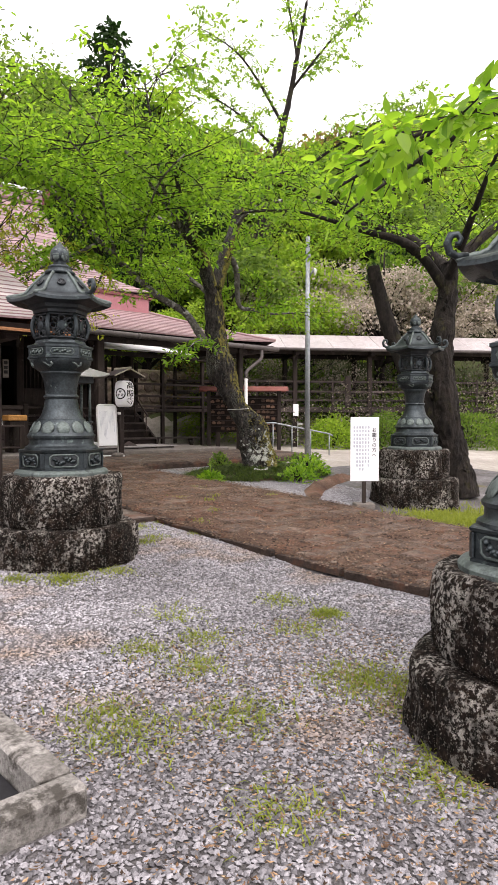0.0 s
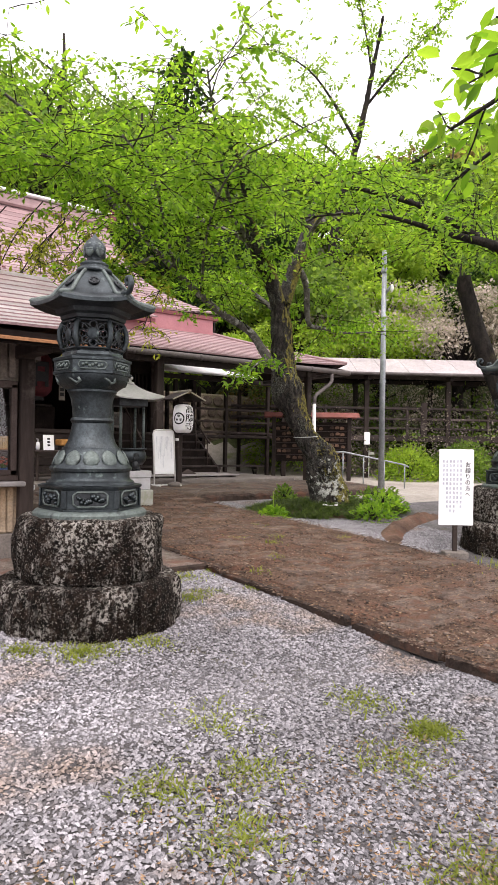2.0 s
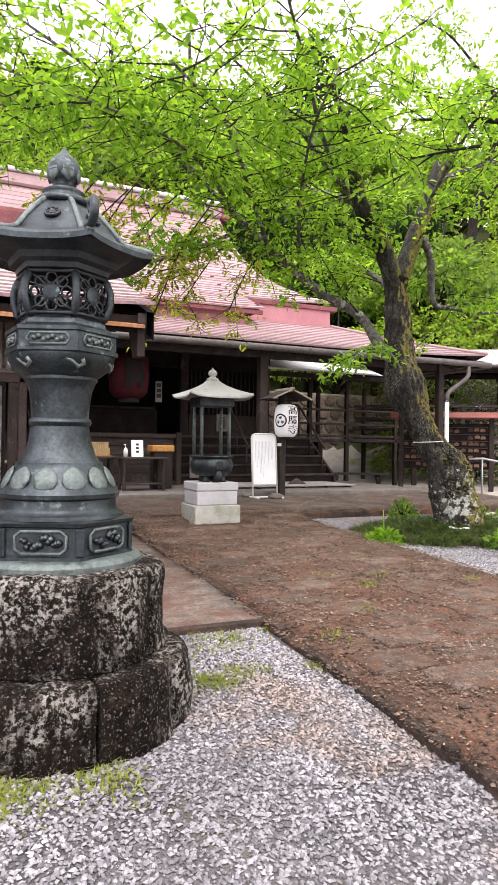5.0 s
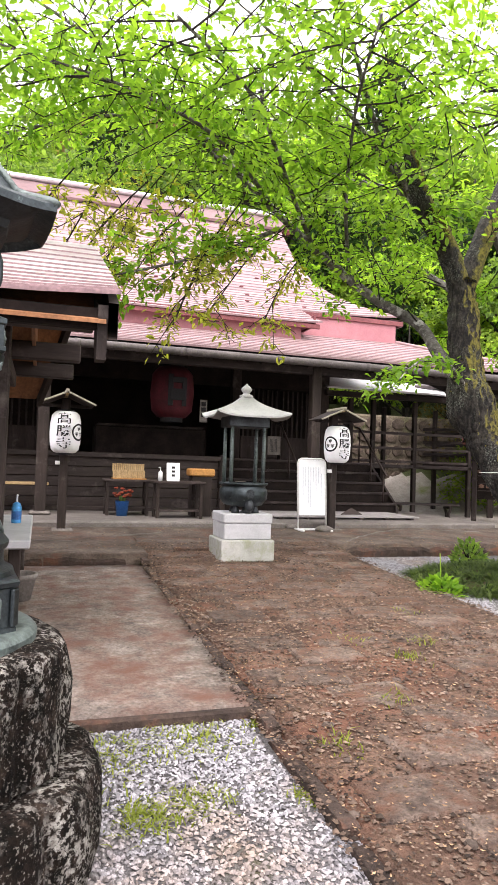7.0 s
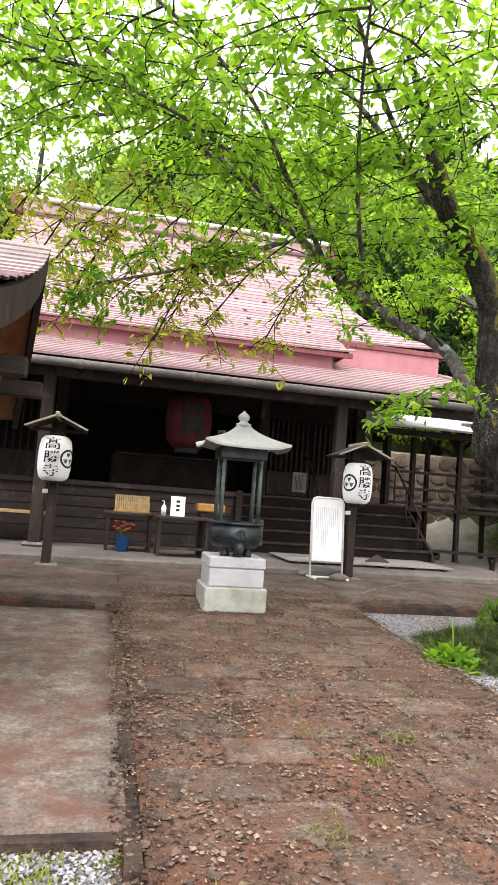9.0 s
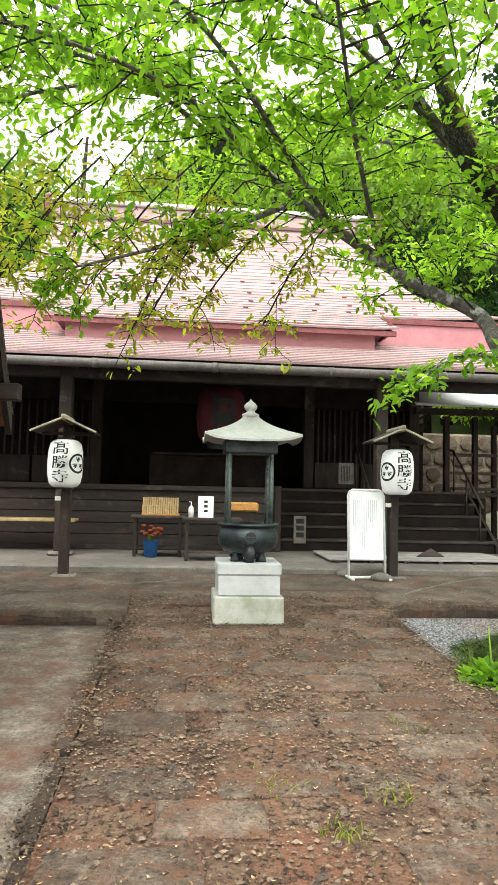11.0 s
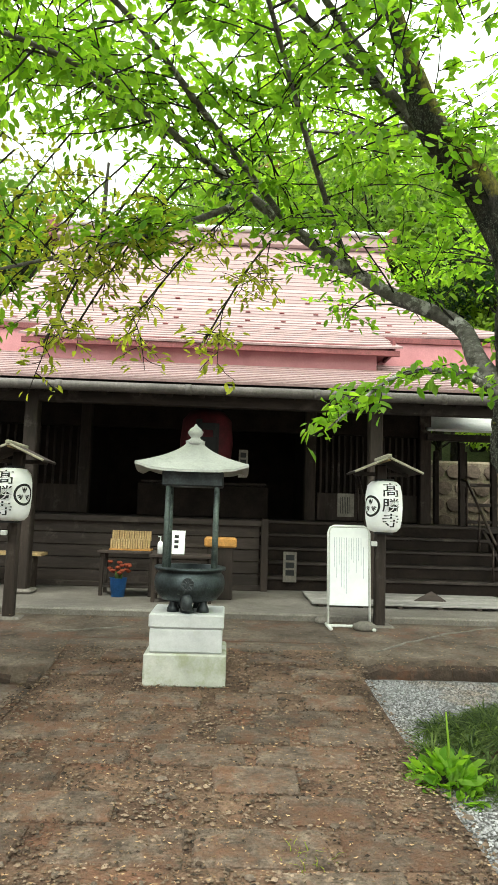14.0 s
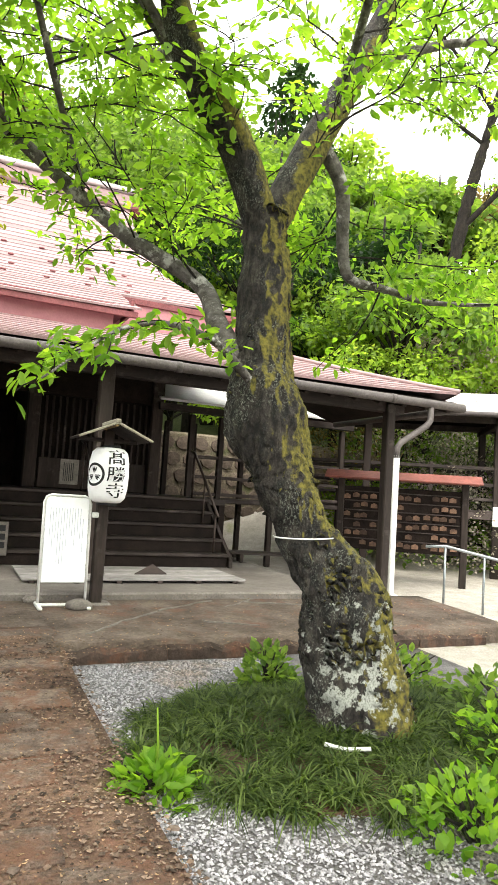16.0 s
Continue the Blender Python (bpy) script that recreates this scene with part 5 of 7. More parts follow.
opart("corner_board", Geo().add([(3.3, OEY + 0.02, OEZ - 0.02), (3.3, OEY + 0.4, OEZ + 0.1), (3.3, OEY + 0.16, OEZ - 0.3), (3.3, OEY + 0.04, OEZ - 0.3), (3.25, OEY + 0.02, OEZ - 0.02), (3.25, OEY + 0.4, OEZ + 0.1), (3.25, OEY + 0.16, OEZ - 0.3), (3.25, OEY + 0.04, OEZ - 0.3)], [(0, 1, 2, 3), (7, 6, 5, 4), (0, 3, 7, 4), (3, 2, 6, 7), (2, 1, 5, 6)]), M_WOOD, "dark weathered board at the eave corner", False, roof_o)
for y, z in ((7.0, 2.3), (8.4, 2.3), (9.6, 2.3)):
    opart("tie_beam", Geo().box(2.62, y - 0.06, z - 0.08, 3.28, y + 0.06, z + 0.06, 0.01), M_WOODX)
opart("gable_panel", Geo().box(2.9, 7.3, 2.32, 2.93, 9.6, 2.62, 0.005), M_ORANGE_DK, "orange-brown gable boards")
opart("beam", Geo().box(2.62, 6.5, 2.08, 2.76, 9.3, 2.2, 0.01), M_WOODX)
counter = thing("counter", (2.6, 8.6, 0.2), "long pale counter along the reception house's open side", "counter")
part("top", Geo().box(-0.45, -1.1, 0.62, 0.36, 1.0, 0.68, 0.01), M_GRANITE, counter)
for y in (-0.95, 0.85):
    part("leg", Geo().box(0.22, y - 0.04, -0.05, 0.3, y + 0.04, 0.62, 0.008), M_WOOD, counter)
bottle = thing("sanitiser_bottle", (2.83, 8.75, 0.88), "blue-labelled hand sanitiser pump bottle on the counter", "bottle")
part("body", Geo().lathe([(0.038, 0), (0.04, 0.01), (0.04, 0.13), (0.032, 0.16), (0.014, 0.175)], 16), M_LBLUE, bottle, "", True)
part("label", Geo().lathe([(0.0408, 0.03), (0.0408, 0.1)], 16), M_BLUE, bottle, "darker blue label")
part("pump", Geo().tube([(0, 0, 0.17), (0, 0, 0.235), (0.005, -0.05, 0.235)], 0.008, 8), M_WHITE, bottle, "white pump", True)
pot = tagged(part("planter_pot", Geo().lathe([(0.11, 0), (0.15, 0.2), (0.165, 0.21), (0.165, 0.24), (0.14, 0.24), (0.13, 0.2)], 20), M_PLAT, None, "", True, pose(2.86, 8.55, 0.25)), "round grey pot on the concrete apron", "pot")

# ---- concrete trough by the yard ----
trough = thing("concrete_trough", (0.4, 2.3, 0.0), "low concrete-walled pit with a dark bottom", "trough")
part("kerb", Geo().box(0.5, -0.285, -0.2, 0.62, 1.0, 0.12, 0.015), M_TROUGH, trough)
part("kerb", Geo().box(-1.2, -0.4, -0.2, 0.62, -0.29, 0.11, 0.015), M_TROUGH, trough)
part("kerb", Geo().box(-1.2, 1.005, -0.2, 0.62, 1.12, 0.12, 0.015), M_TROUGH, trough)
# a black sheet just above ground; the pit's deep shade is its colour
part("bottom", Geo().box(-1.2, -0.285, -0.05, 0.5, 1.0, 0.02, 0.01), M_INK, trough, "black sheet for the shaded depth of the pit")

# ---- raised covered corridor from the hall ----
cor = thing("covered_corridor", (12.9, 16.64, 0.35), "raised timber corridor with railings and a grey sheet roof", "corridor", turn=-34)
CL = 16.0
for k in range(7):
    x = 0.6 + 2.5 * k
    for y in (0.0, 1.7):
        part("post", Geo().box(x - 0.07, y - 0.07, -0.1, x + 0.07, y + 0.07, 3.1, 0.012), M_WOOD, cor)
    part("cross_beam", Geo().box(x - 0.06, -0.35, 2.94, x + 0.06, 2.05, 3.07, 0.01), M_WOODX, cor)
for y in (0.0, 1.7):
    part("floor_beam", Geo().box(-1, y - 0.05, 1.12, CL, y + 0.05, 1.26, 0.01), M_WOODX, cor)
    part("rail", Geo().box(-1, y - 0.045, 2.08, CL, y + 0.045, 2.15, 0.01), M_WOODX, cor, "weathered top rail")
    part("rail", Geo().box(-1, y - 0.03, 1.76, CL, y + 0.03, 1.83, 0.01), M_WOODX, cor)
    part("rail", Geo().box(-1, y - 0.03, 1.48, CL, y + 0.03, 1.54, 0.01), M_WOODX, cor)
    for k in range(13):
        x = 0.6 + 1.25 * k
        part("baluster", Geo().box(x - 0.035, y - 0.035, 1.26, x + 0.035, y + 0.035, 2.2, 0.008), M_WOODX, cor)
part("floor", Geo().box(-1, -0.05, 1.26, CL, 1.75, 1.3), M_WOODX, cor)
part("plate_beam", Geo().box(-1, -0.06, 3.0, CL, 0.06, 3.13, 0.01), M_WOODX, cor)
part("plate_beam", Geo().box(-1, 1.64, 3.0, CL, 1.76, 3.13, 0.01), M_WOODX, cor)
croof = part("roof", Geo().sheet([[(x, y, 3.14 + 0.56 * (1 - abs(y - 0.85) / 1.35)) for x in (-1.2, CL)] for y in (-0.5, 0.85, 2.2)], 0.05), M_WOODIN, cor, "pinkish grey sheet roof")
for k in range(22):
    x = -1.2 + 0.78 * k
    g = Geo().sheet([[(x, -0.54, 3.15), (x + 0.77, -0.54, 3.15)], [(x, 0.85, 3.73), (x + 0.77, 0.85, 3.73)]], 0.012)
    g.sheet([[(x, 0.85, 3.73), (x + 0.77, 0.85, 3.73)], [(x, 2.24, 3.15), (x + 0.77, 2.24, 3.15)]], 0.012)
    part("roof_sheet", g, M_CORROOF, croof)
part("gutter", Geo().tube([(-1.2, -0.6, 3.1), (CL, -0.6, 3.1)], 0.05, 10), M_GUTTER, cor, "", True)
part("notice", Geo().box(4.75, -0.08, 1.3, 4.95, -0.05, 2.3, 0.02), M_WOOD, cor, "tall dark wooden name board")
part("lamp_box", Geo().box(3.02, -0.12, 1.0, 3.2, -0.07, 1.38, 0.01), M_WHITE, cor, "small white notice")

# back gallery with a white roof seen past the hall's corner
gal = thing("back_gallery", (9.6, 17.5, 0.4), "timber gallery with a white sheet roof behind the stairs", "corridor")
part("roof", Geo().sheet([[(x, y, 2.84 + 0.34 * (y + 1.3)) for x in (-0.6, 3.4)] for y in (-1.3, 0.4)], 0.04), M_WHITEROOF, gal, "white sheet roof")
part("eave_beam", Geo().box(-0.6, -1.28, 2.64, 3.4, -1.18, 2.76, 0.01), M_WOODX, gal)
for x in (0.05, 0.62, 1.7, 3.2):
    for y in (-1.15, 0.3):
        part("post", Geo().box(x - 0.05, y - 0.05, -0.1, x + 0.05, y + 0.05, 2.62, 0.01), M_WOOD, gal)
for z in (1.2, 1.5, 1.85):
    part("rail", Geo().box(0.0, -1.18, z, 3.4, -1.12, z + 0.06, 0.008), M_WOODX, gal)
part("floor", Geo().box(0.32, -1.2, 1.08, 3.4, 0.4, 1.16, 0.01), M_WOODX, gal)

# ---- ema rack ----
ema = thing("plaque_rack", (12.78, 14.4, 0.32), "rack of small wooden votive plaques under a rusty red roof", "rack", turn=-38)
for x in (-1.0, 1.05):
    part("post", Geo().box(x - 0.055, -0.05, -0.05, x + 0.055, 0.06, 1.75, 0.01), M_WOOD, ema)
part("backboard", Geo().box(-0.95, 0.0, 0.55, 1.0, 0.03, 1.62, 0.005), M_WOODIN, ema)
for s, a in ((1, 22), (-1, 158)):
    part("roof_sheet", Geo().box(-1.27, 0, -0.012, 1.3, 0.36, 0.012, 0.005, pose(0, 0.02, 1.88, -a if s > 0 else 180 + a)) if s > 0 else Geo().box(-1.27, -0.36, -0.012, 1.3, 0, 0.012, 0.005, pose(0, 0.02, 1.88, 22)), M_REDROOF, ema, "rusty red sheet roof")
rn = random.Random(2)
for j in range(6):
    part("peg_rail", Geo().box(-0.93, -0.03, 0.72 + 0.16 * j, 0.98, -0.005, 0.74 + 0.16 * j, 0.004), M_WOODX, ema)
    for k in range(13):
        if rn.random() < 0.8:
            x, z = -0.87 + 0.145 * k + rn.uniform(-0.02, 0.02), 0.62 + 0.16 * j + rn.uniform(-0.02, 0.02)
            part("plaque", Geo().add([(x - 0.055, -0.05, z), (x + 0.055, -0.05, z), (x + 0.055, -0.05, z + 0.06), (x, -0.05, z + 0.085), (x - 0.055, -0.05, z + 0.06), (x - 0.055, -0.036, z), (x + 0.055, -0.036, z), (x + 0.055, -0.036, z + 0.06), (x, -0.036, z + 0.085), (x - 0.055, -0.036, z + 0.06)],
                 [(0, 1, 2, 3, 4), (9, 8, 7, 6, 5), (0, 5, 6, 1), (1, 6, 7, 2), (2, 7, 8, 3), (3, 8, 9, 4), (4, 9, 5, 0)]), M_EMA, ema)

# ---- pole, handrail, bench, small signs ----
pole = thing("lamp_pole", (11.1, 10.3, 0.33), "tall galvanised steel pole with a small side lamp", "pole")
part("shaft", Geo().tube([(0, 0, -0.1), (0, 0, 2.4), (0, 0, 5.05)], [0.062, 0.058, 0.048], 14), M_STEEL, pole, "", True)
part("lamp_arm", Geo().tube([(0.02, -0.02, 4.15), (0.09, -0.08, 4.3), (0.15, -0.12, 4.33)], 0.025, 8), M_STEEL, pole, "", True)
part("lamp_head", Geo().lathe([(0.015, -0.09), (0.035, -0.04), (0.04, 0.03), (0.02, 0.07)], 12, pose(0.13, -0.1, 4.28)), M_WHITEPAINT, pole, "white lamp head", True)
for z in (2.3, 3.6, 4.6):
    part("band", Geo().lathe([(0.066, z), (0.066, z + 0.05)], 14), M_STEEL, pole)
hr = thing("yard_handrail", (11.72, 12.06, 0.33), "thin steel handrail beside the yard steps", "handrail", turn=-30)
part("rail", Geo().tube([(-0.25, 0, 0.82), (0.0, 0, 0.84), (1.5, 0, 0.55), (1.6, 0, 0.5)], 0.02, 8), M_STEEL, hr, "", True)
for x, z in ((0.0, 0.84), (0.5, 0.74), (1.0, 0.65), (1.5, 0.55)):
    part("post", Geo().tube([(x, 0, -0.05), (x, 0, z)], 0.016, 8), M_STEEL, hr, "", True)
ws = thing("small_cross_sign", (15.7, 15.0, 0.33), "small white cross-shaped signpost", "sign", turn=-35)
part("post", Geo().box(-0.02, -0.02, 0, 0.02, 0.02, 0.85, 0.004), M_WHITEPAINT, ws)
part("arm", Geo().box(-0.16, -0.03, 0.72, 0.16, -0.02, 0.8, 0.004), M_WHITEPAINT, ws)
bench = thing("bench", (10.6, 14.8, 0.37), "dark wooden bench with curved legs", "bench", turn=-14)
for k in range(3):
    part("plank", Geo().box(-0.7, -0.19 + 0.13 * k, 0.36, 0.7, -0.075 + 0.13 * k, 0.4, 0.006), M_WOODX, bench)
for x in (-0.52, 0.52):
    leg = part("leg", Geo().box(x - 0.03, -0.18, 0.3, x + 0.03, 0.19, 0.36, 0.006), M_WOOD, bench)
    for s in (-1, 1):
        part("curve", Geo().tube([(x, 0.17 * s, 0.3), (x, 0.07 * s, 0.2), (x, 0.06 * s, 0.13), (x, 0.2 * s, 0.0)], 0.03, 6), M_WOOD, leg, "", True)

# ---- duckboard, tables and small things under the eaves ----
duck = thing("duckboard", (7.85, 13.0, 0.6), "grey slatted duckboard before the stairs", "duckboard")
for k in range(8):
    y = -0.4 + 0.14 * k
    part("slat", Geo().box(-1.3, y, 0.03, 1.28, y + 0.128, 0.055, 0.005), M_GREYWOOD, duck)
for k in range(6):
    x = -1.2 + 0.47 * k
    part("bearer", Geo().box(x - 0.03, -0.4, 0, x + 0.03, 0.7, 0.03, 0.004), M_WOODX, duck)
tagged(part("roof_tile_scrap", Geo().add([(-0.2, 0, 0), (0.2, 0.02, 0), (0.05, 0.12, 0.1), (-0.2, 0, 0.012), (0.2, 0.02, 0.012), (0.05, 0.12, 0.112)], [(2, 1, 0), (3, 4, 5), (0, 1, 4, 3), (1, 2, 5, 4), (2, 0, 3, 5)]), M_WOODX, None, "", False, pose(8.05, 12.95, 0.655)), "small dark boarded wedge lying on the duckboard", "wedge")


def table(x, y, w, d, h, label):
    th = thing("side_table", (x, y, 0.6), label, "table", "small tables under the eaves")
    part("top", Geo().box(-w / 2, -d / 2, h - 0.035, w / 2, d / 2, h, 0.006), M_WOODX, th)
    for sx in (-1, 1):
        for sy in (-1, 1):
            part("leg", Geo().box(sx * (w / 2 - 0.06) - 0.022, sy * (d / 2 - 0.05) - 0.022, 0, sx * (w / 2 - 0.06) + 0.022, sy * (d / 2 - 0.05) + 0.022, h - 0.036, 0.005), M_WOOD, th)
    part("shelf", Geo().box(-w / 2 + 0.06, -d / 2 + 0.04, 0.1, w / 2 - 0.06, d / 2 - 0.04, 0.125, 0.004), M_WOODX, th)
    return th


table(4.3, 13.2, 0.72, 0.4, 0.55, "dark wooden table holding a rack of tan slips")
table(5.02, 12.75, 0.78, 0.42, 0.55, "dark wooden table with a notice card and bottle")
slips = thing("slip_rack", (4.33, 13.2, 1.15), "rack of tan wooden slips in two rows", "rack")
part("tray", Geo().box(-0.26, -0.12, 0, 0.26, 0.12, 0.02, 0.004), M_ORANGE, slips)
for k in range(16):
    for z, y in ((0.02, -0.08), (0.12, 0.03)):
        part("slip", Geo().box(-0.25 + 0.031 * k, y, z, -0.225 + 0.031 * k, y + 0.05, z + 0.12, 0.002), M_TAN, slips)
card = thing("notice_card", (4.93, 12.68, 1.15), "white card with handwritten characters on the table", "card")
part("sheet", Geo().box(-0.1, -0.006, 0, 0.1, 0.006, 0.28, 0.003, pose(0, 0, 0, -10)), M_WHITE, card)
for k in range(3):
    part("mark", Geo().box(-0.025, -0.01, 0.19 - 0.06 * k, 0.025, -0.007, 0.225 - 0.06 * k, 0.001, pose(0, 0, 0, -10)), M_INK, card)
pb = thing("spray_bottle", (4.74, 12.72, 1.15), "small white pump bottle on the table", "bottle")
part("body", Geo().lathe([(0.033, 0), (0.035, 0.1), (0.03, 0.13), (0.012, 0.15)], 14), M_WHITE, pb, "", True)
part("pump", Geo().tube([(0, 0, 0.14), (0, 0, 0.2), (-0.03, 0, 0.2)], 0.007, 6), M_WHITE, pb, "", True)
obx = thing("orange_box", (5.45, 13.1, 0.6), "orange varnished wooden box on a dark stand", "box")
part("lid", Geo().box(-0.2, -0.16, 0.63, 0.2, 0.16, 0.75, 0.02), M_ORANGE, obx)
part("stand", Geo().box(-0.16, -0.13, 0, 0.16, 0.13, 0.63, 0.01), M_WOOD, obx)
pail = thing("flower_pail", (4.22, 13.0, 0.6), "blue plastic pail of red flowers beneath the table", "pail")
part("pail", Geo().lathe([(0.08, 0), (0.105, 0.22), (0.112, 0.225), (0.1, 0.22), (0.09, 0.18)], 18), M_BLUE, pail, "", True)
rn = random.Random(8)
for k in range(16):
    x, y, z = rn.uniform(-0.13, 0.13), rn.uniform(-0.1, 0.1), rn.uniform(0.28, 0.42)
    part("bloom", Geo().lathe([(0.01, -0.02), (0.035, 0.0), (0.03, 0.015), (0.008, 0.02)], 7, pose(x, y, z)), M_FLOWER, pail)
part("stems", Geo().tube([(0, 0, 0.1), (0.0, 0, 0.3)], 0.05, 6), L_GRASS, pail)
low = thing("low_bench", (2.6, 13.6, 0.6), "low bench with a tan plank top", "bench")
part("plank", Geo().box(-0.9, -0.16, 0.42, 0.55, 0.16, 0.46, 0.006), M_TAN, low)
for x in (-0.7, 0.4):
    part("leg", Geo().box(x - 0.03, -0.13, 0, x + 0.03, 0.13, 0.42, 0.006), M_WOOD, low)
for x, z, w, h, y in ((5.72, 2.16, 0.13, 0.4, 14.2), (6.42, 0.72, 0.19, 0.42, 14.1), (7.35, 1.65, 0.26, 0.36, 15.0)):
    pl = thing("name_plate", (x, y, z), "grey weathered plate with dark vertical writing", "plate", "name plates of the hall")
    part("plate", Geo().box(-w / 2, -0.01, 0, w / 2, 0.01, h, 0.004), M_PLAT, pl)
    for k in range(3 if w < 0.25 else 6):
        part("mark", Geo().box(-w * 0.32 + (0 if w < 0.25 else 0.026 * k), -0.014, h * (0.72 - 0.25 * k) if w < 0.25 else 0.05, (w * 0.32 if w < 0.25 else -w * 0.32 + 0.026 * k + 0.01), -0.0105, h * (0.9 - 0.25 * k) if w < 0.25 else h - 0.05, 0.001), M_INK, pl)


# ---- trees ----
class Leaves:
    """Folded leaf blades collected into one mesh."""

    def __init__(self, seed):
        self.rng = np.random.default_rng(seed)
        self.p, self.d, self.s = [], [], []

    def spray(self, place, heading, size, n=1, spread=0.1):
        for _ in range(n):
            self.p.append(np.array(place) + self.rng.normal(0, spread, 3))
            self.d.append(np.array(heading) + self.rng.normal(0, 0.55, 3))
            self.s.append(size * self.rng.uniform(0.6, 1.25))

    def mesh(self, name, mat, wide=0.42, droop=0.35):
        n = len(self.p)
        p, d, s = np.array(self.p), np.array(self.d), np.array(self.s)[:, None]
        d[:, 2] -= droop
        d /= np.linalg.norm(d, axis=1)[:, None] + 1e-9
        up = self.rng.normal(0, 0.45, (n, 3)) + (0, 0, 1)
        side = np.cross(d, up)
        side /= np.linalg.norm(side, axis=1)[:, None] + 1e-9
        nrm = np.cross(side, d)
        lo, hi = p + d * s * 0.28, p + d * s * 0.66
        w, fold = side * s * wide * 0.5, nrm * s * 0.07
        v = np.stack([p, lo + 0.88 * w + fold, hi + 0.82 * w + fold, p + d * s - nrm * s * 0.05, hi - 0.82 * w + fold, lo - 0.88 * w + fold], 1).reshape(-1, 3)
        me = bpy.data.meshes.new(name)
        me.vertices.add(6 * n)
        me.vertices.foreach_set("co", v.astype(np.float32).ravel())
        k = np.arange(n)[:, None] * 6
        loops = np.concatenate([k, k + 1, k + 2, k + 3, k, k + 3, k + 4, k + 5], 1).ravel()
        me.loops.add(8 * n)
        me.loops.foreach_set("vertex_index", loops.astype(np.int32))
        me.polygons.add(2 * n)
        me.polygons.foreach_set("loop_start", np.arange(0, 8 * n, 4, dtype=np.int32))
        me.materials.append(mat)
        me.update(calc_edges=True)
        me.validate()
        return me


def bend(pts, n=10):
    """A smooth line through a few points (with radii)."""
    pts = np.array(pts, float)
    t = np.linspace(0, len(pts) - 1, n * (len(pts) - 1) + 1)
    out = []
    for u in t:
        i = min(int(u), len(pts) - 2)
        w = u - i
        a, b, c, d = pts[max(i - 1, 0)], pts[i], pts[i + 1], pts[min(i + 2, len(pts) - 1)]
        out.append(0.5 * ((2 * b) + (c - a) * w + (2 * a - 5 * b + 4 * c - d) * w * w + (3 * b - a - 3 * c + d) * w ** 3))
    return np.array(out)


def limb(name, pts, mat, parent, rough=0.0, n=8, sub=5):
    line = bend(pts, sub)
    return part(name, Geo().tube([tuple(q[:3]) for q in line], [max(0.004, q[3]) for q in line], n, rough), mat, parent, "", True), line


def twigs(line, leaves, geo, rng, every, length, leaf, start=0.2, per=9, flat=0.25, down=0.0, second=True):
    """Side shoots with leaves along a limb."""
    seg = np.linalg.norm(np.diff(line[:, :3], axis=0), axis=1)
    total = seg.sum()
    pos = start * total
    cum = np.concatenate([[0], np.cumsum(seg)])
    side = 1
    while pos < total:
        i = min(np.searchsorted(cum, pos) - 1, len(line) - 2)
        p = line[i, :3] + (line[i + 1, :3] - line[i, :3]) * ((pos - cum[i]) / max(seg[i], 1e-6))
        ax = (line[i + 1, :3] - line[i, :3]) / max(seg[i], 1e-6)
        perp = np.cross(ax, (0, 0, 1.0))
        perp /= np.linalg.norm(perp) + 1e-6
        d = ax * rng.uniform(0.2, 0.9) + perp * side * rng.uniform(0.5, 1.1) + np.array((0, 0, rng.normal(0.12 - down, flat)))
        d /= np.linalg.norm(d)
        ln = length * rng.uniform(0.5, 1.2)
        pts, q = [p], p.copy()
        for k in range(4):
            d = d + rng.normal(0, 0.14, 3) + (0, 0, -0.04)
            d /= np.linalg.norm(d)
            q = q + d * ln / 4
            pts.append(q)
        geo.tube([tuple(a) for a in pts], [0.003 + 0.005 * ln * (1 - k / 4) for k in range(5)], 4)
        for k in range(per):
            u = rng.uniform(0.15, 1.0) * 4
            j = min(int(u), 3)
            leaves.spray(pts[j] + (pts[j + 1] - pts[j]) * (u - j), d * 0.7 + perp * rng.choice((-1, 1)) * 0.7, leaf, 1, 0.035)
        if second and ln > 0.35:
            sub = np.array([(*a, 0.01) for a in pts])
            twigs(sub, leaves, geo, rng, ln / 4.2, ln * 0.45, leaf, 0.3, per, flat, down, False)
        pos += every * rng.uniform(0.6, 1.4)
        side = -side


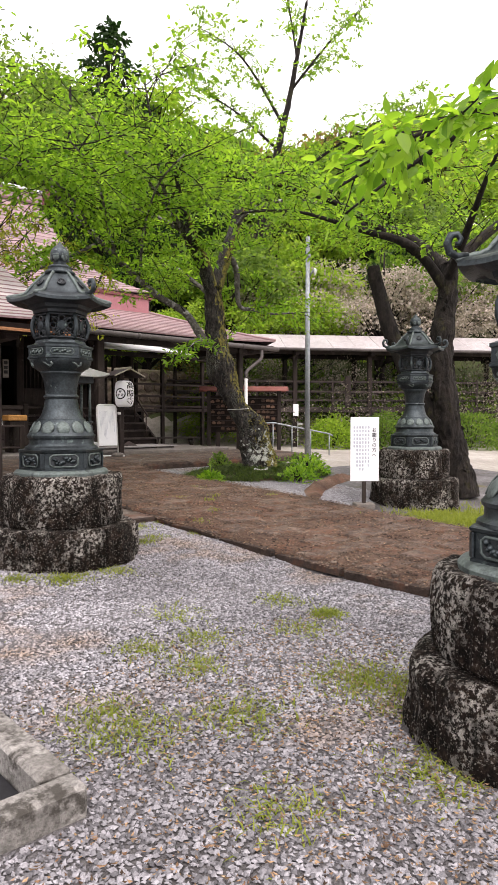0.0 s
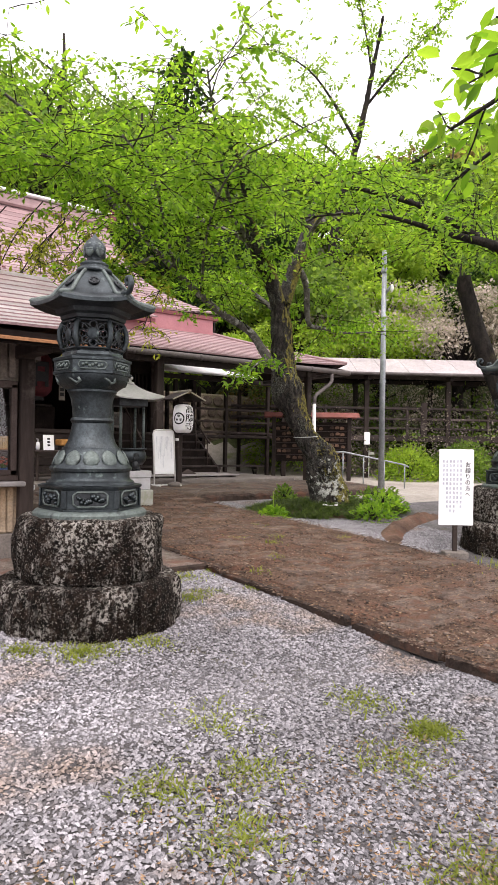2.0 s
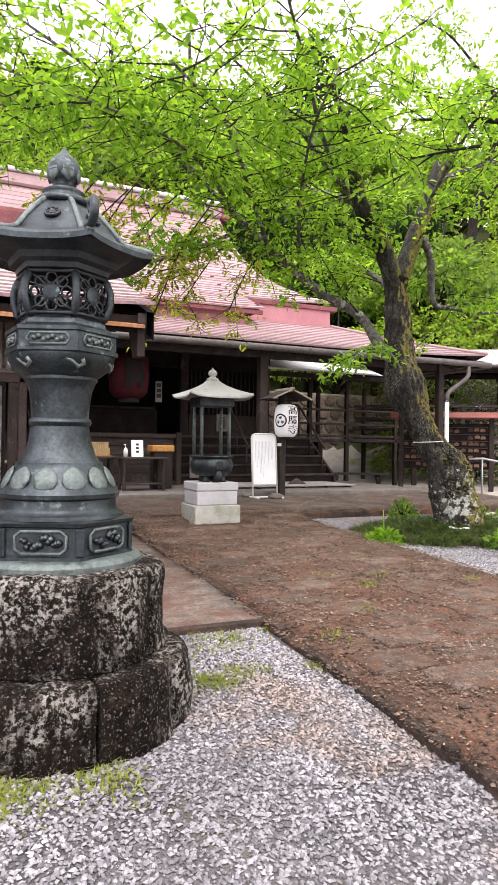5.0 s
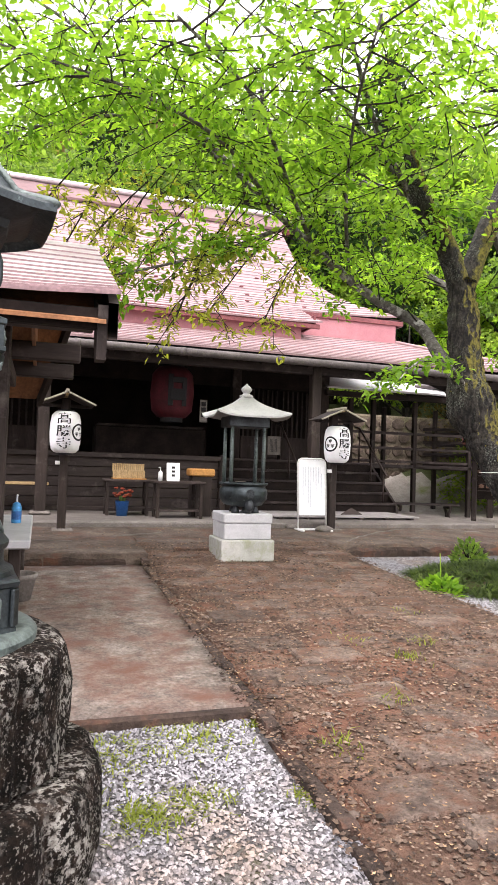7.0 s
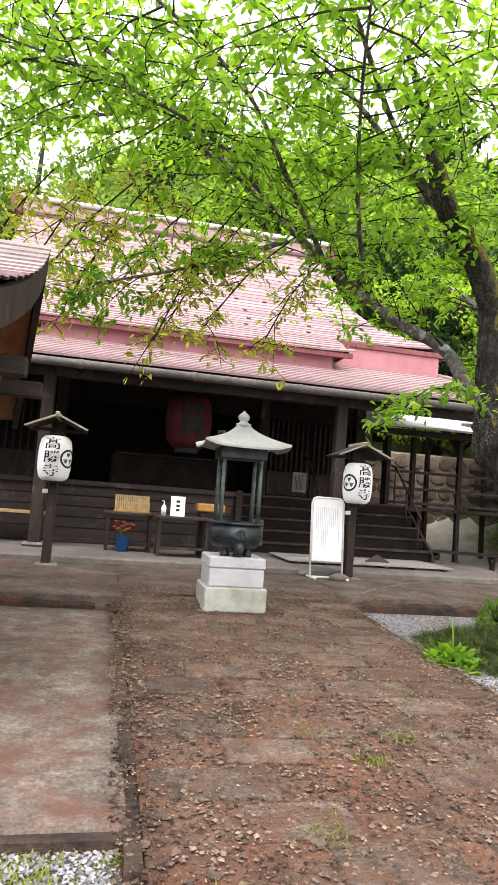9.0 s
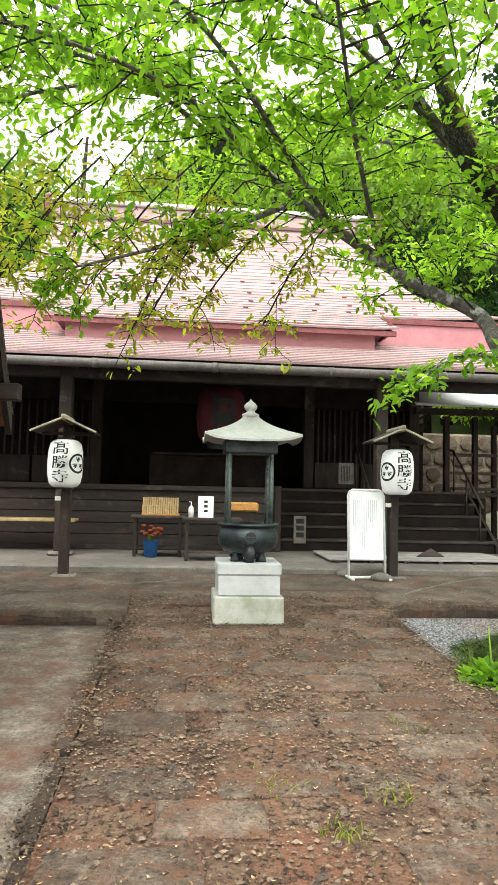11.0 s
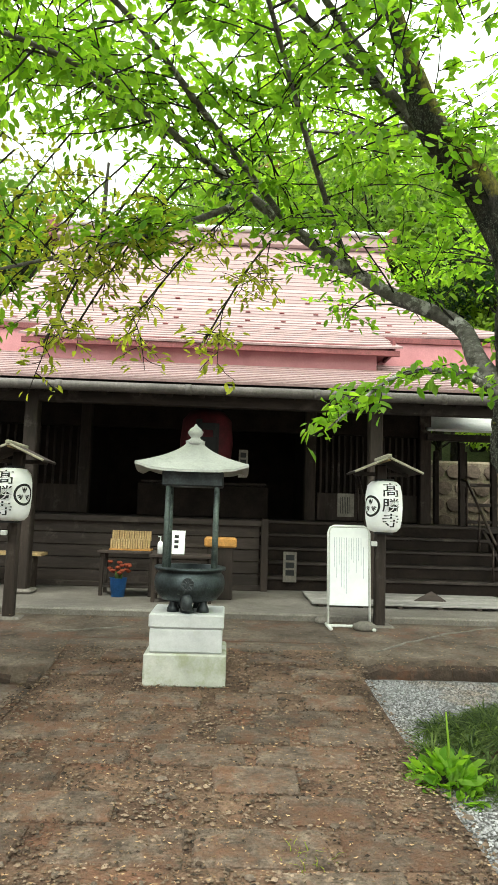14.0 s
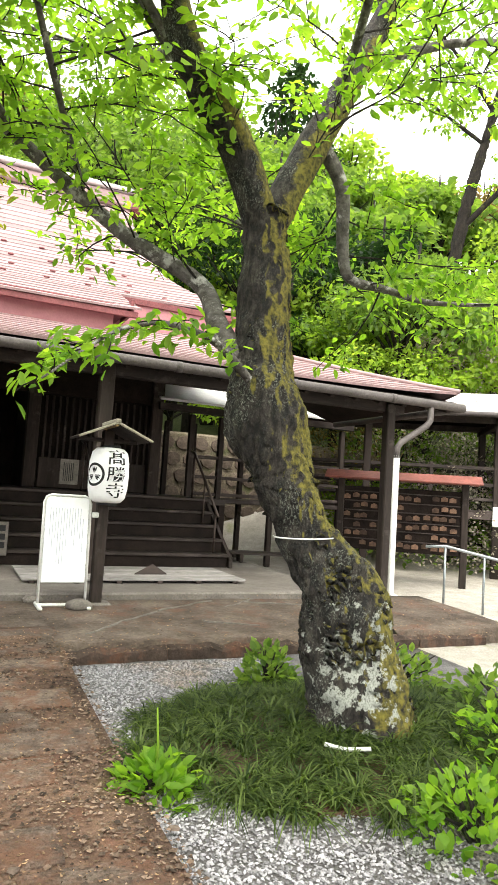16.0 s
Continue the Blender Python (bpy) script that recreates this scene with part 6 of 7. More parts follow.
def cherry(name, trunk, limbs, label, leaf_label, seed, leaf=0.085, every=0.2, per=9, bark=None, bark_rough=0.13):
    x, y, z = trunk[0][:3]
    th = thing(name, (x, y, z), label, "tree")
    inv = th.matrix_basis.inverted()
    rng = np.random.default_rng(seed)
    made = []
    if len(trunk) > 1:
        tr, line = limb("trunk", trunk, bark or M_BARK, th, bark_rough, 110, 34)
        tr.data.update()
        push = []
        for vert in tr.data.vertices:
            p = vert.co
            ridge = 1 - abs(noise.noise((p.x * 11, p.y * 11, p.z * 4)))
            push.append(0.05 * noise.noise((p.x * 4.5, p.y * 4.5, p.z * 3.2)) + 0.035 * (ridge * ridge - 0.7) + 0.014 * noise.noise((p.x * 27, p.y * 27, p.z * 17)))
        for vert, d in zip(tr.data.vertices, push):
            n = vert.normal
            vert.co = vert.co + n * d
        tr.matrix_parent_inverse = inv
        made.append(line)
    lv, tw = Leaves(seed), Geo()
    for pts, ln, ev in limbs:
        lb, line = limb("limb", pts, bark or (M_BARK if pts[0][3] > 0.1 else M_LIMB), th, 0.1, 9, 6)
        lb.matrix_parent_inverse = inv
        if ln:
            twigs(line, lv, tw, rng, ev * every / 0.2, ln, leaf, 0.12, per)
    if tw.v:
        t = tagged(part("twig_mass", tw, M_BARKD, th), kind="stuff")
        t.matrix_parent_inverse = inv
    c = part("crown", lv.mesh("crown", L_CHERRY, 0.48), None, th, leaf_label)
    c.matrix_parent_inverse = inv
    return th, lv


T1 = [(8.1, 8.6, 0.18, 0.36), (8.05, 8.64, 0.5, 0.3), (8.0, 8.69, 0.85, 0.26), (7.95, 8.75, 1.13, 0.24), (7.77, 8.88, 1.45, 0.175), (7.65, 9.0, 1.8, 0.195), (7.535, 9.12, 2.25, 0.25), (7.55, 9.2, 2.57, 0.19), (7.575, 9.32, 3.2, 0.17), (7.575, 9.36, 3.62, 0.165)]
limbs1 = [
    ([(7.45, 9.15, 2.45, 0.085), (7.3, 9.4, 2.8, 0.072), (7.27, 9.78, 3.2, 0.066), (6.7, 9.9, 3.5, 0.058), (5.92, 9.95, 4.03, 0.046), (5.0, 9.9, 4.7, 0.034), (3.9, 9.7, 5.45, 0.028), (2.6, 9.4, 5.9, 0.012)], 1.3, 0.21),
    ([(5.95, 9.95, 4.0, 0.028), (5.4, 9.3, 4.35, 0.024), (4.7, 8.4, 4.7, 0.018), (3.8, 7.4, 4.6, 0.012)], 1.1, 0.22),
    ([(6.4, 9.92, 3.75, 0.026), (6.0, 9.2, 4.3, 0.02), (5.6, 8.2, 4.7, 0.015), (5.2, 7.0, 4.7, 0.01)], 1.1, 0.22),
    ([(5.5, 9.9, 4.15, 0.03), (4.9, 9.7, 3.8, 0.022), (4.2, 9.4, 3.45, 0.015), (3.6, 9.2, 3.2, 0.008)], 0.6, 0.24),
    ([(7.45, 9.05, 2.35, 0.03), (7.0, 8.75, 2.55, 0.022), (6.5, 8.5, 2.5, 0.012), (6.05, 8.3, 2.14, 0.005)], 0.3, 0.2),
    ([(7.57, 9.35, 3.5, 0.13), (7.3, 9.3, 4.03, 0.13), (7.04, 9.2, 4.25, 0.125), (6.83, 9.1, 4.46, 0.11), (6.68, 9.04, 4.8, 0.08), (6.5, 8.95, 5.25, 0.05), (6.2, 8.8, 5.7, 0.02)], 0.8, 0.24),
    ([(7.0, 9.3, 4.3, 0.035), (6.4, 9.2, 4.85, 0.03), (5.6, 8.8, 5.2, 0.022), (4.6, 8.4, 5.5, 0.012)], 1.1, 0.22),
    ([(5.5, 9.93, 4.3, 0.024), (4.6, 9.0, 4.55, 0.02), (3.7, 8.4, 4.55, 0.014), (2.9, 7.9, 4.4, 0.006)], 0.95, 0.2),
    ([(4.9, 9.9, 4.7, 0.024), (4.1, 9.3, 4.9, 0.02), (3.2, 8.9, 4.9, 0.014), (2.1, 8.4, 4.8, 0.006)], 1.0, 0.2),
    ([(4.2, 9.75, 5.2, 0.02), (3.4, 9.6, 4.9, 0.016), (2.6, 9.4, 4.5, 0.012), (1.9, 9.2, 4.1, 0.006)], 0.8, 0.2),
    ([(7.0, 9.3, 4.3, 0.035), (6.2, 8.9, 4.95, 0.028), (5.4, 8.0, 5.3, 0.02), (4.6, 7.0, 5.4, 0.012)], 1.2, 0.22),
    ([(7.58, 9.36, 3.5, 0.13), (7.87, 9.45, 4.09, 0.125), (8.19, 9.55, 4.68, 0.12), (8.53, 9.65, 5.37, 0.11), (8.82, 9.7, 5.96, 0.08), (9.3, 10.0, 6.5, 0.035), (9.9, 10.4, 6.9, 0.012)], 1.1, 0.22),
    ([(8.05, 9.5, 4.38, 0.06), (8.3, 9.55, 4.1, 0.055), (8.36, 9.58, 3.62, 0.048), (8.46, 9.6, 3.42, 0.042), (8.8, 9.6, 3.4, 0.032), (9.3, 9.6, 3.38, 0.022), (10.2, 9.5, 3.5, 0.01)], 0.9, 0.3),
    ([(8.25, 9.56, 4.8, 0.04), (7.9, 8.6, 5.1, 0.03), (7.4, 7.6, 5.1, 0.018), (7.0, 6.9, 4.9, 0.008)], 0.9, 0.26),
    ([(7.6, 9.3, 3.4, 0.05), (7.8, 10.2, 3.9, 0.04), (8.0, 11.2, 4.4, 0.02), (8.2, 12.2, 4.6, 0.01)], 1.1, 0.25),
    ([(8.45, 9.62, 5.2, 0.05), (9.4, 9.4, 5.6, 0.035), (10.4, 9.2, 5.7, 0.02), (11.2, 9.0, 5.6, 0.01)], 1.2, 0.25),
    ([(6.84, 9.12, 4.45, 0.05), (6.7, 10.2, 5.0, 0.035), (6.2, 11.0, 5.5, 0.02), (5.4, 11.4, 5.8, 0.01)], 1.1, 0.25),
]
tree1, lv1 = cherry("cherry_tree", T1, limbs1, "old leaning cherry tree with mossy bark and fresh green leaves", "bright green spring foliage", 21, 0.092, 0.115, 14)
inv1 = tree1.matrix_basis.inverted()
# drooping young bronze shoots over the eaves
lv, tw = Leaves(77), Geo()
rng = np.random.default_rng(31)
for x, y, z, dx, dz in ((5.6, 9.9, 4.2, -0.9, -1.1), (5.1, 9.8, 4.3, -0.8, -1.3), (4.7, 9.8, 4.5, -0.9, -1.2), (4.2, 9.7, 4.6, -0.8, -1.5), (3.7, 9.6, 4.5, -0.7, -1.3), (3.2, 9.5, 4.3, -0.6, -1.1), (4.9, 9.4, 4.2, -0.7, -1.4), (3.9, 9.3, 4.2, -0.8, -1.2), (5.9, 9.9, 4.0, -0.6, -1.0)):
    pts = [(x, y, z, 0.012), (x + 0.5 * dx, y, z + 0.4 * dz, 0.009), (x + dx, y - 0.1, z + dz, 0.005)]
    twigs(bend(pts, 6), lv, tw, rng, 0.12, 0.5, 0.08, 0.15, 8, 0.3, 0.1)
    tw.tube([tuple(q[:3]) for q in bend(pts, 6)], 0.008, 5)
for nm, ob in (("twig_mass", tw.mesh("twig_mass", M_BARKD)), ("young_shoot_mass", lv.mesh("young_shoot_mass", L_YOUNG))):
    tagged(part(nm, ob, None, tree1, "yellow-bronze young shoots" if nm == "young_shoot_mass" else ""), kind="stuff").matrix_parent_inverse = inv1

line1 = bend(T1, 10)
part("tie_wire", Geo().tube([tuple(line1[40, :3] + 0.2 * np.array((math.cos(a), math.sin(a), 0.06 * math.cos(a)))) for a in np.linspace(2.6, 6.8, 24)], 0.005, 6), M_WHITEPAINT, tree1, "pale wire tied round the trunk", True).matrix_parent_inverse = inv1

T2 = [(9.2, 5.35, 0.05, 0.3), (9.2, 5.45, 0.6, 0.24), (9.1, 5.55, 1.4, 0.2), (9.15, 5.65, 2.3, 0.17), (9.34, 5.68, 3.2, 0.15), (9.4, 5.7, 3.7, 0.12)]
limbs2 = [
    ([(9.15, 5.5, 0.9, 0.15), (8.95, 5.95, 1.7, 0.14), (8.75, 6.3, 2.6, 0.125), (8.6, 6.5, 3.45, 0.11), (8.56, 6.52, 3.7, 0.08)], 0, 0.3),
    ([(9.35, 5.7, 3.3, 0.09), (8.7, 5.9, 3.9, 0.07), (7.9, 6.3, 4.1, 0.045), (7.0, 6.8, 4.3, 0.02), (6.2, 7.3, 4.2, 0.01)], 1.1, 0.27),
    ([(9.4, 5.7, 3.6, 0.10), (9.6, 6.5, 4.3, 0.07), (9.8, 7.5, 4.8, 0.045), (10.0, 8.6, 5.0, 0.015)], 1.2, 0.27),
    ([(9.4, 5.7, 3.65, 0.10), (10.2, 5.3, 4.4, 0.07), (11.2, 4.8, 5.0, 0.045), (12.4, 4.4, 5.2, 0.015)], 1.3, 0.27),
    ([(9.35, 5.7, 3.4, 0.08), (8.8, 5.0, 4.1, 0.05), (8.0, 4.3, 4.4, 0.03), (7.2, 3.7, 4.4, 0.012)], 1.1, 0.27),
    ([(9.0, 5.8, 3.7, 0.06), (8.2, 6.8, 4.6, 0.045), (7.6, 7.6, 5.0, 0.03), (7.0, 8.3, 5.2, 0.012)], 1.2, 0.27),
]
cherry("cherry_tree", T2, limbs2, "dark leaning double-trunked cherry beside a bronze lantern", "fresh green foliage", 5, 0.088, 0.12, 12, M_BARKD)
# a third cherry, whose low boughs hang over the yard
T3 = [(5.2, -0.9, -0.05, 0.3), (5.1, -0.8, 1.2, 0.22), (4.9, -0.6, 2.6, 0.2), (4.7, -0.4, 3.3, 0.17)]
limbs3 = [
    ([(4.7, -0.4, 3.2, 0.07), (4.1, 0.4, 3.3, 0.05), (3.4, 1.2, 3.0, 0.03), (2.75, 1.75, 2.65, 0.012), (2.45, 1.95, 2.45, 0.006)], 0.42, 0.16),
    ([(4.1, 0.4, 3.3, 0.05), (4.0, 1.6, 3.3, 0.03), (3.8, 2.5, 3.0, 0.016), (3.5, 2.95, 2.65, 0.006)], 0.45, 0.17),
    ([(3.5, 1.1, 3.05, 0.03), (3.2, 2.0, 2.85, 0.016), (2.95, 2.55, 2.6, 0.006)], 0.36, 0.17),
]
cherry("cherry_tree", T3, limbs3, "cherry tree reaching over the yard with large hanging leaves", "large fresh hanging leaves", 8, 0.10, 0.15, 9, M_BARKD)


def woods_tree(name, x, y, h, spread, mat, seed, label, trunk_h=0.4, count=4600, leaf=0.21, shape="round", bare=False):
    z = level(x, y) - 0.1
    th = thing(name, (x, y, z), label, "tree", "hillside trees")
    rng = np.random.default_rng(seed)
    lv, g = Leaves(seed), Geo()
    g.tube([(0, 0, 0), (0.1 * rng.normal(), 0.1 * rng.normal(), h * 0.5), (0.2 * rng.normal(), 0.2 * rng.normal(), h * 0.95)], [0.022 * h, 0.015 * h, 0.004 * h], 7)
    clumps = []
    nc = 26 if shape == "round" else 34
    for k in range(nc):
        if shape == "cone":
            v = (k + 0.5) / nc
            r = spread * (1 - v) ** 0.7 * rng.uniform(0.3, 1.05)
            a = k * 2.4
            c = np.array((r * math.cos(a), r * math.sin(a), h * (trunk_h + (1 - trunk_h) * v) - 0.12 * r))
            rad = 0.34 * spread * (1 - 0.6 * v)
        else:
            u = rng.normal(0, 1, 3)
            u /= np.linalg.norm(u)
            u[2] = abs(u[2]) * 0.9 - 0.25
            c = u * (spread, spread, h * (1 - trunk_h) * 0.55) * rng.uniform(0.55, 1.0) + (0, 0, h * (trunk_h + (1 - trunk_h) * 0.45))
            rad = spread * rng.uniform(0.22, 0.42)
        clumps.append((c, rad))
        g.tube([(0, 0, c[2] * 0.62), tuple(c * (0.5, 0.5, 0.85)), tuple(c)], [0.008 * h, 0.005 * h, 0.002 * h], 4)
    per = count // nc
    for c, rad in clumps:
        q = rng.normal(0, 1, (per, 3))
        q = q / np.linalg.norm(q, axis=1)[:, None] * (rng.uniform(0.25, 1, (per, 1)) ** 0.5) * rad * (1, 1, 0.34 if shape == "cone" else 0.62) + c
        for p in q:
            lv.p.append(p)
            lv.d.append(rng.normal(0, 0.7, 3) + (p - c) / rad)
            lv.s.append(leaf * rng.uniform(0.5, 1.3))
    part("trunk", g, M_BARKD, th, "", True)
    part("crown", lv.mesh("crown", mat, 0.6), None, th)
    return th


rw = random.Random(12)
placed = 0
for k in range(700):
    d = 8.5 + 48 * rw.random() ** 1.3
    s = rw.uniform(-34, 40)
    x, y = 9 + 0.55 * d + 0.83 * s, 12 + 0.83 * d - 0.55 * s
    if y < 25 and x < 11.5 or y < 4 or placed > 160:
        continue
    if d < 13 and rw.random() < 0.4:
        continue
    placed += 1
    kind = rw.random()
    if kind < 0.48:
        m, lab = L_WOODS, "hillside tree in fresh spring leaf"
    elif kind < 0.72:
        m, lab = L_LIME, "lime green young maple on the slope"
    elif kind < 0.82:
        m, lab = L_DARK, "dark evergreen on the slope"
    else:
        m, lab = (L_RUST if d > 26 else L_WOODS), "tree in pale young leaf on the slope"
    if d < 17 and rw.random() < 0.55:
        m, lab = L_LIME, "lime green young maple on the slope"
    h = rw.uniform(7.5, 12) * (0.75 if d < 16 else 1.0)
    crest = math.hypot(x, y) * float(np.interp(math.degrees(math.atan2(y, x)), (38, 43, 50, 58), (0.47, 0.41, 0.43, 0.58)))
    h = min(h, crest + 1.3 - level(x, y))
    if h < 2.8:
        continue
    woods_tree("hillside_tree", x, y, h, h * rw.uniform(0.3, 0.42), m, k, lab, 0.25, 5200 if d < 20 else 2200, 0.2 if d < 20 else 0.42)
for k, (x, y, h) in enumerate(((13.6, 20.5, 4.5), (16.2, 19.2, 5.0), (18.6, 17.2, 5.0), (11.5, 23.5, 5.5))):
    woods_tree("maple", x, y, h, h * 0.45, L_LIME, 700 + k, "bright lime green maple on the bank", 0.15, 6500, 0.14)
for k, (x, y, h) in enumerate(((21.0, 15.6, 6.4), (23.8, 14.8, 6.9), (19.6, 18.4, 6.2), (26.5, 13.2, 6.4), (22.4, 16.8, 6.8))):
    woods_tree("blossom_tree", x, y, h, h * 0.46, L_BLOSSOM, 760 + k, "tree thick with pale pink blossom behind the corridor", 0.15, 8000, 0.12)
for k, (x, y, h) in enumerate(((-3.2, 27.0, 15.5), (-7.0, 28.5, 17.0), (0.4, 29.0, 13.5), (-5.2, 25.5, 12.0), (-10.5, 26.0, 15.0), (14.0, 27.0, 12.5), (11.0, 29.5, 14.0), (16.8, 28.5, 10.5), (8.6, 32.0, 15.0), (12.6, 33.0, 15.5))):
    woods_tree("hillside_tree", x, y, h, h * 0.36, L_WOODS, 780 + k, "hillside tree in fresh spring leaf", 0.2, 5200, 0.24)
woods_tree("conifer", 22.0, 37.5, 13.5, 4.6, L_DARK, 901, "tall dark conifer on the ridge", 0.2, 2600, 0.4, "cone")
woods_tree("conifer", 6.0, 38.0, 13.0, 4.0, L_DARK, 902, "tall dark conifer on the ridge", 0.2, 2600, 0.4, "cone")
# a tall thin tree standing free against the sky
tall = [(19.0, 19.0, level(19, 19), 0.25), (19.3, 18.6, 6.0, 0.2), (19.8, 18.3, 10.0, 0.16), (20.6, 17.8, 14.0, 0.11), (21.2, 17.4, 18.0, 0.04)]
lt = [([(19.7, 18.4, 9.5, 0.09), (21.2, 17.0, 11.5, 0.06), (23.0, 15.6, 13.0, 0.03), (24.5, 14.6, 14.0, 0.01)], 1.9, 0.45),
      ([(20.4, 17.9, 13.0, 0.07), (19.0, 18.8, 15.5, 0.04), (17.6, 19.8, 16.6, 0.012)], 1.9, 0.45),
      ([(20.7, 17.7, 14.5, 0.06), (22.0, 16.8, 16.5, 0.035), (23.2, 16.0, 18.0, 0.012)], 1.9, 0.45),
      ([(20.2, 18.0, 12.0, 0.06), (18.8, 19.2, 13.6, 0.035), (17.4, 20.4, 14.6, 0.012)], 1.9, 0.45),
      ([(20.9, 17.6, 15.5, 0.05), (20.6, 17.9, 18.0, 0.03), (20.2, 18.3, 20.0, 0.01)], 1.9, 0.45)]
tall = [(p[0] - 1.3, p[1] + 1.17, *p[2:]) for p in tall]
lt = [([(p[0] - 1.3, p[1] + 1.17, *p[2:]) for p in pts], ln, 0.33) for pts, ln, ev in lt]
cherry("tall_tree", tall, lt, "tall thin tree with sparse leaves against the sky", "sparse young leaves", 44, 0.17, 0.12, 10, M_BARKD)


def shrub(name, x, y, z, r, h, mat, seed, label, count=700, leaf=0.1, group="", wide=0.45):
    th = thing(name, (x, y, z), label, "shrub", group)
    rng = np.random.default_rng(seed)
    lv, g = Leaves(seed), Geo()
    for k in range(9):
        a, b = rng.uniform(0, 6.28), rng.uniform(0.2, 0.9)
        tip = np.array((r * b * math.cos(a), r * b * math.sin(a), h * rng.uniform(0.6, 1.0)))
        g.tube([(0, 0, -0.03), tuple(tip * (0.4, 0.4, 0.6)), tuple(tip)], [0.014, 0.01, 0.004], 5)
    q = rng.normal(0, 1, (count, 3))
    q = q / np.linalg.norm(q, axis=1)[:, None] * rng.uniform(0.45, 1, (count, 1)) ** 0.6
    q[:, 2] = np.abs(q[:, 2])
    for p in q:
        k = 1 + 0.25 * noise.noise(Vector(p) * 2.3 + Vector((seed, 0, 0)))
        lv.p.append(p * (r * k, r * k, h * k))
        lv.d.append(p + rng.normal(0, 0.5, 3) + (0, 0, 0.3))
        lv.s.append(leaf * rng.uniform(0.5, 1.2))
    tagged(part("stems", g, M_BARKD, th, "", True), kind="stuff")
    part("foliage", lv.mesh("foliage", mat, wide), None, th)
    return th


for k, (x, y, r, h) in enumerate(((15.5, 16.2, 1.7, 2.4), (17.5, 14.6, 1.9, 2.9), (19.5, 13.0, 1.8, 3.2), (18.2, 17.0, 2.0, 3.4), (21.5, 11.5, 1.8, 3.0), (16.4, 18.5, 1.8, 3.2))):
    shrub("blossom_shrub", x, y, level(x, y), r, h, L_BLOSSOM, 60 + k, "shrub thick with pale pink blossom behind the corridor", 5200, 0.065, "blossom shrubs", 0.8)
    shrub("green_shrub", x - 0.6, y + 0.6, level(x, y), r * 0.9, h * 0.8, L_WOODS, 160 + k, "green shrub among the blossom", 1200, 0.16, "bank shrubs", 0.6)
for k, (x, y, r, h, m) in enumerate(((14.4, 17.4, 1.5, 1.8, L_LIME), (17.0, 12.6, 1.0, 1.1, L_WOODS), (15.2, 19.8, 1.8, 2.6, L_RUST), (19.2, 10.8, 1.2, 1.2, L_WOODS), (15.6, 13.4, 0.9, 1.0, L_LIME))):
    shrub("bank_shrub", x, y, level(x, y), r, h, m, 80 + k, "rounded bright green shrub on the bank", 3600, 0.09, "bank shrubs", 0.6)
bank_wall = setting("retaining_wall", Geo().box(9.2, 19.75, 0.2, 17.0, 20.1, 3.0, 0.05), M_SLOPE, "rough stone retaining wall at the foot of the slope", "wall")


def field_stone(seed):
    rn = random.Random(seed)
    g = Geo()
    ring = [(0.22 * math.cos(a) * rn.uniform(0.85, 1.05), 0.19 * math.sin(a) * rn.uniform(0.85, 1.05)) for a in [2 * math.pi * i / 8 + 0.3 for i in range(8)]]
    g.add([(x, 0.05, z) for x, z in ring] + [(x * 0.9, -0.05, z * 0.88) for x, z in ring] + [(0, -0.065, 0)], [(i, (i + 1) % 8, 8 + (i + 1) % 8, 8 + i)[::-1] for i in range(8)] + [(8 + i, 8 + (i + 1) % 8, 16)[::-1] for i in range(8)])
    return g.mesh("stone", M_FIELD)


stones = [field_stone(k) for k in range(5)]
rn = random.Random(3)
for j in range(7):
    for k in range(18):
        part("stone", stones[rn.randrange(5)], None, bank_wall, "", False, pose(9.4 + 0.43 * k + (0.2 if j % 2 else 0), 19.75, 0.45 + 0.385 * j, 0, rn.uniform(-20, 20), 0))

# ---- the planting round the cherry ----
isl = Geo()
rows = []
for j in range(9):
    v = j / 8
    rows.append([(8.15 + (1.55 * math.cos(a)) * v * (1 + 0.1 * math.sin(3 * a)), 8.75 + 1.15 * math.sin(a) * v * (1 + 0.1 * math.cos(2 * a)), 0.22 + 0.16 * (1 - v ** 2) + (0.0 if v < 1 else -0.1)) for a in np.linspace(0, 2 * math.pi, 33)])
isl.sheet(rows[::-1])
setting("planting_bed", isl, M_DIRT, "low earth mound under the cherry tree", "ground", True)


# a low bank of brown earth running from the path to the bed
crest_line = bend([(6.8, 6.1, 0.0), (7.3, 6.62, 0.08), (7.85, 6.95, 0.12), (8.6, 7.3, 0.11), (9.5, 7.55, 0.0)], 9)
rows = []
for i, (x, y, h) in enumerate(crest_line):
    rows.append([(x + 0.62 * o, y - 0.78 * o, level(x, y) - 0.03 + (h + 0.03) * k * (1 + 0.5 * noise.noise((x * 4, y * 4, o * 7))) + 0.03 * k * noise.noise((x * 11, y * 11, o * 20))) for o, k in ((-0.2, 0), (-0.14, 0.5), (-0.07, 0.9), (0.01, 1), (0.07, 0.8), (0.12, 0.4), (0.16, 0))])
setting("earth_ridge", Geo().sheet(rows), M_DIRT, "low ridge of reddish earth between path and gravel", "ground", True)


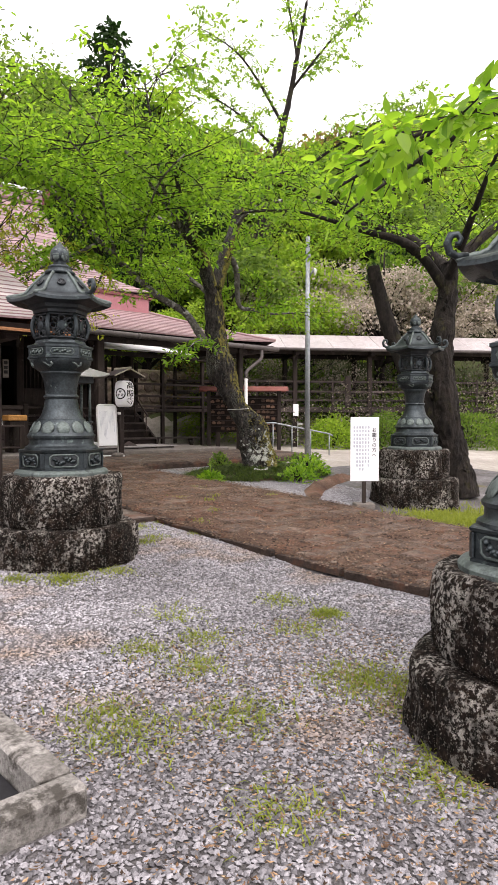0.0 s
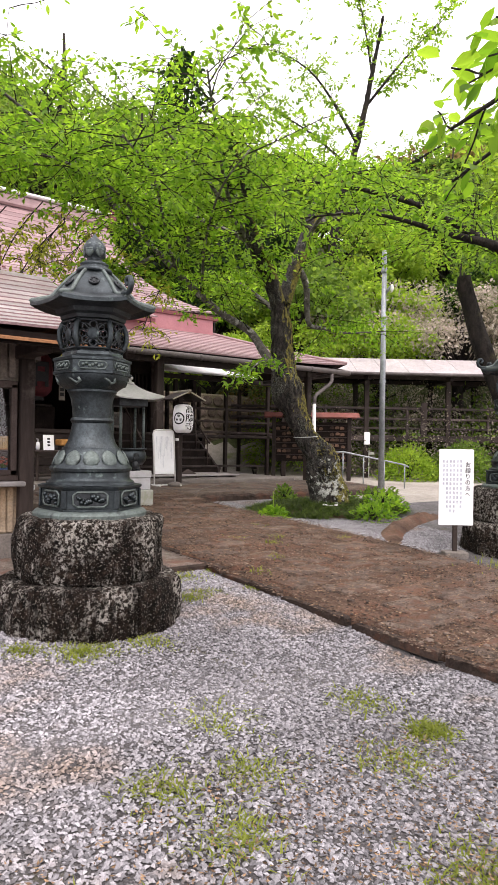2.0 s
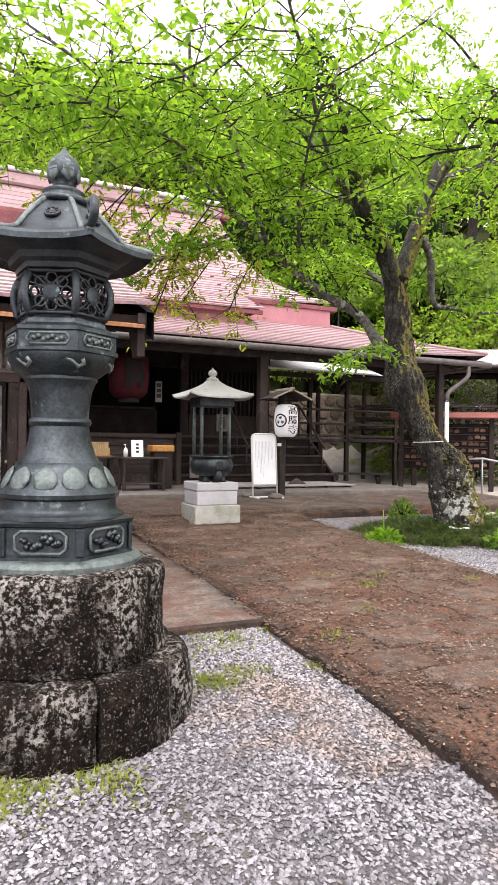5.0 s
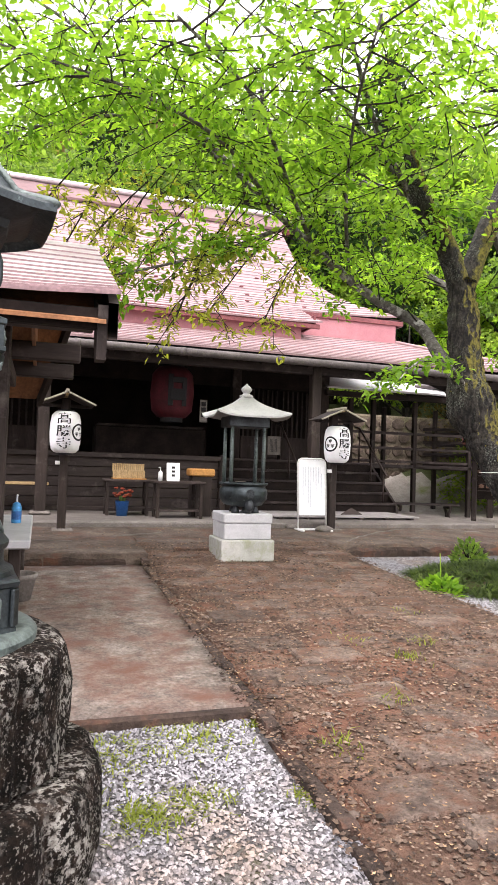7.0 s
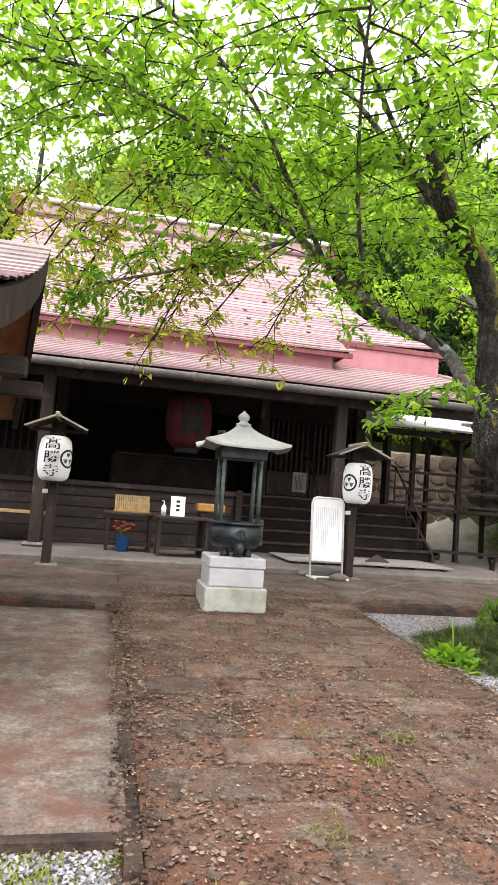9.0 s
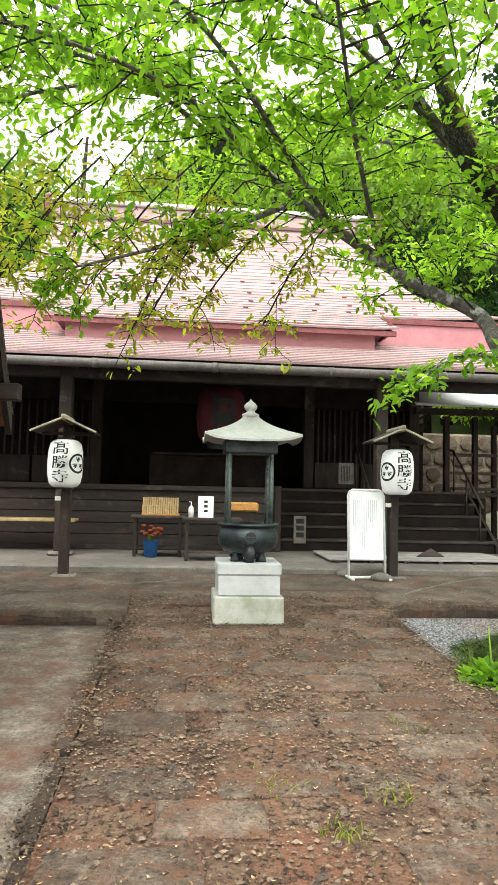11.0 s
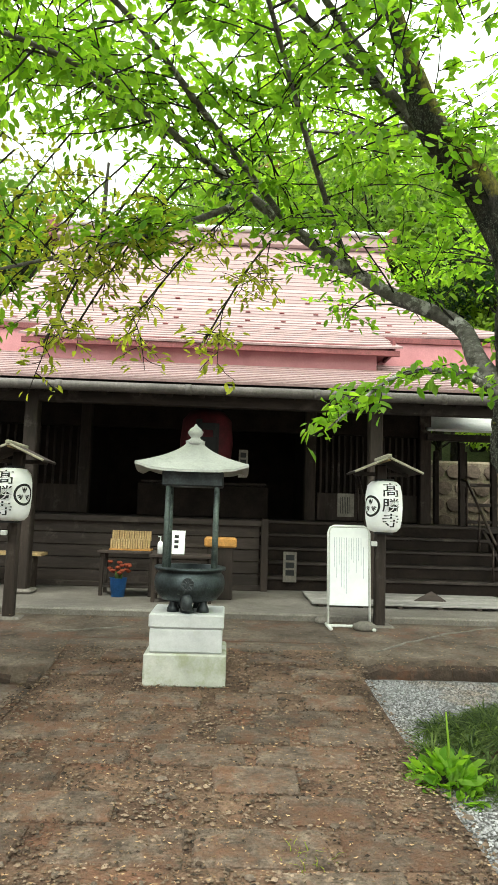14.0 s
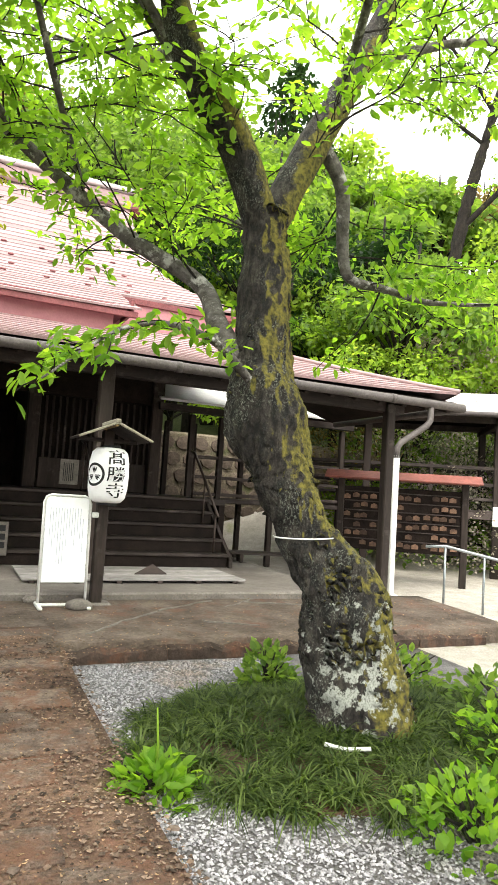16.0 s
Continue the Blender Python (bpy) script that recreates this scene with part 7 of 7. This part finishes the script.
def grass(name, places, h, mat, label, seed, wide=0.006, lean=0.5, z_of=None):
    """Arching blades, three segments each."""
    rng = np.random.default_rng(seed)
    v, f = [], []
    for x, y in places:
        z = (z_of or level)(x, y)
        a, hh, ln = rng.uniform(0, 6.28), h * rng.uniform(0.5, 1.2), lean * rng.uniform(0.4, 1.4)
        dx, dy = math.cos(a), math.sin(a)
        w = wide * rng.uniform(0.7, 1.3)
        n = len(v)
        for u, k in ((0, 1), (0.5, 0.8), (1, 0.05)):
            px, py, pz = x + dx * hh * ln * u * u, y + dy * hh * ln * u * u, z + hh * (u - 0.35 * ln * u * u)
            v += [(px - dy * w * k, py + dx * w * k, pz), (px + dy * w * k, py - dx * w * k, pz)]
        f += [(n, n + 1, n + 3, n + 2), (n + 2, n + 3, n + 5, n + 4)]
    return stuff(name, v, f, mat, label, "grass")


def bed_z(x, y):
    v = math.hypot((x - 8.15) / 1.55, (y - 8.75) / 1.15)
    return 0.22 + 0.16 * (1 - min(v, 1) ** 2)


rng = np.random.default_rng(2)
v, f = [], []
for _ in range(560):
    a, q = rng.uniform(0, 6.28), math.sqrt(rng.uniform(0, 1))
    cx, cy = 8.15 + 1.45 * q * math.cos(a), 8.75 + 1.05 * q * math.sin(a)
    if math.hypot(cx - 8.1, cy - 8.7) < 0.34:
        continue
    cz, tall = bed_z(cx, cy), rng.uniform(0.10, 0.19)
    for _ in range(40):
        a, hh, out = rng.uniform(0, 6.28), tall * rng.uniform(0.6, 1.15), rng.uniform(0.5, 1.9)
        dx, dy, w, n = math.cos(a), math.sin(a), 0.0042 * rng.uniform(0.7, 1.5), len(v)
        for u, kk in ((0, 1), (0.4, 0.9), (0.75, 0.7), (1, 0.05)):
            ro = 0.02 + hh * out * u * u
            pz = cz + hh * (u - 0.62 * out * u * u * u)
            v += [(cx + dx * ro - dy * w * kk, cy + dy * ro + dx * w * kk, pz), (cx + dx * ro + dy * w * kk, cy + dy * ro - dx * w * kk, pz)]
        f += [(n, n + 1, n + 3, n + 2), (n + 2, n + 3, n + 5, n + 4), (n + 4, n + 5, n + 7, n + 6)]
stuff("lily_grass", v, f, L_GRASS, "thick clumps of dwarf lily grass round the cherry's foot", "grass")
for k, (x, y, r, h, m, lf) in enumerate(((7.98, 7.58, 0.34, 0.3, L_LIME, 0.08), (8.7, 8.05, 0.36, 0.32, L_LIME, 0.075), (9.2, 8.6, 0.45, 0.33, L_WOODS, 0.08), (7.95, 9.62, 0.22, 0.36, L_WOODS, 0.075), (6.74, 8.38, 0.2, 0.2, L_LIME, 0.085), (9.0, 9.5, 0.4, 0.33, L_WOODS, 0.08))):
    shrub("leafy_plant", x, y, bed_z(x, y) - 0.02, r, h, L_CHERRY if m is L_LIME else m, 200 + k, "low leafy green plant in the cherry bed", 420, lf, "bed plants", 0.62)
stem = Geo()
stem.tube([(6.74, 8.4, 0.25), (6.75, 8.41, 0.45), (6.73, 8.4, 0.64)], [0.008, 0.007, 0.004], 6)
tagged(part("thistle_stem", stem, L_LIME, None, "", True), "upright green stem of a young thistle", "plant")
tagged(part("white_stick", Geo().tube([(7.62, 8.3, 0.42), (7.72, 8.25, 0.4), (7.84, 8.2, 0.41)], 0.012, 6), M_WHITEPAINT, None, "", True), "short white stick lying in the grass", "stick")

# weeds on gravel and at the stones' feet
tufts = []
WEEDS = [(2.3, 4.62, 0.16, 330), (2.0, 4.8, 0.1, 130), (2.7, 4.6, 0.15, 160), (3.3, 5.8, 0.2, 150), (3.7, 5.9, 0.2, 150), (2.75, 1.75, 0.3, 330), (2.1, 1.3, 0.2, 200), (1.5, 1.5, 0.15, 120), (3.25, 2.84, 0.09, 300), (1.97, 3.09, 0.14, 130), (2.35, 3.01, 0.16, 150), (2.06, 2.68, 0.15, 170), (1.87, 2.09, 0.2, 220), (1.4, 2.28, 0.2, 220), (2.55, 2.03, 0.2, 260), (2.9, 2.74, 0.16, 150), (1.43, 2.52, 0.16, 130), (2.55, 1.83, 0.25, 300), (1.26, 3.69, 0.12, 70), (3.24, 3.26, 0.15, 130), (2.5, 3.5, 0.2, 110), (3.43, 5.32, 0.1, 150), (3.64, 5.39, 0.12, 90), (4.1, 5.31, 0.07, 60), (4.1, 6.0, 0.08, 90)]
rt = random.Random(6)
for cx, cy, r, n in WEEDS:
    for _ in range(int(n * 1.6)):
        tufts.append((cx + rt.gauss(0, r * 0.6), cy + rt.gauss(0, r * 0.6)))
grass("yard_weeds", tufts, 0.042, L_WEED, "small yellow-green weed tufts in the gravel", 9, 0.0038, 1.2)
mat_tufts = [(7.3 + rt.gauss(0, 0.35), 4.3 + rt.gauss(0, 0.3)) for _ in range(2600)] + [(8.2 + rt.gauss(0, 0.5), 4.0 + rt.gauss(0, 0.4)) for _ in range(2200)]
grass("grass_patch", mat_tufts, 0.09, L_WEED, "bright yellow-green grass at the foot of a lantern", 10, 0.006, 0.8)
pt = []
for cx, cy in ((4.85, 6.0), (5.6, 6.9), (5.1, 7.0), (6.3, 6.5), (5.3, 6.6), (4.35, 5.6), (5.9, 7.6)):
    pt += [(cx + rt.gauss(0, 0.05), cy + rt.gauss(0, 0.05)) for _ in range(40)]
grass("path_weeds", pt, 0.05, L_WEED, "tiny weeds between the path's slabs", 12, 0.004, 0.9, lambda x, y: path_z(y))

# dry litter on the path and terrace
rng = np.random.default_rng(41)
v, f = [], []
for k in range(22000):
    if k > 13000:
        x, y = rng.uniform(0.7, 3.2), rng.uniform(0.4, 3.0)
        if (x < 1.05 and y > 1.85) or math.hypot(x - 2.68, y - 1.18) < 0.55 or rng.random() > 0.25 + 0.75 * smooth(2.2, 0.5, math.hypot(x - 2.4, y - 1.5)):
            continue
        z = level(x, y) + 0.013
    elif rng.random() < 0.75:
        x, y = rng.uniform(PATH_L - 0.1, PATH_R), rng.uniform(1.5, 10.8)
        z = path_z(y) + 0.02
    else:
        x, y = rng.uniform(-0.5, 11.2), 10.1 + 1.9 * rng.random() ** 2
        z = 0.475 + 0.045 * (y - 10.2) + 0.012
    s, a = rng.uniform(0.004, 0.013), rng.uniform(0, 6.28)
    n = len(v)
    for dx, dy, dz in ((1, 0, 0.004), (0, 0.4, 0.002), (-1, 0, 0.005), (0, -0.4, 0.0)):
        v.append((x + s * (dx * math.cos(a) - dy * math.sin(a)), y + s * (dx * math.sin(a) + dy * math.cos(a)), z + dz + rng.uniform(0, 0.003)))
    f += [(n, n + 1, n + 2), (n, n + 2, n + 3)]
stuff("dry_litter", v, f, M_DEBRIS, "scattered dry leaf litter and bud scales on the path", "litter")

# pale joints left of an old flagged surface on the terrace
rn = random.Random(77)
for x0, y0, x1, y1 in ((6.85, 10.75, 7.7, 11.5), (7.7, 11.5, 8.4, 11.9), (8.45, 11.6, 8.95, 12.0), (8.0, 11.1, 8.5, 10.85), (8.75, 11.85, 9.6, 11.6), (3.9, 11.2, 4.6, 11.5), (2.6, 11.0, 3.4, 10.8)):
    rows = []
    for i in range(9):
        u = i / 8
        x, y = x0 + (x1 - x0) * u + rn.uniform(-0.02, 0.02), y0 + (y1 - y0) * u + rn.uniform(-0.02, 0.02)
        w, d = rn.uniform(0.004, 0.014), math.hypot(x1 - x0, y1 - y0)
        z = 0.445 + 0.045 * (y - 10.2) + 0.010
        rows.append([(x + w * (y1 - y0) / d, y - w * (x1 - x0) / d, z), (x - w * (y1 - y0) / d, y + w * (x1 - x0) / d, z)])
    part("mortar_joint", Geo().sheet(rows, 0.03), M_PLAT, terrace)

# ---- single stones: path slabs and terrace edge ----
def slab_mesh(w, d, h, seed):
    g = Geo()
    rn = random.Random(seed)
    ring = []
    for sx, sy in ((-1, -1), (0, -1), (1, -1), (1, 0), (1, 1), (0, 1), (-1, 1), (-1, 0)):
        ring.append((sx * w / 2 * (1 - 0.06 * rn.random()), sy * d / 2 * (1 - 0.07 * rn.random())))
    vs = [(x, y, -0.05) for x, y in ring] + [(x, y, h - 0.012) for x, y in ring] + [(x * 0.95, y * 0.93, h) for x, y in ring] + [(0, 0, h + 0.003)]
    fs = [(i, (i + 1) % 8, 8 + (i + 1) % 8, 8 + i) for i in range(8)] + [(8 + i, 8 + (i + 1) % 8, 16 + (i + 1) % 8, 16 + i) for i in range(8)] + [(16 + i, 16 + (i + 1) % 8, 24) for i in range(8)]
    return g.add(vs, fs).mesh("slab", M_PAVER)


slabs = [slab_mesh(0.60 - 0.07 * (k % 3), 0.30 - 0.02 * (k % 2), 0.006 + 0.003 * (k % 3), k) for k in range(6)]
rn = random.Random(14)
y, row = 0.6, 0
while y < 10.6:
    x = PATH_L + 0.02 + (0.31 if row % 2 else 0.0)
    while x < PATH_R - 0.6:
        if not (4.9 < x < 5.55 and 9.6 < y < 10.5):
            s = slabs[rn.randrange(6)]
            m = pose(x + 0.31 + rn.uniform(-0.01, 0.01), y + 0.15, path_z(y + 0.15) + rn.uniform(0.0, 0.013), rn.uniform(-0.6, 0.6) + 1.6, rn.uniform(-0.6, 0.6), rn.uniform(-2.5, 2.5))
            if rn.random() < 0.86:
                part("slab", s, None, path, "", False, m)
        x += 0.615
    y += 0.315
    row += 1
edge = [slab_mesh(0.78, 0.07, 0.01, 30 + k) for k in range(4)]
for e in edge:
    e.materials[0] = M_KERB
k = 0
for y in np.arange(1.0, 10.2, 0.8):
    part("edge_stone", edge[k % 4], None, path, "", False, pose(PATH_L - 0.04, y + 0.4, path_z(y + 0.4) - 0.012, 0, 0, 90 + rn.uniform(-2, 2)))
    k += 1


def kerb_mesh(seed):
    """A rough, worn edge stone."""
    rn = random.Random(seed)
    rows = []
    for sx in np.linspace(-0.42, 0.42, 8):
        top, out = rn.uniform(-0.035, 0.004), rn.uniform(-0.025, 0.015)
        rows.append([(sx, 0.12, top - 0.05), (sx, 0.06, top), (sx + rn.uniform(-0.02, 0.02), -0.05 + out, top - 0.004), (sx, -0.085 + out, top - 0.035 + rn.uniform(-0.02, 0.01)), (sx, -0.09 + out * 0.6 + rn.uniform(-0.015, 0.015), -0.13), (sx, -0.09, -0.25)])
    return Geo().sheet(rows).mesh("kerb_stone", M_KERB)


kerb = [kerb_mesh(k) for k in range(6)]
for x in np.arange(-3.5, 4.1, 0.85):
    part("kerb_stone", kerb[rn.randrange(6)], None, terrace, "", False, pose(x + 0.2, 10.06, 0.405 + rn.uniform(-0.012, 0.01), 0, 0, rn.uniform(-1, 1)))
for x in np.arange(6.95, 11.0, 0.85):
    part("kerb_stone", kerb[rn.randrange(6)], None, terrace, "", False, pose(x + 0.1, 10.54, 0.435 + rn.uniform(-0.012, 0.01), 0, 0, rn.uniform(-1, 1)))

# brown rubble worked into the path's surface
def rubble(rng):
    x, y = rng.uniform(PATH_L - 0.12, PATH_R + 0.05), rng.uniform(2.0, 10.7)
    return x, y


rng = np.random.default_rng(19)
base = np.array([(1, 0, 0), (0, 1, 0), (-1, 0, 0), (0, -1, 0), (0.15, 0.1, 1)])
v, f = [], []
for k, (x, y) in enumerate(scatter(46000, rubble, rng)):
    s = 0.006 + 0.014 * rng.random() ** 4
    a = rng.uniform(0, 6.28)
    p = base * (s, s * rng.uniform(0.5, 1), s * rng.uniform(0.3, 0.6)) * rng.uniform(0.75, 1.25, (5, 1))
    q = np.stack([p[:, 0] * math.cos(a) - p[:, 1] * math.sin(a), p[:, 0] * math.sin(a) + p[:, 1] * math.cos(a), p[:, 2]], 1) + (x, y, path_z(y) + rng.uniform(0.004, 0.018))
    v.extend(map(tuple, q))
    f.extend(tuple(i + 5 * k for i in t) for t in ((0, 1, 4), (1, 2, 4), (2, 3, 4), (3, 0, 4)))
stuff("path_rubble", v, f, M_RUBBLE, "brown rubble and grit over the path's slabs", "rubble")

v, f = [], []
for k, (x, y) in enumerate(scatter(800, rubble, rng)):
    s = 0.012 + 0.03 * rng.random() ** 3
    a = rng.uniform(0, 6.28)
    ring = [(s * math.cos(a + 1.047 * i) * rng.uniform(0.6, 1.1), s * math.sin(a + 1.047 * i) * rng.uniform(0.5, 1.0)) for i in range(6)]
    z, h = path_z(y) + 0.006, 0.008 + 0.12 * s * rng.random()
    n = len(v)
    v += [(x + p, y + q, z) for p, q in ring] + [(x + 0.72 * p, y + 0.72 * q, z + h) for p, q in ring]
    f += [(n + i, n + (i + 1) % 6, n + 6 + (i + 1) % 6, n + 6 + i) for i in range(6)] + [tuple(n + 6 + i for i in range(6))]
stuff("path_lumps", v, f, M_LUMP, "flat broken stones bedded in the path", "rubble")
